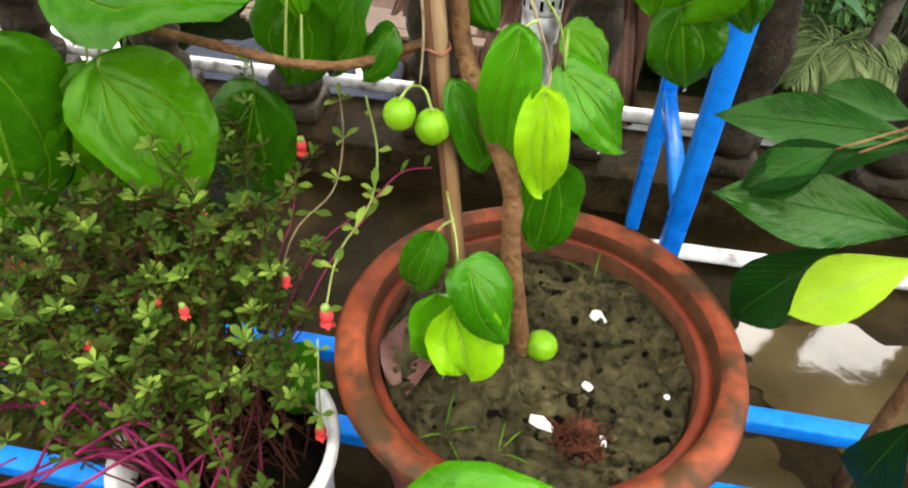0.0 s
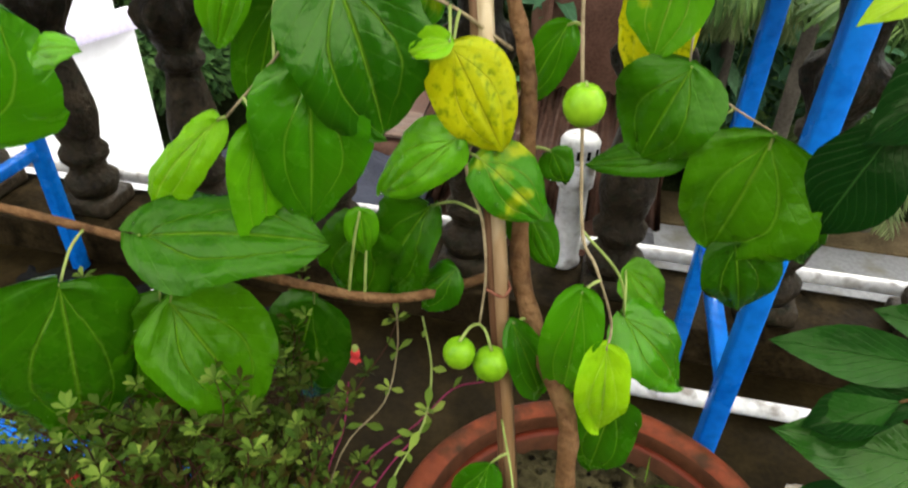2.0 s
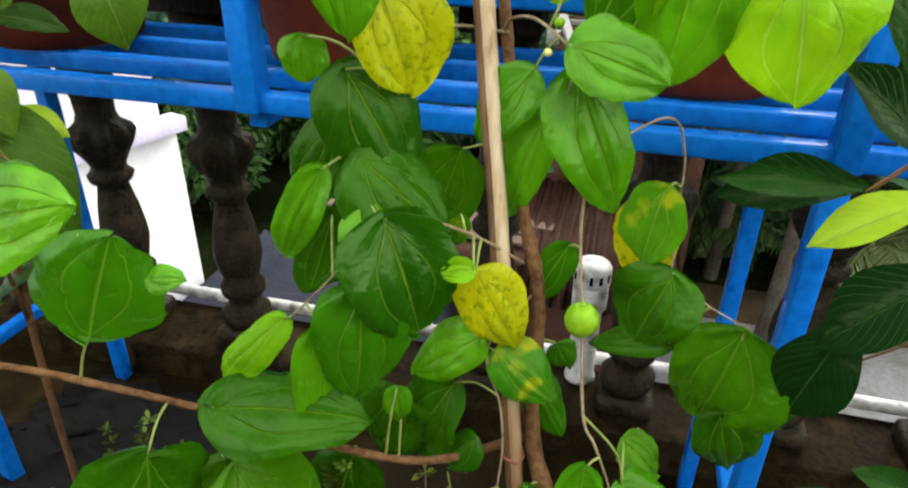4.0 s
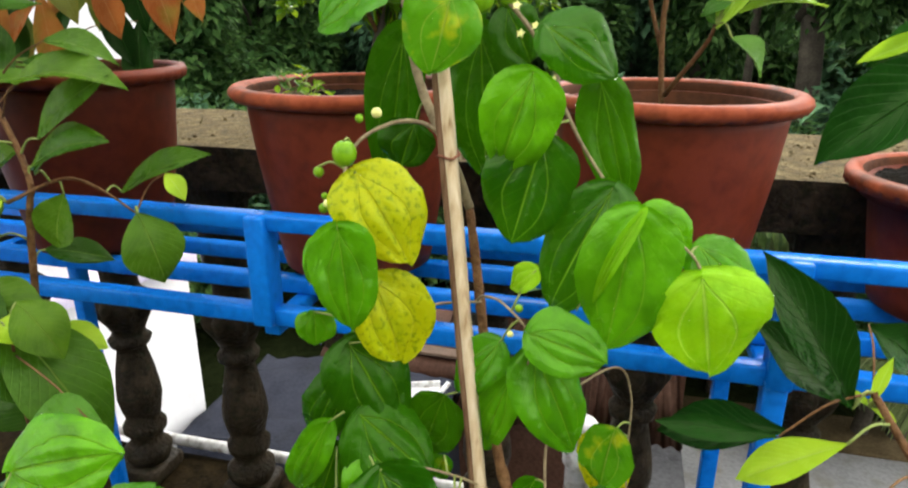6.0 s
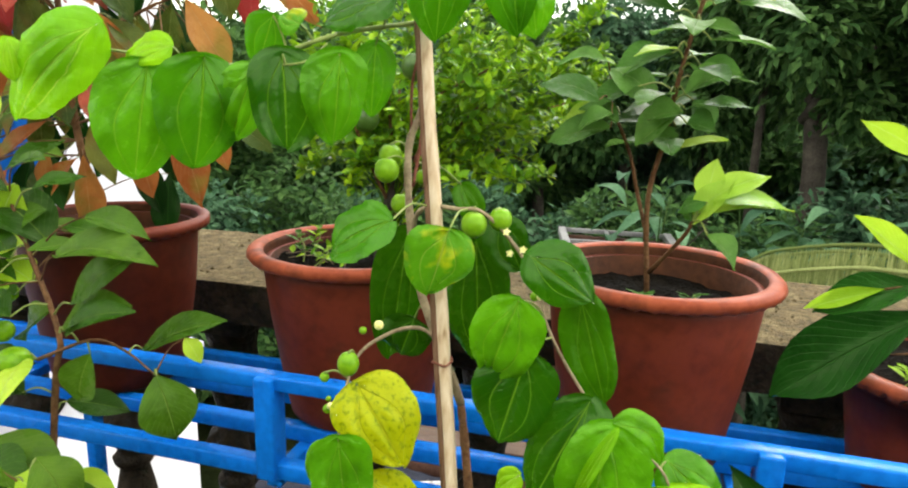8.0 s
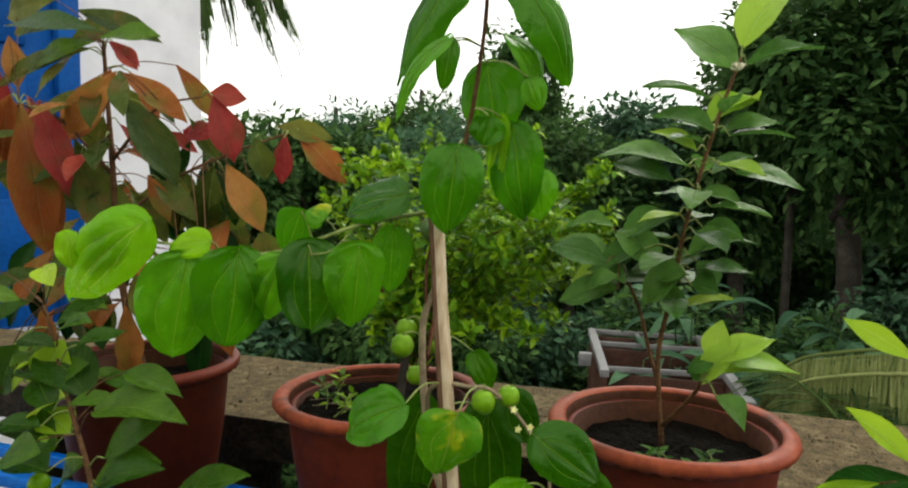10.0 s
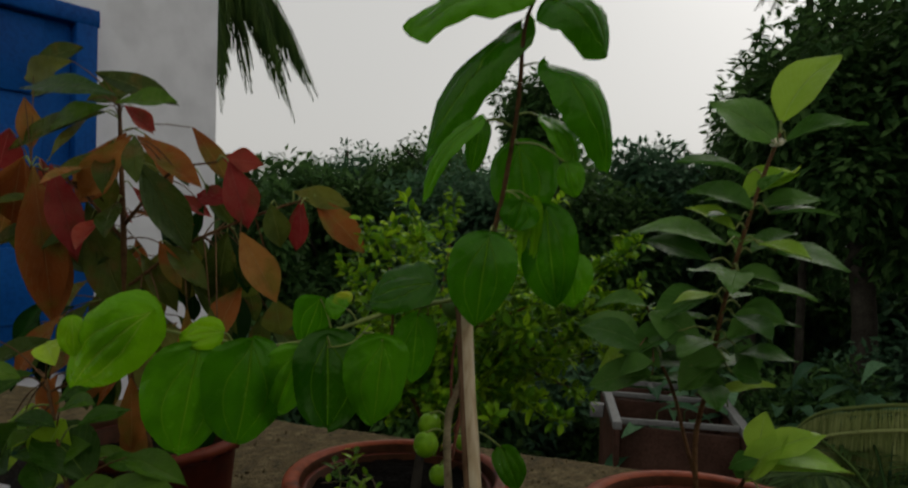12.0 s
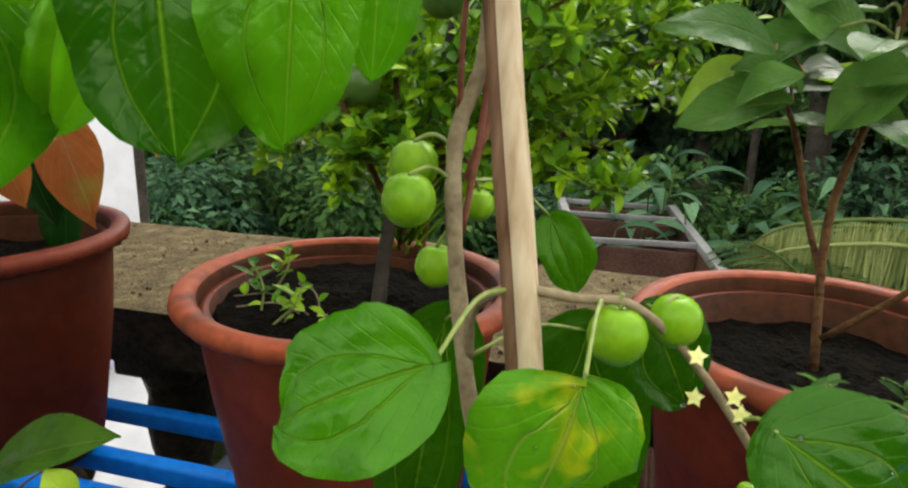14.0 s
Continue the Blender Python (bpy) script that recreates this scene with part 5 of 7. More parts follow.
gl((-0.744, 0.8, 1.164), (-0.604, 0.8, 1.242), (0.54, -0.68, 0.5), 0.053, GRAFT)
gl((-0.648, 0.78, 1.204), (-0.62, 0.78, 1.167), (0.52, -0.68, 0.51), 0.025, BIG_YOUNG)
gl((-0.821, 0.65, 1.038), (-0.755, 0.65, 0.959), (0.59, -0.52, 0.62), 0.061, GRAFT)
gl((-0.845, 0.63, 1.01), (-0.783, 0.63, 0.991), (0.61, -0.5, 0.62), 0.042, BIG_YOUNG)
gl((-0.86, 0.63, 0.958), (-0.78, 0.63, 0.896), (0.58, -0.48, 0.66), 0.070, GRAFT)
gl((-0.574, 0.52, 0.939), (-0.764, 0.52, 0.874), (0.54, -0.45, 0.71), 0.097, JUJUBE_SHADED)
gl((-0.84, 0.74, 1.329), (-0.668, 0.74, 1.349), (0.59, -0.61, 0.54), 0.066, GRAFT)
gl((-0.909, 0.8, 1.324), (-1.032, 0.8, 1.408), (0.65, -0.57, 0.49), 0.082, GRAFT)
gl((-0.953, 0.82, 1.357), (-1.118, 0.82, 1.365), (0.67, -0.56, 0.49), 0.074, GRAFT)
gl((-0.94, 0.75, 1.252), (-1.069, 0.75, 1.28), (0.65, -0.52, 0.55), 0.060, GRAFT)
gl((-0.84, 0.74, 1.207), (-0.718, 0.74, 1.268), (0.57, -0.57, 0.59), 0.057, GRAFT)
gl((-1.105, 0.85, 1.292), (-1.011, 0.85, 1.367), (0.66, -0.56, 0.5), 0.066, GRAFT)
gl((-1.074, 0.8, 1.405), (-1.144, 0.8, 1.301), (0.69, -0.53, 0.49), 0.064, GRAFT)
gl((-0.898, 0.7, 1.235), (-0.984, 0.7, 1.244), (0.64, -0.51, 0.57), 0.057, GRAFT)
gl((-0.97, 0.8, 1.423), (-1.024, 0.8, 1.328), (0.67, -0.58, 0.46), 0.060, BIG_YOUNG)
gl((-0.944, 0.78, 1.329), (-1.028, 0.78, 1.28), (0.66, -0.56, 0.5), 0.055, BIG_YOUNG)
gl((-0.935, 0.78, 1.266), (-1.001, 0.78, 1.3), (0.66, -0.57, 0.49), 0.052, BIG_YOUNG)
gl((-0.885, 0.76, 1.227), (-0.954, 0.76, 1.171), (0.63, -0.56, 0.54), 0.056, GRAFT)
gl((-0.991, 0.8, 1.346), (-0.924, 0.8, 1.388), (0.67, -0.6, 0.44), 0.047, GRAFT)
gl((-0.998, 0.7, 1.14), (-0.886, 0.7, 1.116), (0.61, -0.49, 0.62), 0.077, GRAFT)
gl((-0.971, 0.68, 1.253), (-0.894, 0.68, 1.281), (0.65, -0.51, 0.56), 0.056, GRAFT)
gl((-0.848, 0.72, 0.731), (-0.991, 0.72, 0.635), (0.56, -0.45, 0.7), 0.12, GRAFT)
gl((-0.941, 0.75, 0.751), (-1.03, 0.75, 0.812), (0.61, -0.47, 0.64), 0.08, GRAFT)
gl((-0.864, 0.66, 1.006), (-0.714, 0.66, 0.799), (0.55, -0.48, 0.68), 0.1, GRAFT)
gl((-0.977, 0.68, 0.878), (-0.82, 0.68, 0.963), (0.6, -0.47, 0.65), 0.085, GRAFT)
gl((-0.897, 0.66, 0.963), (-0.828, 0.66, 0.958), (0.6, -0.48, 0.64), 0.05, BIG_YOUNG)
gl((-0.928, 0.66, 1.04), (-0.784, 0.66, 0.986), (0.57, -0.48, 0.67), 0.08, GRAFT)
gl((-0.919, 0.62, 1.023), (-0.819, 0.62, 1), (0.58, -0.45, 0.67), 0.08, GRAFT)

for p, r in (((-0.90, 0.70, 1.16), 0.026), ((-0.97, 0.76, 1.25), 0.018), ((-0.94, 0.72, 1.20), 0.018)):
    part("fruit", ball(Vector(p) - Vector((-0.93, 0.70, 0.002)), r, 1.0), FRUIT, graft)

rnd = random.Random(31)
for k in range(14):
    z = 0.95 + 0.62 * rnd.random()
    c = Vector((-0.90 - 0.25 * max(0, z - 1.2), 0.74 + 0.1 * max(0, z - 1.2), z))
    a = k * 2.4
    d = Vector((math.cos(a), math.sin(a), rnd.uniform(-0.3, 0.6))).normalized()
    s = rnd.uniform(0.075, 0.115)
    graft_leaf(c + d * 0.04, c + d * (0.04 + s), Vector((0, -0.5, 1)), s * 0.55, GRAFT if k % 5 else BIG_YOUNG, "oval", 0.25, 0.2)

# copper-leaved sapling
copper, copper_leaf = plant("copper_sapling", (-1.03, 1.06, 1.28), "sapling with drooping copper, crimson and bronze leaves", [
    ([(-1.03, 1.06, 1.27), (-1.09, 1.06, 1.475), (-1.112, 1.06, 1.774), (-1.147, 1.08, 2.005)], 0.010, 0.004),
    ([(-1.11, 1.06, 1.75), (-1.0, 1.07, 1.86), (-0.90, 1.09, 1.885)], 0.004, 0.002),
    ([(-1.10, 1.06, 1.62), (-0.95, 1.08, 1.72), (-0.76, 1.13, 1.80), (-0.70, 1.14, 1.81)], 0.004, 0.002),
    ([(-1.11, 1.06, 1.72), (-1.2, 1.02, 1.83), (-1.3, 1.0, 1.87)], 0.004, 0.002)], BARK)


def cl(base, tip, facing, width, material):
    copper_leaf(base, tip, facing, width * 0.95, material, "lance", 0.3, 0.2)


cl((-1.097, 1.05, 1.942), (-1.248, 1.05, 1.789), (0.7, -0.66, 0.28), 0.088, COPPER)
cl((-1.041, 1.03, 1.877), (-0.911, 1.03, 1.713), (0.64, -0.71, 0.31), 0.088, BRONZE)
cl((-1.079, 1.06, 1.936), (-0.919, 1.06, 1.844), (0.64, -0.72, 0.26), 0.059, COPPER)
cl((-0.894, 1.1, 1.892), (-0.804, 1.1, 1.884), (0.57, -0.78, 0.26), 0.053, CRIMSON)
cl((-0.864, 1.08, 1.883), (-0.817, 1.08, 1.755), (0.57, -0.77, 0.3), 0.076, CRIMSON)
cl((-0.881, 1.12, 1.803), (-0.984, 1.12, 1.831), (0.59, -0.75, 0.3), 0.053, CRIMSON)
cl((-0.752, 1.14, 1.828), (-0.626, 1.14, 1.806), (0.48, -0.82, 0.3), 0.050, BRONZE)
cl((-0.703, 1.14, 1.815), (-0.586, 1.14, 1.715), (0.45, -0.83, 0.33), 0.064, COPPER)
cl((-0.744, 1.16, 1.814), (-0.755, 1.16, 1.705), (0.5, -0.8, 0.33), 0.047, CRIMSON)
cl((-0.811, 1.05, 1.742), (-0.725, 1.05, 1.618), (0.53, -0.76, 0.38), 0.073, COPPER)
cl((-0.88, 1.1, 1.741), (-0.907, 1.1, 1.589), (0.57, -0.73, 0.38), 0.086, BRONZE)
cl((-1.299, 1.02, 1.888), (-1.187, 1.02, 1.683), (0.72, -0.62, 0.32), 0.083, CRIMSON)
cl((-1.268, 1, 1.795), (-1.231, 1, 1.541), (0.71, -0.6, 0.38), 0.099, COPPER)
cl((-1.321, 1, 1.889), (-1.411, 1, 1.689), (0.75, -0.58, 0.32), 0.121, COPPER)
cl((-1.177, 1.04, 1.761), (-1.073, 1.04, 1.564), (0.66, -0.65, 0.38), 0.109, BRONZE)
cl((-1.027, 1, 1.403), (-1.009, 1, 1.252), (0.58, -0.61, 0.54), 0.054, COPPER)
cl((-0.965, 1.1, 1.713), (-0.967, 1.1, 1.599), (0.59, -0.71, 0.39), 0.080, BRONZE)
cl((-1.236, 1.1, 2.085), (-1.027, 1.1, 2.025), (0.69, -0.7, 0.17), 0.059, BRONZE)
cl((-1.305, 1.1, 2.116), (-1.492, 1.1, 2.097), (0.76, -0.63, 0.17), 0.066, BRONZE)
cl((-1.385, 1.05, 2.027), (-1.357, 1.05, 1.915), (0.76, -0.61, 0.23), 0.055, COPPER)
cl((-1.006, 0.98, 1.454), (-0.998, 0.98, 1.307), (0.62, -0.63, 0.47), 0.059, COPPER)
cl((-0.91, 1, 1.485), (-0.868, 1, 1.382), (0.58, -0.68, 0.45), 0.051, COPPER)
cl((-1.429, 1.05, 1.96), (-1.463, 1.05, 1.867), (0.76, -0.59, 0.26), 0.080, CRIMSON)
cl((-1.115, 1.08, 2.003), (-1.056, 1.08, 1.95), (0.67, -0.71, 0.21), 0.043, CRIMSON)
cl((-1.193, 1.12, 1.854), (-1.225, 1.12, 1.761), (0.68, -0.66, 0.31), 0.066, BRONZE)
cl((-1.042, 1.1, 1.699), (-1.072, 1.1, 1.597), (0.62, -0.68, 0.39), 0.076, BRONZE)
cl((-0.847, 1.12, 1.678), (-0.876, 1.12, 1.603), (0.54, -0.74, 0.4), 0.086, BRONZE)
cl((-0.762, 1.1, 1.61), (-0.747, 1.1, 1.539), (0.5, -0.75, 0.44), 0.071, BRONZE)
cl((-1.47, 1.14, 2.129), (-1.342, 1.14, 2.163), (0.75, -0.64, 0.15), 0.056, BRONZE)
cl((-1.325, 1.16, 2.04), (-1.186, 1.16, 2.074), (0.7, -0.68, 0.19), 0.061, BRONZE)
cl((-1.34, 1.14, 2.065), (-1.507, 1.14, 2.074), (0.75, -0.63, 0.19), 0.065, BRONZE)
cl((-0.778, 1.1, 1.8), (-0.75, 1.1, 1.717), (0.52, -0.79, 0.33), 0.059, BRONZE)

cl((-0.782, 0.95, 1.554), (-0.718, 0.95, 1.385), (0.65, -0.63, 0.43), 0.069, COPPER)
cl((-0.892, 1, 1.592), (-0.886, 1, 1.399), (0.69, -0.61, 0.39), 0.061, COPPER)
cl((-0.84, 1.0, 1.60), (-0.80, 1.0, 1.45), (0.59, -0.66, 0.48), 0.05, BRONZE)
rnd_c = random.Random(43)
cl((-1.047, 0.98, 2.002), (-1.338, 0.98, 2.066), (0.74, -0.65, 0.5), 0.073, GRAFT)
cl((-1.054, 0.98, 1.99), (-0.922, 0.98, 1.999), (0.68, -0.71, 0.5), 0.052, GRAFT)
cl((-1.089, 1, 1.989), (-1.297, 1, 1.967), (0.73, -0.65, 0.5), 0.061, GRAFT)
cl((-1.125, 1.02, 1.982), (-1.443, 1.02, 1.93), (0.74, -0.63, 0.5), 0.070, BRONZE)
cl((-1.052, 1, 1.987), (-0.981, 1, 1.943), (0.68, -0.7, 0.21), 0.031, CRIMSON)
cl((-1.27, 0.98, 1.865), (-1.208, 0.98, 1.555), (0.71, -0.6, 0.36), 0.098, COPPER)
cl((-1.329, 1, 1.886), (-1.36, 1, 1.747), (0.75, -0.59, 0.3), 0.139, COPPER)
cl((-1.256, 1.1, 1.801), (-1.143, 1.1, 1.562), (0.67, -0.65, 0.37), 0.105, BRONZE)
cl((-1.187, 0.95, 1.867), (-1.114, 0.95, 1.691), (0.71, -0.63, 0.32), 0.070, CRIMSON)
cl((-1.036, 1, 1.927), (-1.179, 1, 1.798), (0.69, -0.66, 0.27), 0.075, COPPER)
cl((-0.907, 1.12, 1.732), (-0.912, 1.12, 1.564), (0.56, -0.73, 0.39), 0.068, BRONZE)
cl((-0.71, 1.1, 1.799), (-0.706, 1.1, 1.717), (0.5, -0.8, 0.33), 0.035, CRIMSON)
for k in range(78):
    c = Vector((rnd_c.uniform(-1.55, -0.86), rnd_c.uniform(1.08, 1.28), rnd_c.uniform(1.38, 1.80)))
    d = Vector((rnd_c.uniform(-0.6, 0.6), rnd_c.uniform(-0.5, 0.2), -rnd_c.uniform(0.2, 1.4))).normalized() * rnd_c.uniform(0.08, 0.15)
    copper_leaf(c, c + d, Vector((0.4, -0.6, 0.6)), d.length * 0.4, (BIG_LEAF, BRONZE, BIG_LEAF, BRONZE, COPPER)[k % 5], "lance", 0.3, 0.2)
for k in range(16):
    c = Vector((rnd_c.uniform(-1.3, -0.85), rnd_c.uniform(0.78, 0.92), rnd_c.uniform(1.25, 1.55)))
    d = Vector((rnd_c.uniform(-1, 1), rnd_c.uniform(-0.8, 0.3), rnd_c.uniform(-0.4, 0.5))).normalized() * rnd_c.uniform(0.07, 0.11)
    graft_leaf(c, c + d, Vector((0.3, -0.5, 1)), d.length * 0.5, GRAFT if k % 4 else BIG_YOUNG, "oval", 0.25, 0.2)

rnd = random.Random(41)
for k in range(48):
    z = rnd.uniform(1.50, 2.0)
    a = k * 2.4
    q = rnd.uniform(0.02, 0.24)
    c = Vector((-1.14 + 0.8 * q * math.cos(a), 1.08 + 0.6 * q * math.sin(a), z))
    d = Vector((math.cos(a), math.sin(a), rnd.uniform(-1.4, 0.1))).normalized()
    s = rnd.uniform(0.09, 0.15)
    copper_leaf(c, c + d * s, Vector((0.2, -0.7, 0.7)), s * 0.36, (BRONZE, BRONZE, COPPER, BRONZE, CRIMSON)[k % 5], "lance", 0.3, 0.2)

# guava sapling
guava, guava_leaf = plant("guava_sapling", (0.044, 1.10, 1.27), "guava sapling with ribbed grey-green leaves and one cream flower", [
    ([(0.044, 1.10, 1.26), (0.032, 1.10, 1.42), (0.05, 1.10, 1.527), (0.068, 1.095, 1.65), (0.105, 1.09, 1.806), (0.14, 1.09, 1.918)], 0.0048, 0.0028),
    ([(0.036, 1.10, 1.36), (0.014, 1.12, 1.43), (-0.005, 1.12, 1.50), (-0.04, 1.11, 1.575)], 0.0038, 0.0026),
    ([(0.044, 1.09, 1.30), (0.089, 1.03, 1.377), (0.099, 1.0, 1.409)], 0.004, 0.0025)], BARK)


def ul(base, tip, facing, width, material):
    guava_leaf(base, tip, Vector(facing) * 0.55 + Vector((0.0, -0.1, 0.75)), width * 1.2, material, "oval", 0.25, 0.16, 0.02 + 0.08 * (len(guava.children) % 4) / 3)


ul((0.143, 1.1, 1.937), (0.215, 1.1, 2.044), (-0.13, -0.98, 0.16), 0.078, GUAVA_YOUNG)
ul((0.135, 1.08, 1.901), (0.041, 1.08, 1.976), (-0.05, -0.98, 0.2), 0.081, GUAVA)
ul((0.15, 1.1, 1.908), (0.257, 1.1, 1.944), (-0.14, -0.97, 0.21), 0.050, GUAVA)
ul((0.103, 1.07, 1.8), (0.009, 1.07, 1.833), (-0.02, -0.96, 0.29), 0.060, GUAVA)
ul((0.066, 1.05, 1.744), (-0.079, 1.05, 1.769), (0.03, -0.94, 0.33), 0.045, GUAVA)
ul((0.045, 1.06, 1.719), (-0.054, 1.06, 1.76), (0.02, -0.94, 0.35), 0.049, GUAVA)
ul((0.142, 1.1, 1.736), (0.248, 1.1, 1.72), (-0.13, -0.93, 0.35), 0.050, GUAVA)
ul((0.115, 1.12, 1.803), (0.206, 1.12, 1.824), (-0.11, -0.95, 0.29), 0.038, GUAVA)
ul((-0.047, 1.06, 1.643), (-0.129, 1.06, 1.645), (0.09, -0.91, 0.41), 0.033, GUAVA)
ul((0.001, 1.06, 1.607), (-0.084, 1.06, 1.562), (0.05, -0.89, 0.45), 0.061, GUAVA)
ul((0.048, 1.08, 1.659), (-0.045, 1.08, 1.626), (0.02, -0.91, 0.41), 0.060, GUAVA)
ul((0.089, 1.1, 1.702), (0.161, 1.1, 1.683), (-0.08, -0.92, 0.38), 0.043, GUAVA)
ul((0.095, 1.12, 1.643), (0.163, 1.12, 1.627), (-0.08, -0.91, 0.41), 0.040, GUAVA)
ul((0.087, 1.08, 1.588), (0.121, 1.08, 1.539), (-0.06, -0.88, 0.46), 0.047, GUAVA)
ul((0.091, 1.14, 1.818), (0.172, 1.14, 1.866), (-0.08, -0.96, 0.27), 0.059, GUAVA_YOUNG)
ul((0.078, 1.06, 1.768), (0.008, 1.06, 1.806), (-0.01, -0.95, 0.31), 0.037, GUAVA_YOUNG)
ul((0.073, 1.08, 1.597), (0.153, 1.08, 1.636), (-0.06, -0.93, 0.35), 0.052, GUAVA)
ul((0.069, 1.05, 1.571), (0, 1.05, 1.521), (0, -0.91, 0.41), 0.056, GUAVA)
ul((0.079, 1.04, 1.553), (0.122, 1.04, 1.546), (-0.05, -0.91, 0.4), 0.055, GUAVA)
ul((0.033, 1.07, 1.578), (-0.04, 1.07, 1.643), (0.04, -0.93, 0.36), 0.057, GUAVA)
ul((-0.025, 1.04, 1.55), (-0.085, 1.04, 1.573), (-0.16, -0.93, 0.34), 0.047, GUAVA)
ul((-0.035, 1.02, 1.543), (-0.133, 1.02, 1.528), (-0.12, -0.92, 0.37), 0.057, GUAVA)
ul((-0.033, 1, 1.565), (-0.085, 1, 1.542), (-0.16, -0.92, 0.35), 0.040, GUAVA)
ul((-0.055, 1.02, 1.584), (-0.145, 1.02, 1.616), (-0.1, -0.95, 0.29), 0.051, GUAVA)
ul((0.021, 1.05, 1.556), (0.073, 1.05, 1.573), (-0.29, -0.9, 0.34), 0.051, GUAVA)
ul((0.024, 1.06, 1.53), (0.077, 1.06, 1.523), (-0.28, -0.88, 0.38), 0.042, GUAVA)
ul((0.117, 1, 1.439), (0.196, 1, 1.489), (-0.1, -0.84, 0.54), 0.043, GUAVA_YOUNG)
ul((0.115, 1, 1.439), (0.075, 1, 1.425), (-0.05, -0.83, 0.56), 0.031, GUAVA)
ul((0.118, 1, 1.436), (0.228, 1, 1.446), (-0.11, -0.83, 0.55), 0.039, GUAVA_YOUNG)
ul((0.118, 1.02, 1.436), (0.123, 1.02, 1.502), (-0.07, -0.85, 0.53), 0.039, GUAVA_YOUNG)
ul((0.099, 1, 1.404), (0.148, 1, 1.48), (-0.07, -0.87, 0.48), 0.039, GUAVA_YOUNG)
ul((0.127, 1, 1.425), (0.234, 1, 1.446), (-0.11, -0.87, 0.48), 0.035, GUAVA_YOUNG)
ul((0.12, 0.98, 1.392), (0.168, 0.98, 1.347), (-0.08, -0.84, 0.53), 0.044, GUAVA)
ul((0.099, 1, 1.409), (0.081, 1, 1.43), (-0.04, -0.87, 0.5), 0.031, GUAVA)
ul((-0.055, 1.1, 1.582), (-0.153, 1.1, 1.618), (0.2, -0.6, 0.75), 0.060, GUAVA)
ul((-0.053, 1.1, 1.577), (-0.129, 1.1, 1.526), (0.3, -0.7, 0.6), 0.045, GUAVA_YOUNG)
ul((-0.023, 1.06, 1.562), (-0.085, 1.05, 1.560), (0.1, -0.5, 0.85), 0.042, GUAVA)
ul((-0.049, 1.1, 1.585), (0.015, 1.09, 1.605), (-0.2, -0.6, 0.75), 0.045, GUAVA)
ul((0.039, 1.12, 1.566), (-0.02, 1.10, 1.572), (0.1, -0.6, 0.7), 0.042, GUAVA)
ul((0.040, 1.12, 1.561), (0.095, 1.10, 1.600), (-0.2, -0.6, 0.7), 0.046, GUAVA)
rnd = random.Random(77)
for k in range(26):
    z = 1.50 + 0.36 * k / 26
    a = k * 2.4
    c = Vector((0.03 + 0.22 * (z - 1.45), 1.09, z))
    d = Vector((math.cos(a), math.sin(a), rnd.uniform(-0.15, 0.5))).normalized()
    s = rnd.uniform(0.07, 0.11)
    guava_leaf(c + d * 0.025, c + d * (0.025 + s), Vector((0, -0.25, 1)), s * 0.5, GUAVA if k % 6 else GUAVA_YOUNG, "oval", 0.25, 0.2)
bm = bmesh.new()
for k in range(26):
    d = Vector((rnd.uniform(-1, 1), rnd.uniform(-1, 1), rnd.uniform(0.2, 1.2))).normalized()
    tube([(0, 0, 0), d * 0.014], 0.0006, 0.0009, 4, 2, bm=bm)
part("flower", bm, surface("cream_stamens", (0.6, 0.55, 0.35), (0.75, 0.7, 0.5), (0.85, 0.8, 0.6), 50, 200, 0.6, 0.1, 0.001), guava, "cream tufted flower").location = Vector((0.135, 1.07, 1.895)) - Vector((0.044, 1.10, 1.27))


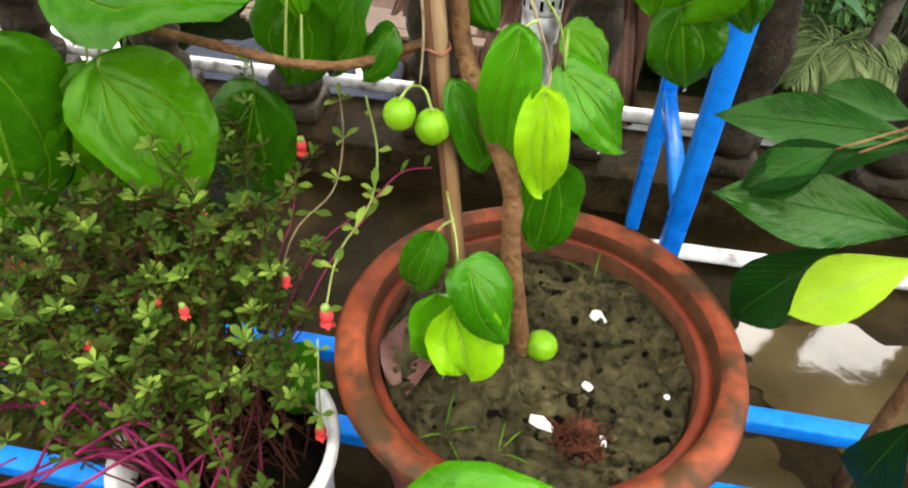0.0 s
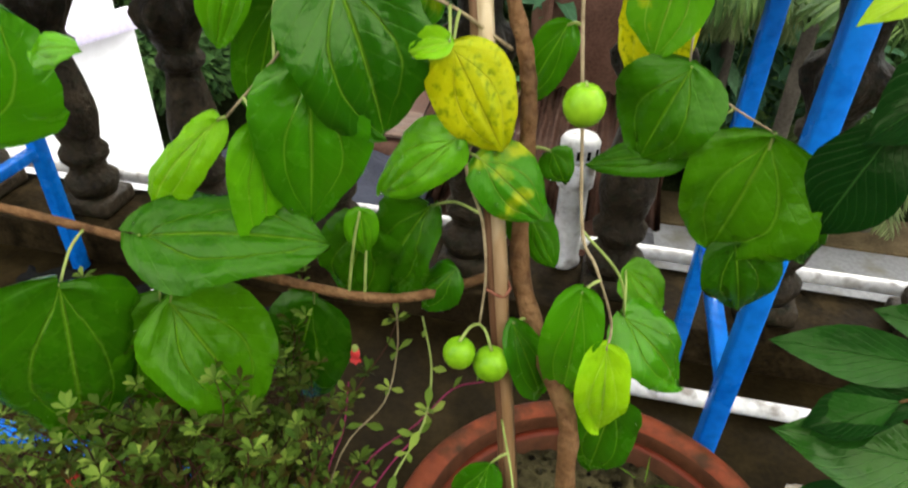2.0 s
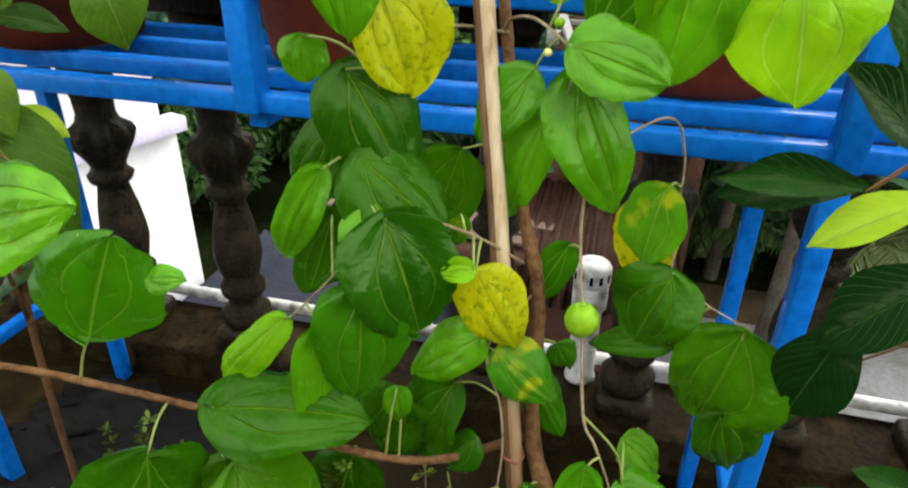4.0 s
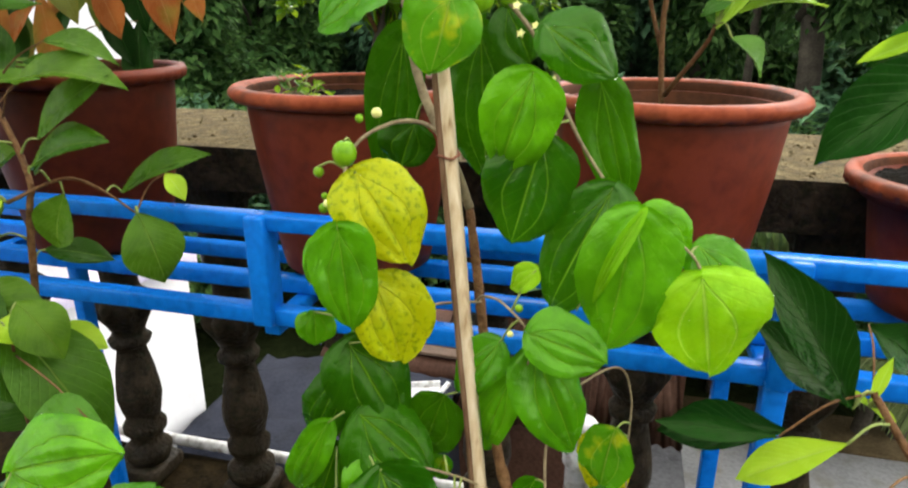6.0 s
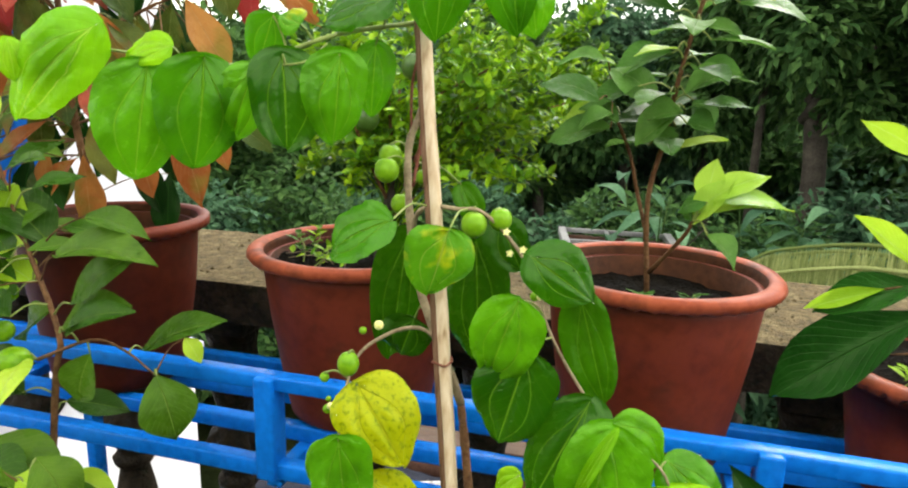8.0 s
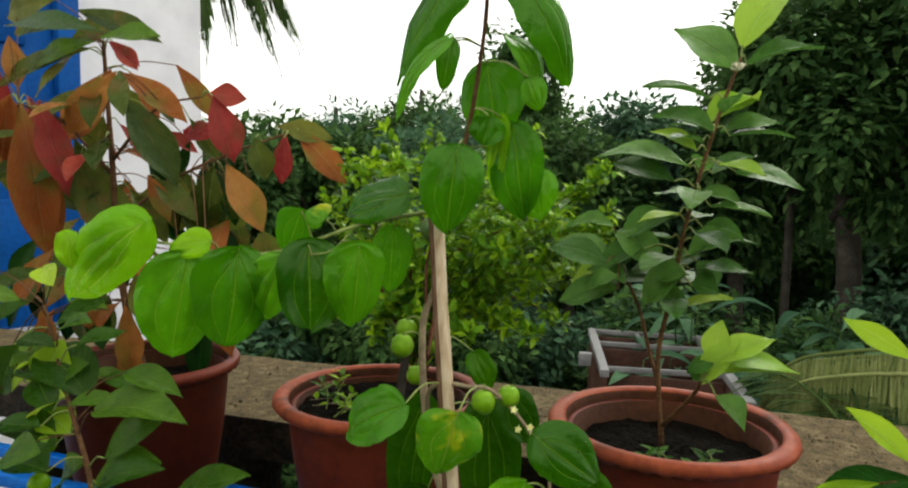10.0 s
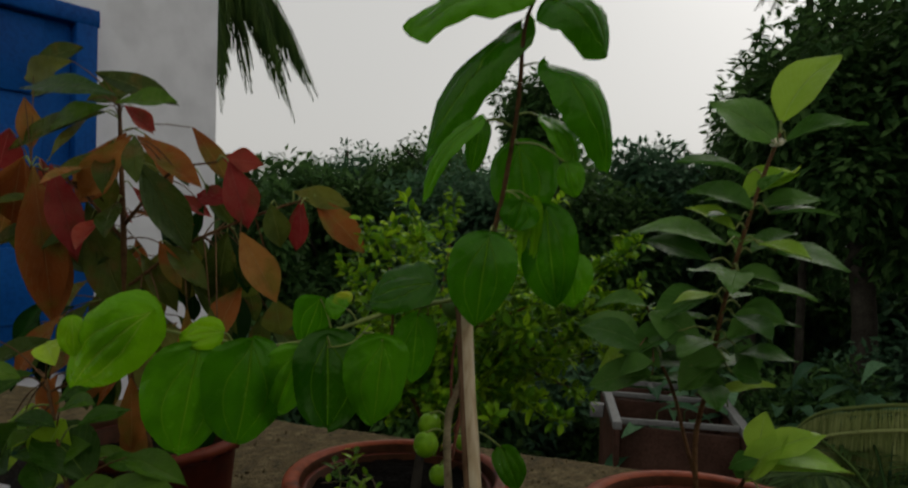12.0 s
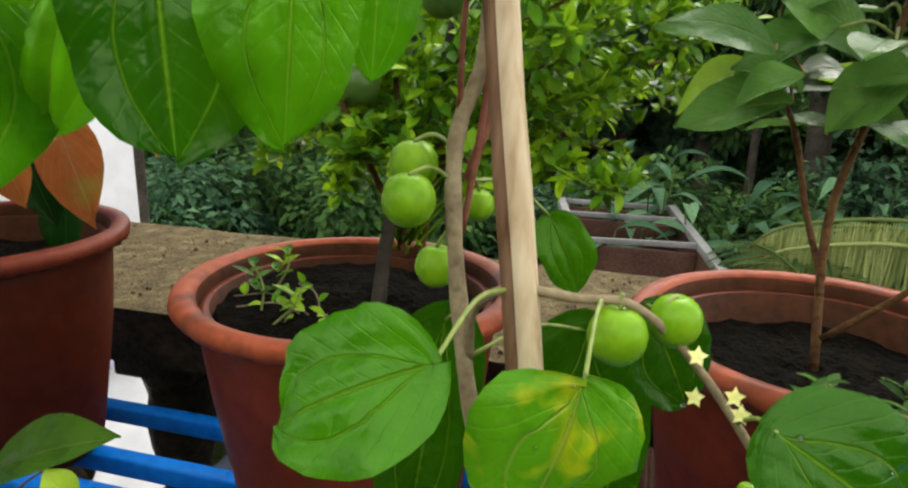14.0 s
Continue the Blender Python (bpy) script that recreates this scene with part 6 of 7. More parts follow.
# dense citrus bush
def citrus_bush():
    o = Vector((-0.455, 1.10, 1.27))
    ob = thing("citrus_bush", o, "dense citrus bush with small bright green leaves", "potted bush")
    rnd = random.Random(12)
    part("trunk", tube([(0, 0, -0.02), (0.01, 0.02, 0.10), (0.05, 0.04, 0.22), (0.08, 0.05, 0.36)], 0.010, 0.005, 9, 5, 0.1), TREE_BARK, ob)
    crown = bmesh.new()
    for k in range(84):
        a = rnd.uniform(0, 6.28)
        start = Vector((0.01 + 0.04 * rnd.random(), 0.03, rnd.uniform(0.06, 0.22)))
        end = Vector((0.09 + 0.29 * math.cos(a) * rnd.uniform(0.4, 1), 0.12 + 0.22 * math.sin(a) * rnd.uniform(0.3, 1), rnd.uniform(0.17, 0.47)))
        mid = (start + end) / 2 + Vector((rnd.uniform(-0.03, 0.03), rnd.uniform(-0.03, 0.03), 0.03))
        path = smooth_path([start, mid, end, end + (end - mid) * 0.35 + Vector((0, 0, rnd.uniform(-0.02, 0.05)))], 9)
        if k < 16:
            part("branch", tube([start, mid, end], 0.0045, 0.0018, 6, 5), BARK, ob)
        else:
            tube([start, mid, end], 0.002, 0.001, 5, 4, bm=crown)
        for i, p in enumerate(path[6:]):
            for _ in range(4):
                d = Vector((rnd.gauss(0, 1), rnd.gauss(0, 1), rnd.gauss(0.3, 0.8))).normalized()
                s = rnd.uniform(0.014, 0.029)
                leaf_into(crown, p + d * 0.006, p + d * (0.006 + s), Vector((0, -0.3, 1)) + Vector((rnd.gauss(0, 0.5), rnd.gauss(0, 0.5), 0)), s * 0.52, "oval", 0.35, 0.12, 0, 2, 4, k * 50 + i)
    tagged(part("crown", crown, CITRUS, ob, "mass of small glossy leaves"), kind="stuff")
    for p in ((-0.01, -0.03, 0.27), (0.10, -0.08, 0.36)):
        part("fruit", ball(p, 0.024, 1.0), DARK_FRUIT, ob, "dark green unripe fruit")


citrus_bush()


def seedling(at, tall, count, seed, material, label):
    ob = thing("seedling", at, label, "seedling", "sprouting weeds")
    rnd = random.Random(seed)
    tip = Vector((rnd.uniform(-0.03, 0.03), rnd.uniform(-0.03, 0.03), tall))
    part("stem", tube([(0, 0, -0.008), tip * 0.5 + Vector((0.01, 0, 0)), tip], 0.0016, 0.001, 5, 4), STALK, ob)
    for k in range(count):
        a = k * 2.4
        p = tip * (0.3 + 0.7 * k / count)
        d = Vector((math.cos(a), math.sin(a), 0.5)).normalized() * rnd.uniform(0.018, 0.034)
        part("leaf", leaf_into(bmesh.new(), p, p + d, (0, 0, 1), 0.013, "oval", 0.3, 0.1, 0, 4, 6, k), material, ob)


seedling((-0.575, 1.03, 1.276), 0.05, 7, 1, GUAVA, "young weed with small pale leaves in pot")
seedling((-0.545, 1.00, 1.276), 0.035, 6, 2, GUAVA_YOUNG, "young weed with small pale leaves in pot")
seedling((-0.60, 1.10, 1.276), 0.05, 8, 6, CITRUS, "young weed with small green leaves in pot")
for k in range(7):
    seedling((0.42 + 0.03 * k, 1.02 + 0.02 * (k % 3), 1.18), 0.03, 6, 30 + k, GUAVA_YOUNG, "tiny yellow-green weed sprouting in the short pot")
for k in range(4):
    seedling((0.02 + 0.03 * k, 1.02 + 0.015 * (k % 2), 1.252), 0.025, 6, 50 + k, GUAVA, "tiny weed sprouting beside the guava stem")


def creeping_weed(at, label):
    """A weed whose thin twigs spread low over the soil."""
    ob = thing("creeping_weed", at, label, "weed", "sprouting weeds")
    rnd = random.Random(17)
    for k in range(6):
        a = 2.2 + 0.55 * k
        e = Vector((0.10 * math.cos(a), 0.07 * math.sin(a), rnd.uniform(0.012, 0.05))) * rnd.uniform(0.6, 1.1)
        pts = [(0, 0, -0.006), e * 0.45 + Vector((rnd.uniform(-0.01, 0.01), rnd.uniform(-0.01, 0.01), 0.02)), e]
        part("twig", tube(pts, 0.0014, 0.0007, 5, 5, 0.1), TWIG, ob)
        for p in smooth_path(pts, 4)[3::2]:
            d = Vector((rnd.uniform(-1, 1), rnd.uniform(-1, 1), rnd.uniform(0.1, 0.9))).normalized() * rnd.uniform(0.014, 0.026)
            part("leaf", leaf_into(bmesh.new(), p, p + d, (0, -0.3, 1), 0.011, "oval", 0.3, 0.15, 0, 4, 6, k), CITRUS, ob)


creeping_weed((-0.50, 1.04, 1.256), "low weed with bare twigs and a few leaves in pot")


# purslane in the white planter
def purslane():
    o = Vector((-0.262, 0.30, 0.40))
    ob = thing("purslane", o, "sprawling purslane with magenta stems and red buds", "potted plant")
    rnd = random.Random(4)
    leaves, tips, stems = bmesh.new(), bmesh.new(), bmesh.new()

    def rosette(bm, p, up, count, size, seed):
        for i in range(count):
            b = i * 2.4 + seed
            d = (Vector((math.cos(b), math.sin(b), 0)) + up * rnd.uniform(0.2, 1.0)).normalized()
            s = size * rnd.uniform(0.6, 1.15)
            leaf_into(bm, p + d * 0.001, p + d * s, up - d * 0.4, s * 0.38, "spoon", 0.35, 0.1, 0, 2, 4, seed * 20 + i)

    for k in range(165):
        a = rnd.uniform(0, 6.28)
        q = rnd.uniform(0, 0.08)
        start = Vector((q * math.cos(a), q * math.sin(a), -0.012))
        end = Vector((rnd.triangular(-0.52, 0.10, -0.12), rnd.triangular(-0.09, 0.34, 0.12), rnd.uniform(0.0, 0.21)))
        end.z += 0.06 * math.exp(-(end.x + 0.06) ** 2 / 0.03) - 0.16 * max(0, -end.x - 0.22)
        low = start.lerp(end, 0.35) + Vector((rnd.uniform(-0.04, 0.04), rnd.uniform(-0.04, 0.04), rnd.uniform(-0.03, 0.05)))
        mid = start.lerp(end, 0.7) + Vector((rnd.uniform(-0.035, 0.035), rnd.uniform(-0.035, 0.035), rnd.uniform(-0.01, 0.05)))
        path = smooth_path([start, low, mid, end], 8)
        if k < 40:
            part("stem", tube([start, low, mid, end], 0.0012, 0.0007, 6, 6), STEM_OLD if k % 3 else RED_STEM, ob)
        else:
            tube([start, low, mid, end], 0.0009, 0.0006, 5, 5, bm=stems)
        way = (path[-1] - path[-3]).normalized()
        rosette(tips if k % 5 < 3 else leaves, path[-1], (way + Vector((0, 0, 1))).normalized(), rnd.randint(7, 11), 0.0165, k)
        for i in range(9, len(path) - 1):
            if rnd.random() < 0.75:
                rosette(leaves, path[i], Vector((rnd.uniform(-0.3, 0.3), rnd.uniform(-0.5, 0.1), 1)).normalized(), rnd.randint(3, 6), 0.0145, k * 30 + i)
        for _ in range(4):
            p = path[rnd.randrange(11, len(path))]
            e = p + Vector((rnd.uniform(-0.04, 0.04), rnd.uniform(-0.04, 0.04), rnd.uniform(0.0, 0.045)))
            tube([p, (p + e) / 2 + Vector((0.004, 0, 0)), e], 0.0007, 0.0005, 4, 3, bm=stems)
            rosette(tips if rnd.random() < 0.5 else leaves, e, Vector((0, -0.2, 1)).normalized(), rnd.randint(5, 9), 0.0145, k * 7 + 3)
    tagged(part("foliage", leaves, PURSLANE, ob, "small fleshy spoon-shaped leaves"), kind="stuff")
    tagged(part("young_foliage", tips, PURSLANE_TIP, ob, "pale rosettes of young leaves"), kind="stuff")
    tagged(part("stem_tangle", stems, STEM_OLD, ob), kind="stuff")
    for k in range(24):
        a = rnd.uniform(2.2, 5.4)
        q = rnd.uniform(0.06, 0.2)
        e = Vector((q * 1.2 * math.cos(a) - 0.05, q * 0.8 * math.sin(a), rnd.uniform(-0.04, 0.05)))
        m = e * rnd.uniform(0.3, 0.8) + Vector((rnd.uniform(-0.06, 0.06), rnd.uniform(-0.05, 0.05), rnd.uniform(0.02, 0.09)))
        part("stem", tube([(0.05 * math.cos(a), 0.05 * math.sin(a), -0.02), m, e, e + Vector((rnd.uniform(-0.03, 0.02), rnd.uniform(-0.02, 0.02), rnd.uniform(-0.01, 0.03)))], 0.0019, 0.0012, 6, 6), RED_STEM, ob, "thin magenta fleshy stem")
    for name, pts, r, mat in (
            ("shoot", [(-0.195, 0.52, 0.691), (-0.196, 0.52, 0.634), (-0.201, 0.49, 0.592), (-0.23, 0.44, 0.564), (-0.25, 0.38, 0.45)], 0.0009, TWIG),
            ("flower_shoot", [(-0.17, 0.52, 0.685), (-0.156, 0.5, 0.64), (-0.153, 0.46, 0.61), (-0.166, 0.4, 0.597), (-0.167, 0.36, 0.569)], 0.0011, STALK),
            ("shoot", [(-0.108, 0.52, 0.614), (-0.135, 0.5, 0.617), (-0.163, 0.47, 0.593), (-0.209, 0.44, 0.551), (-0.25, 0.38, 0.45)], 0.0009, RED_STEM),
            ("shoot", [(-0.241, 0.5, 0.6), (-0.234, 0.46, 0.574), (-0.241, 0.43, 0.546), (-0.255, 0.36, 0.44)], 0.0009, RED_STEM),
            ("shoot", [(-0.15, 0.47, 0.60), (-0.19, 0.43, 0.55), (-0.23, 0.37, 0.46)], 0.0009, RED_STEM),
            ("flower_shoot", [(-0.174, 0.35, 0.54), (-0.173, 0.335, 0.497), (-0.173, 0.325, 0.442)], 0.0009, STALK)):
        part(name, tube([Vector(p) - o for p in pts], r, r * 0.8, 5, 5), mat, ob)
        more = bmesh.new()
        for p in smooth_path(pts, 4)[1::3]:
            rosette(more, p - o, Vector((rnd.uniform(-0.5, 0.5), -0.4, 1)).normalized(), rnd.randint(1, 4), 0.019, rnd.randrange(99))
        part("young_foliage", more, PURSLANE_TIP, ob)
    for p, r in (((-0.167, 0.36, 0.562), 0.006), ((-0.173, 0.322, 0.438), 0.0055), ((-0.318, 0.345, 0.56), 0.005), ((-0.46, 0.36, 0.56), 0.006), ((-0.328, 0.50, 0.647), 0.006), ((-0.42, 0.44, 0.52), 0.006), ((-0.24, 0.52, 0.62), 0.005), ((-0.36, 0.30, 0.545), 0.0042), ((-0.30, 0.42, 0.60), 0.0042), ((-0.22, 0.40, 0.555), 0.004), ((-0.50, 0.31, 0.50), 0.0045), ((-0.40, 0.27, 0.50), 0.004), ((-0.28, 0.33, 0.575), 0.004)):
        bud = part("bud", ball(Vector(p) - o, r, 1.5, 8), PETAL, ob, "closed red and yellow bud")
        part("sepal", ball(Vector(p) - o + Vector((0, 0, r * 1.3)), r * 0.75, 1.3, 8), STALK, bud)
        frill = bmesh.new()
        for i in range(5):
            d = Vector((math.cos(i * 1.26), math.sin(i * 1.26), -1.1)).normalized()
            leaf_into(frill, Vector(p) - o - Vector((0, 0, r)), Vector(p) - o - Vector((0, 0, r)) + d * r * 1.7, (0, -1, 0.4), r * 1.2, "oval", 0.3, 0.1, 0.1, 2, 4, i)
        part("petal", frill, PETAL, bud)


purslane()


# ---- beyond the balustrade ----
def polar(az, far, z=0.0):
    """A place from the compass angle (degrees to the right of +y), distance and height."""
    return Vector((far * math.sin(radians(az)), far * math.cos(radians(az)), z))


GROUND = -3.3


def ground():
    bm = bmesh.new()
    bmesh.ops.create_grid(bm, x_segments=80, y_segments=80, size=400)
    for v in bm.verts:
        v.co.z = 0.0 if v.co.length < 15 else 0.6 * noise.noise(v.co * 0.02)
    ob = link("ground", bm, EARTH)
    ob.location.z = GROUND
    tagged(ob, "dark garden ground with undergrowth", "ground", kind="structure")


ground()


def white_house():
    """The neighbouring house: its long side recedes from the terrace and ends at a sharp corner."""
    ob = thing("house", (-3.0, 3.85, GROUND), "white neighbouring house with a blue door and lilac ledge", "house", kind="structure", turn=-18)
    part("wall", box(bmesh.new(), (-1.5, -2.6, 1.53), (3.0, 5.2, 3.06), 0.004), WHITE, ob)
    part("wall", box(bmesh.new(), (-1.5, -2.65, 6.53), (3.0, 5.1, 6.94), 0.004), WHITE, ob)
    part("ledge", box(bmesh.new(), (0.03, -2.6, 3.06), (0.16, 5.24, 0.10), 0.006), LILAC, ob, "lilac painted ledge")
    door = part("door", box(bmesh.new(), (0.0, -1.67, 5.2), (0.05, 1.24, 2.0), 0.005), DOOR_BLUE, ob, "blue painted wooden door")
    for y in (-0.99, -2.35):
        part("frame", box(bmesh.new(), (0.03, y, 5.22), (0.12, 0.12, 2.1), 0.01), DOOR_BLUE, door)
    part("frame", box(bmesh.new(), (0.03, -1.67, 6.22), (0.125, 1.50, 0.10), 0.01), DOOR_BLUE, door)
    for z in (4.7, 5.35, 5.95):
        part("panel", box(bmesh.new(), (0.03, -1.67, z), (0.03, 0.95, 0.42), 0.01), DOOR_BLUE, door)


white_house()


def leaf_cloud(centre, size, count, leaf, material, name, parent, seed, clumps=14, droop=0.3):
    """A crown of many small folded leaves gathered in uneven clumps."""
    rng = np.random.default_rng(seed)

    def unit(v):
        return v / np.maximum(np.linalg.norm(v, axis=1, keepdims=True), 1e-6)

    size = np.array(size)
    hubs = np.array(centre) + unit(rng.normal(size=(clumps, 3))) * rng.uniform(0.1, 1, (clumps, 1)) ** 0.5 * size * 0.8
    reach = rng.uniform(0.22, 0.5, clumps)
    pick = rng.integers(0, clumps, count)
    d = unit(rng.normal(size=(count, 3)) * (1, 1, 0.75))
    p = hubs[pick] + d * size * (reach[pick] * rng.random(count) ** 0.4)[:, None]
    way = unit(d + rng.uniform((-1, -1, -1 - droop), (1, 1, 0.6 - droop), (count, 3)))
    s = (leaf * rng.uniform(0.6, 1.35, count))[:, None]
    f = d + (0, 0, 0.9)
    f = unit(f - way * (f * way).sum(1, keepdims=True))
    side = np.cross(way, f)
    mid = p + way * s * 0.45 + f * s * 0.10
    verts = np.stack([p, mid - side * s * 0.27, p + way * s, mid + side * s * 0.27], 1).reshape(-1, 3)
    first = 4 * np.arange(count)[:, None]
    faces = np.concatenate([first + (0, 1, 2), first + (0, 2, 3)], 1).reshape(-1, 3)
    me = bpy.data.meshes.new(name)
    me.from_pydata(verts.tolist(), [], faces.tolist())
    uv = np.array([(0, 0.5), (0.45, 0), (1, 0.5), (0.45, 1)])
    me.uv_layers.new(name="UVMap").data.foreach_set("uv", uv[faces.ravel() % 4].ravel())
    me.materials.append(material)
    ob = new(name, me)
    ob.parent = parent
    return ob


def tree(az, far, height, crown, seed, material=WOODS, leaf=0.34, count=2600, label="tall dense tropical tree with dark green foliage", lift=0.62, name="tree"):
    at = polar(az, far, GROUND)
    rnd = random.Random(seed)
    ob = thing(name, at, label, "tree", "trees behind the balustrade")
    top = Vector((rnd.uniform(-0.5, 0.5), rnd.uniform(-0.5, 0.5), height * 0.8))
    r = 0.02 * height + 0.05
    part("trunk", tube([(0, 0, -0.1), (rnd.uniform(-0.2, 0.2), 0, height * 0.3), top * 0.7, top], r, r * 0.35, 10, 5, 0.08), TREE_BARK, ob)
    for k in range(5):
        a = rnd.uniform(0, 6.28)
        s = top * rnd.uniform(0.45, 0.8)
        e = s + Vector((math.cos(a), math.sin(a), 0.6)) * crown[0] * 0.75
        part("limb", tube([s, (s + e) / 2 + Vector((0, 0, 0.2)), e], r * 0.4, r * 0.12, 7, 4, 0.08), TREE_BARK, ob)
    leaf_cloud((0, 0, height * lift), crown, count, leaf, material, "crown", ob, seed + 50, 22)
    return ob


def bush(az, far, size, seed, material=WOODS, leaf=0.2, count=900, z=0.0, label="leafy garden shrub"):
    ob = thing("bush", polar(az, far, GROUND + z), label, "bush", "garden shrubs below the terrace")
    rnd = random.Random(seed)
    for k in range(4):
        a = rnd.uniform(0, 6.28)
        part("stem", tube([(0, 0, -0.05), (0.2 * size[0] * math.cos(a), 0.2 * size[1] * math.sin(a), size[2]), (0.6 * size[0] * math.cos(a), 0.6 * size[1] * math.sin(a), 1.5 * size[2])], 0.03, 0.01, 6, 3), TREE_BARK, ob)
    leaf_cloud((0, 0, size[2]), size, count, leaf, material, "foliage", ob, seed + 9, 12)
    return ob


def broad_plant(az, far, tall, seed):
    """A ginger-like clump: upright stalks with long arching blades."""
    ob = thing("broad_leaved_clump", polar(az, far, GROUND), "clump of tall plants with long bluish-green arching leaves", "garden plant", "broad-leaved clumps under the trees")
    rnd = random.Random(seed)
    for k in range(4):
        a = rnd.uniform(0, 6.28)
        top = Vector((0.45 * math.cos(a), 0.45 * math.sin(a), tall * rnd.uniform(0.8, 1.25)))
        part("stalk", tube([(0.1 * math.cos(a), 0.1 * math.sin(a), -0.05), top * 0.5, top], 0.02, 0.008, 6, 4), FROND, ob)
        for i in range(7):
            p = top * (0.45 + 0.55 * i / 6)
            b = a + i * 2.3 + rnd.uniform(-0.3, 0.3)
            d = Vector((math.cos(b), math.sin(b), rnd.uniform(-0.1, 0.6))).normalized()
            s = rnd.uniform(0.45, 0.8)
            part("blade", leaf_into(bmesh.new(), p, p + d * s, (0, -0.2, 1), s * 0.25, "lance", 0.3, 0.35, 0.02, 4, 7, i, 0.0, 0.12), WOODS_HAZY, ob)
    return ob


def frond_into(bm, start, way, length, seed, leaflets=34, droop=0.55, spread=0.30, hang=0.0):
    """A feather palm frond that arches down, with drooping leaflets."""
    rnd = random.Random(seed)
    way = Vector(way).normalized()
    flat = Vector((way.x, way.y, 0)).normalized()
    side = flat.cross(Vector((0, 0, 1)))
    pts = []
    for k in range(9):
        s = k / 8
        pts.append(Vector(start) + way * length * s + Vector((0, 0, -droop * length * s * s)))
    tube(pts, 0.016 * length ** 0.5 * (1 - 0.65 * hang), 0.003, 5, 2, bm=bm)
    for i in range(leaflets):
        s = 0.12 + 0.88 * i / leaflets
        x = s * 8
        k = min(int(x), 7)
        p = pts[k].lerp(pts[k + 1], x - k)
        ahead = (pts[k + 1] - pts[k]).normalized()
        ll = length * spread * math.sin(math.pi * min(1, 0.12 + 0.85 * s)) * rnd.uniform(0.8, 1.1)
        for sgn in (-1, 1):
            d = (ahead * (0.7 - 0.4 * hang) + side * sgn * (0.9 - 0.6 * hang) + Vector((0, 0, -(0.35 + hang) * rnd.uniform(0.4, 1.6)))).normalized()
            leaf_into(bm, p, p + d * ll, Vector((0, -0.6 * hang, 1)), ll * (0.075 - 0.02 * hang) + 0.008 - 0.004 * hang, "lance", 0.2, 0.25, 0, 2, 3, i)


def palm(at, trunk, fronds, length, seed, material=FROND, label="feathery green palm in the garden", up=0.9, droop=0.55, spread=0.3, hang=0.0, leaflets=30):
    ob = thing("palm", at, label, "palm", "palms in the garden")
    rnd = random.Random(seed)
    if trunk > 0.05:
        part("trunk", tube([(0, 0, -0.1), (0.04, 0.02, trunk * 0.5), (0.0, 0.0, trunk)], 0.10, 0.07, 10, 6, 0.06), TREE_BARK, ob)
    for k in range(fronds):
        a = 6.283 * k / fronds + rnd.uniform(-0.3, 0.3)
        bm = bmesh.new()
        frond_into(bm, (0, 0, trunk), (math.cos(a), math.sin(a), up * rnd.uniform(0.3, 1.4)), length * rnd.uniform(0.8, 1.15), seed * 31 + k, leaflets, droop, spread, hang)
        part("frond", bm, material, ob)
    return ob


# far woods, then nearer single trees
for k in range(15):
    tree(-66 + 6.2 * k + (k % 3) * 2, 26 + (k * 7) % 9, 9.5 + (k * 5 % 4) * 0.75, (3.2, 3.0, 3.1), 100 + k, WOODS if k % 2 else WOODS_HAZY, 0.27, 12000, "far tree in the dark green tree line", 0.58)
for az, far, h, cr, s, mt in ((12.5, 15, 11.8, (2.8, 2.6, 3.6), 1, WOODS), (23, 15, 12.6, (3.4, 3.0, 4.2), 2, WOODS), (-1, 19, 8.0, (2.8, 2.6, 2.8), 3, WOODS_HAZY), (5.5, 18, 9.6, (1.9, 2.0, 2.8), 9, WOODS),
                              (-8, 17, 7.2, (2.8, 2.6, 2.8), 4, WOODS), (-19, 19, 7.4, (3.0, 2.6, 2.8), 5, WOODS_HAZY), (-31, 18, 6.6, (2.8, 2.4, 2.8), 6, WOODS), (31, 13, 11.0, (3.2, 3.2, 4.2), 7, WOODS), (-36, 15, 6.8, (1.6, 1.6, 2.6), 8, WOODS)):
    tree(az, far, h, cr, s, mt, 0.24, 22000)
tree(-12.2, 17, 10.2, (1.15, 1.1, 2.0), 61, WOODS, 0.2, 9000, lift=0.75)
palm(polar(8.6, 16, GROUND), 10.9, 14, 1.5, 29, FROND, "tall palm rising over the tree tops", 0.6, 0.9, 0.3, 0.5)
for k in range(11):
    bush(-36 + 6.5 * k, 21 + (k % 3), (3.0, 2.2, 2.6 + 0.2 * (k % 2)), 500 + k, (WOODS_HAZY, WOODS)[k % 2], 0.4, 6000, label="dark thicket under the far trees")
for k in range(14):
    bush(-40 + 5 * k, 10.5 + (k * 5) % 4 * 0.8, (1.7, 1.4, 1.5 + 0.25 * (k % 3)), 300 + k, (WOODS, WOODS_HAZY)[k % 2], 0.18, 6000, label="dark leafy shrub under the trees")
for k in range(4):
    bush(-1 + 6 * k, 9.3 + k % 2 * 0.6, (1.0, 0.9, 0.8), 400 + k, (WOODS, WOODS, WOODS_HAZY)[k % 3], 0.13, 3600, label="green garden shrub below the terrace")
for k in range(10):
    broad_plant(-3 + 2.4 * k + 1.2 * (k % 2), 8.6 + (k * 5) % 4 * 0.45, 2.5 + 0.35 * (k % 3), 700 + k)
palm((1.33, 8.8, GROUND), 0.74, 10, 1.2, 21)
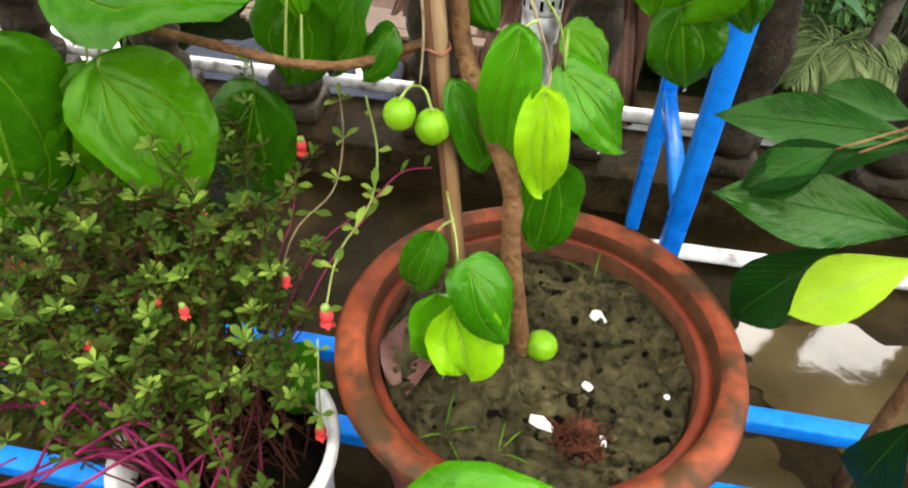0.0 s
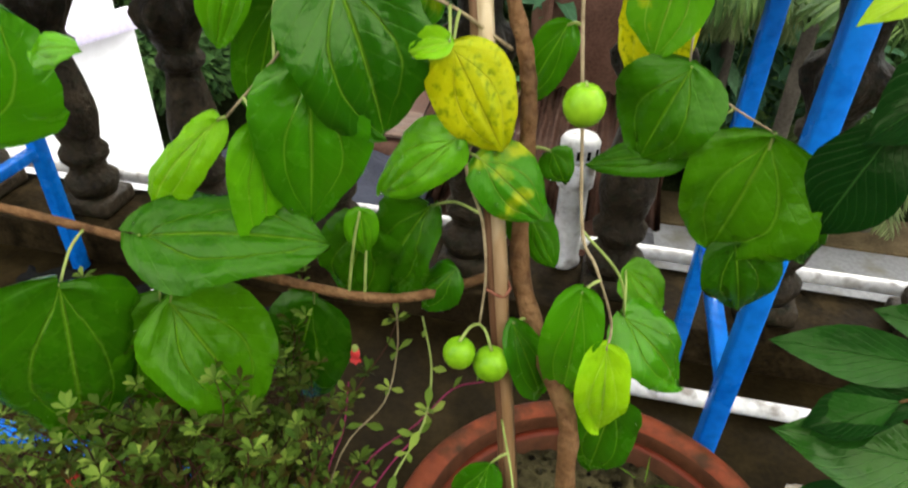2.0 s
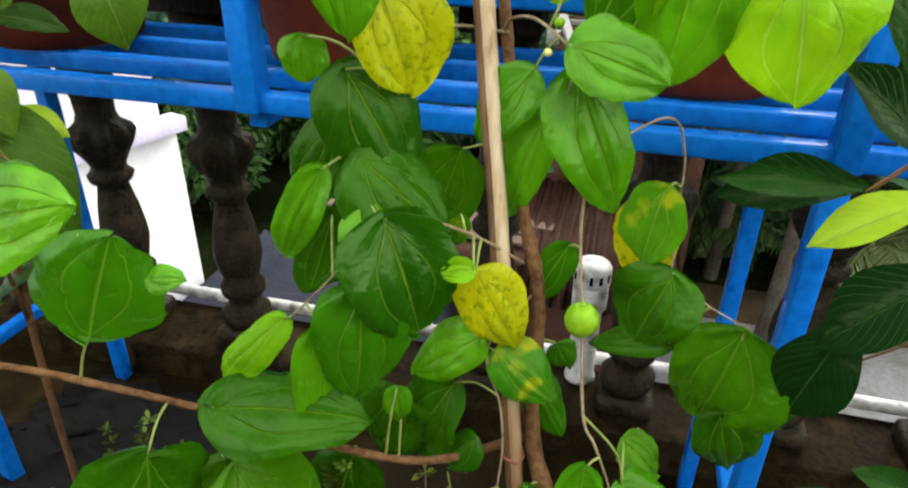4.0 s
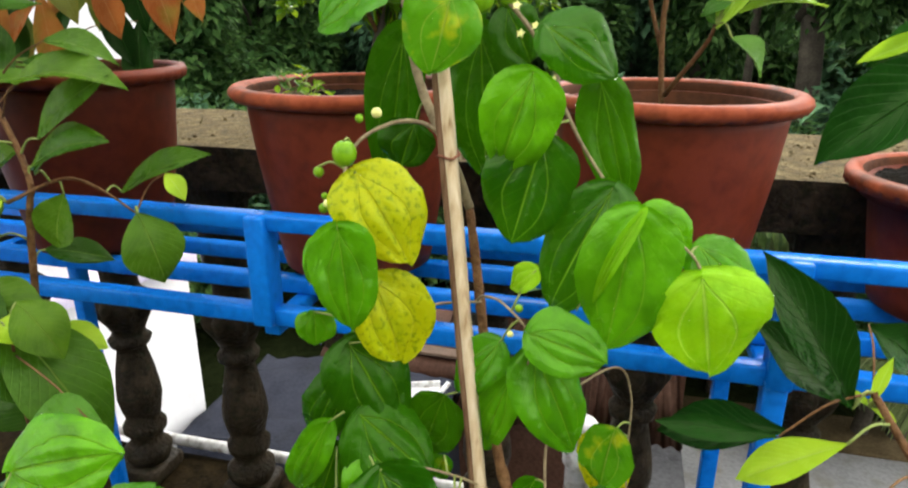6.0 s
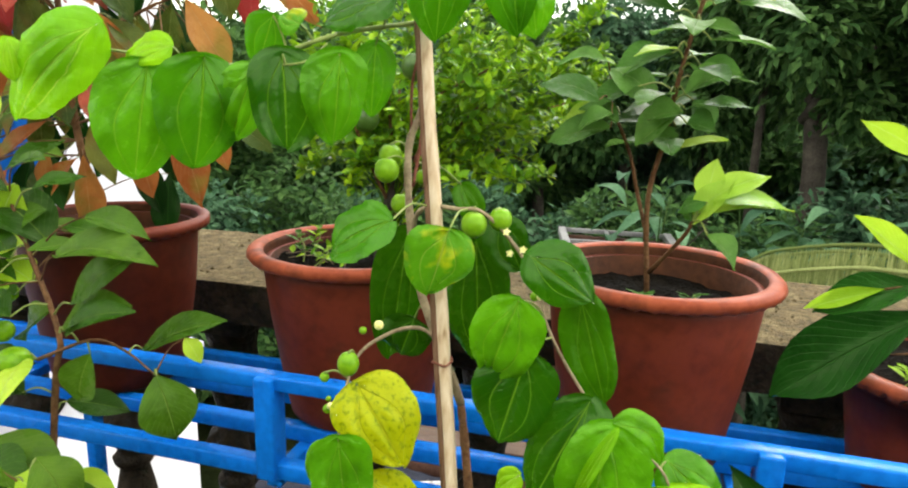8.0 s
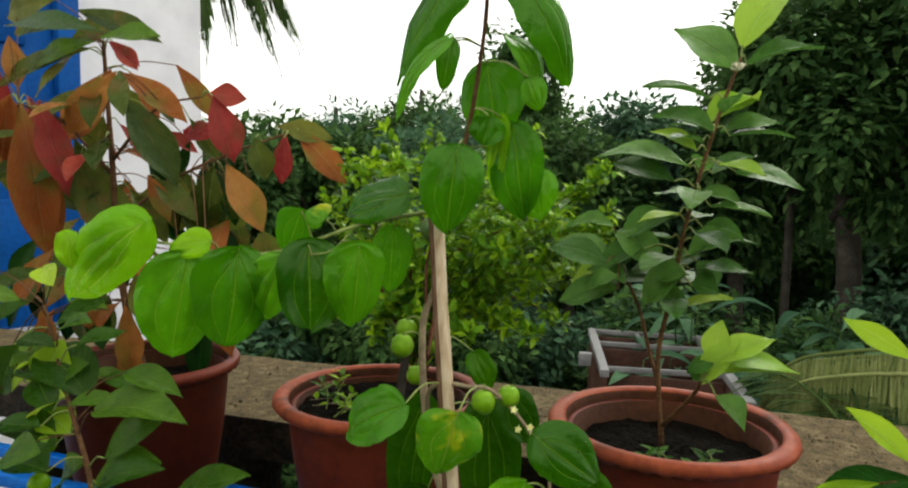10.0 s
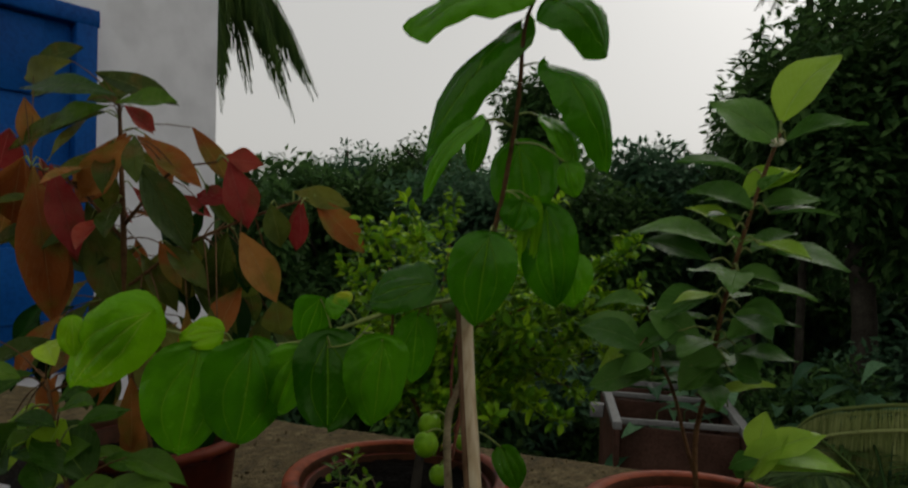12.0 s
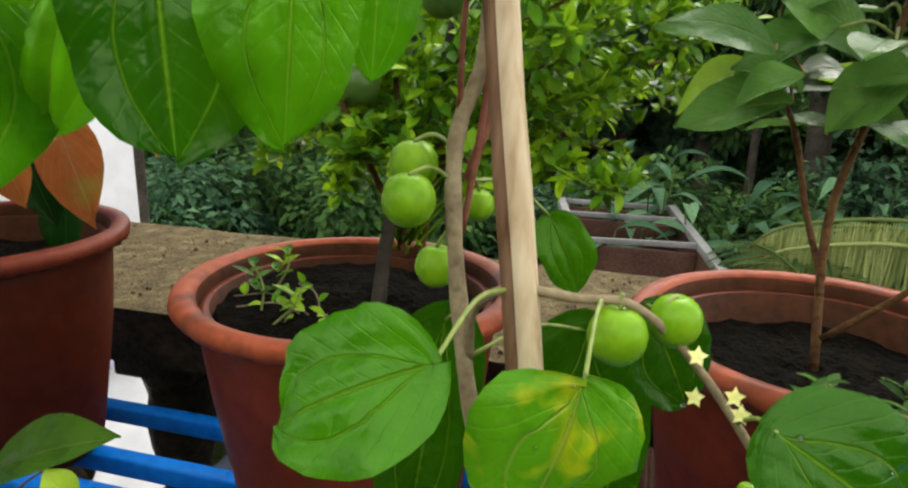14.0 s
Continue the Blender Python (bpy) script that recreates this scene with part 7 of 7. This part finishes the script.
palm(polar(15, 7.0, GROUND), 2.6, 11, 2.0, 22)
palm((2.92, 7.6, GROUND), 1.03, 11, 1.0, 33, PALE_FROND, "low palm with pale green fan-like fronds", 0.7, 0.6, 0.42, 0.3, 40)
palm((1.38, 8.2, GROUND), 2.49, 12, 1.1, 34, PALE_FROND, "low palm with pale hanging fronds", 0.5, 0.6, 0.42, 0.8, 40)
palm(polar(-39.6, 9.5, GROUND), 8.6, 46, 1.42, 24, FROND, "coconut palm with hanging fronds behind the white house", 0.5, 1.5, 0.42, 1.0, 44)


def yard():
    slab("yard", (-3.6, 2.0, GROUND + 0.004), (0.9, 9.5, GROUND + 0.03), ASPHALT, "wet grey yard paving below the terrace")
    slab("path", (0.9, 4.2, GROUND + 0.004), (4.6, 7.15, GROUND + 0.03), PALE_PAVING, "pale grey concrete garden path")
    slab("path_kerb", (0.9, 7.15, GROUND), (4.6, 7.9, GROUND + 0.07), KERB_SOIL, "brown earth bed along the garden path", 0.02)


yard()


def frame_box():
    """An open metal frame, sloping a little towards the terrace, over a walled pit beyond the yard."""
    o = Vector((-0.20, 8.4, -0.3))
    ob = thing("metal_frame", o, "open rectangular grey metal frame on brown walls", "frame")
    bl, br, fl, fr = Vector((-0.974, 9.3, -0.235)), Vector((0.446, 9.3, -0.225)), Vector((-0.671, 7.9, -0.385)), Vector((0.704, 7.9, -0.335))
    sides = ((bl, fl, 1.12), (br, fr, 1.62))
    for a, b, far in sides:
        part("rail", bar(a - o, a.lerp(b, far) - o, 0.10, 0.09), GREY_METAL, ob)
    for q in (0.0, 0.36, 1.0):
        part("cross_bar", bar(bl.lerp(fl, q) - o + Vector((0.05, 0, 0)), br.lerp(fr, q) - o - Vector((0.05, 0, 0)), 0.05, 0.06), GREY_METAL, ob)
    part("strut", bar(bl.lerp(br, 0.43) - o, bl.lerp(fl, 0.36).lerp(br.lerp(fr, 0.36), 0.43) - o, 0.05, 0.05), GREY_METAL, ob)
    part("lug", box(bmesh.new(), Vector((-0.93, 8.3, -0.39)) - o, (0.16, 0.12, 0.16), 0.01), GREY_METAL, ob)
    down = Vector((0, 0, -1.52))
    for a, b, far in sides:
        m = a.lerp(b, far / 2) - o
        run = b - a
        part("side_wall", box(bmesh.new(), m + down, (0.06, run.length * far * 0.98, 2.9), 0.01, Euler((0, 0, math.atan2(run.x, -run.y)))), RUST, ob)
    part("back_wall", box(bmesh.new(), (bl + br) / 2 - o + down, (1.36, 0.07, 2.9), 0.01), RUST, ob)
    part("front_wall", box(bmesh.new(), (fl + fr) / 2 - o + down, (1.30, 0.07, 2.9), 0.01), RUST, ob)
    part("middle_wall", box(bmesh.new(), bl.lerp(fl, 0.36).lerp(br.lerp(fr, 0.36), 0.5) - o + down, (1.32, 0.07, 2.9), 0.01), RUST, ob)


frame_box()


def shed():
    ob = thing("shed", (-0.45, 5.3, GROUND), "low shed with a rusty brown corrugated tin roof", "shed")
    part("wall", box(bmesh.new(), (0, 0, 0.8), (1.7, 1.2, 1.6), 0.01), RUST, ob)
    bm = bmesh.new()
    cols, rows = 90, 2
    grid = [[bm.verts.new((-1.05 + 2.1 * i / cols, -0.85 + 1.7 * j / rows, 1.63 + 0.35 * j / rows + 0.02 * math.sin(i * 1.4))) for i in range(cols + 1)] for j in range(rows + 1)]
    for p, q in zip(grid, grid[1:]):
        for i in range(cols):
            bm.faces.new((p[i], p[i + 1], q[i + 1], q[i]))
    bmesh.ops.solidify(bm, geom=bm.faces[:], thickness=0.01)
    part("roof", bm, RUST, ob, "rusty corrugated tin sheet")


shed()


def tarp_heap():
    """A heap under a crumpled dark sheet, with boards behind it."""
    ob = thing("tarpaulin", (-2.1, 4.1, -1.5), "crumpled dark grey-blue tarpaulin over a heap", "tarpaulin")
    bm = bmesh.new()
    n = 46
    grid = []
    for j in range(n + 1):
        row = []
        for i in range(n + 1):
            x, y = -1.0 + 2.0 * i / n, -0.75 + 1.5 * j / n
            z = 0.10 * noise.noise(Vector((x * 1.6, y * 2.2, 0))) + 0.035 * noise.noise(Vector((x * 7, y * 5, 3)))
            edge = max(abs(x) / 1.0, abs(y) / 0.75)
            z -= 1.75 * max(0, edge - 0.88) / 0.12 if edge > 0.88 else 0
            row.append(bm.verts.new((x, y, z)))
        grid.append(row)
    for p, q in zip(grid, grid[1:]):
        for i in range(n):
            bm.faces.new((p[i], p[i + 1], q[i + 1], q[i]))
    part("sheet", bm, surface("dark_tarpaulin", (0.007, 0.008, 0.012), (0.018, 0.02, 0.03), (0.032, 0.035, 0.048), 3, 40, 0.7, 0.3, 0.004, spec=0.05), ob)
    planks = surface("weathered_boards", (0.03, 0.018, 0.011), (0.07, 0.043, 0.028), (0.14, 0.095, 0.068), 3, 60, 0.8, 0.4, 0.004)
    rnd = random.Random(9)
    for k in range(7):
        b = thing("board", (-1.6 + rnd.uniform(-0.15, 0.15), 5.0 + 0.16 * k, -1.42 - 0.02 * k), "weathered brown board lying across the heap", "board", "boards behind the tarpaulin", turn=rnd.uniform(-4, 4))
        part("plank", box(bmesh.new(), (0, 0, 0), (2.0, 0.13, 0.03), 0.004), planks, b)
    heap = link("woodpile", box(bmesh.new(), (0, 0, 0), (1.9, 1.3, 1.8), 0.1), RUST)
    heap.location = (-1.6, 5.5, GROUND + 0.93)
    tagged(heap, "brown pile of timber under the boards", "woodpile")


tarp_heap()


def plastic_tray():
    """A small white tray with a raised lip and a grip, left lying on the tarpaulin."""
    ob = thing("plastic_tray", (-1.38, 4.42, -1.50), "small white plastic tray lying on the tarpaulin", "tray", turn=20)
    part("base", box(bmesh.new(), (0, 0, 0.02), (0.24, 0.16, 0.04), 0.008), BUCKET, ob)
    part("lip", box(bmesh.new(), (0, 0.072, 0.062), (0.24, 0.016, 0.05), 0.005), BUCKET, ob)
    part("grip", bar((0.12, 0.0, 0.03), (0.19, 0.05, 0.075), 0.04, 0.025), BUCKET, ob)


plastic_tray()


def drooping_palm():
    """A palm whose long arching frond hangs its leaflets straight down like a fringe."""
    o = Vector((3.3, 7.6, GROUND))
    ob = thing("palm", o, "palm with a pale arching frond and hanging leaflets", "palm", "palms in the garden")
    part("trunk", tube([(0, 0, -0.1), (0.05, 0, 1.6), (0, 0, 3.35)], 0.10, 0.08, 10, 6, 0.06), TREE_BARK, ob)
    rnd = random.Random(27)
    for k, (lift, back, slant) in enumerate(((0.0, 0.0, 0.0), (-0.10, 0.14, 0.06), (-0.22, -0.10, 0.0))):
        pts = [Vector((1.05, 7.5 + back, -0.28 + lift)), Vector((1.3, 7.5 + back, -0.02 + lift)), Vector((1.62, 7.5 + back, 0.10 + lift)), Vector((2.25, 7.52 + back, 0.19 + lift)), Vector((2.9, 7.56, 0.16 + lift)), Vector((3.3, 7.6, 0.05))]
        path = smooth_path(pts, 26)
        bm = tube([p - o for p in pts], 0.012, 0.03, 6, 8)
        for i, p in enumerate(path[:-8]):
            for sgn in (-1, 1):
                d = Vector((rnd.uniform(-0.16, 0.06) - slant, 0.10 * sgn + rnd.uniform(-0.05, 0.05), -1)).normalized()
                ll = rnd.uniform(0.42, 0.62) * min(1.0, 0.35 + i / 22)
                leaf_into(bm, p - o, p - o + d * ll, (0.2 * sgn, -1, 0.2), 0.026, "lance", 0.3, 0.02, 0, 2, 4, i, 0.0, 0.01)
        part("frond", bm, DRY_FROND, ob)


drooping_palm()
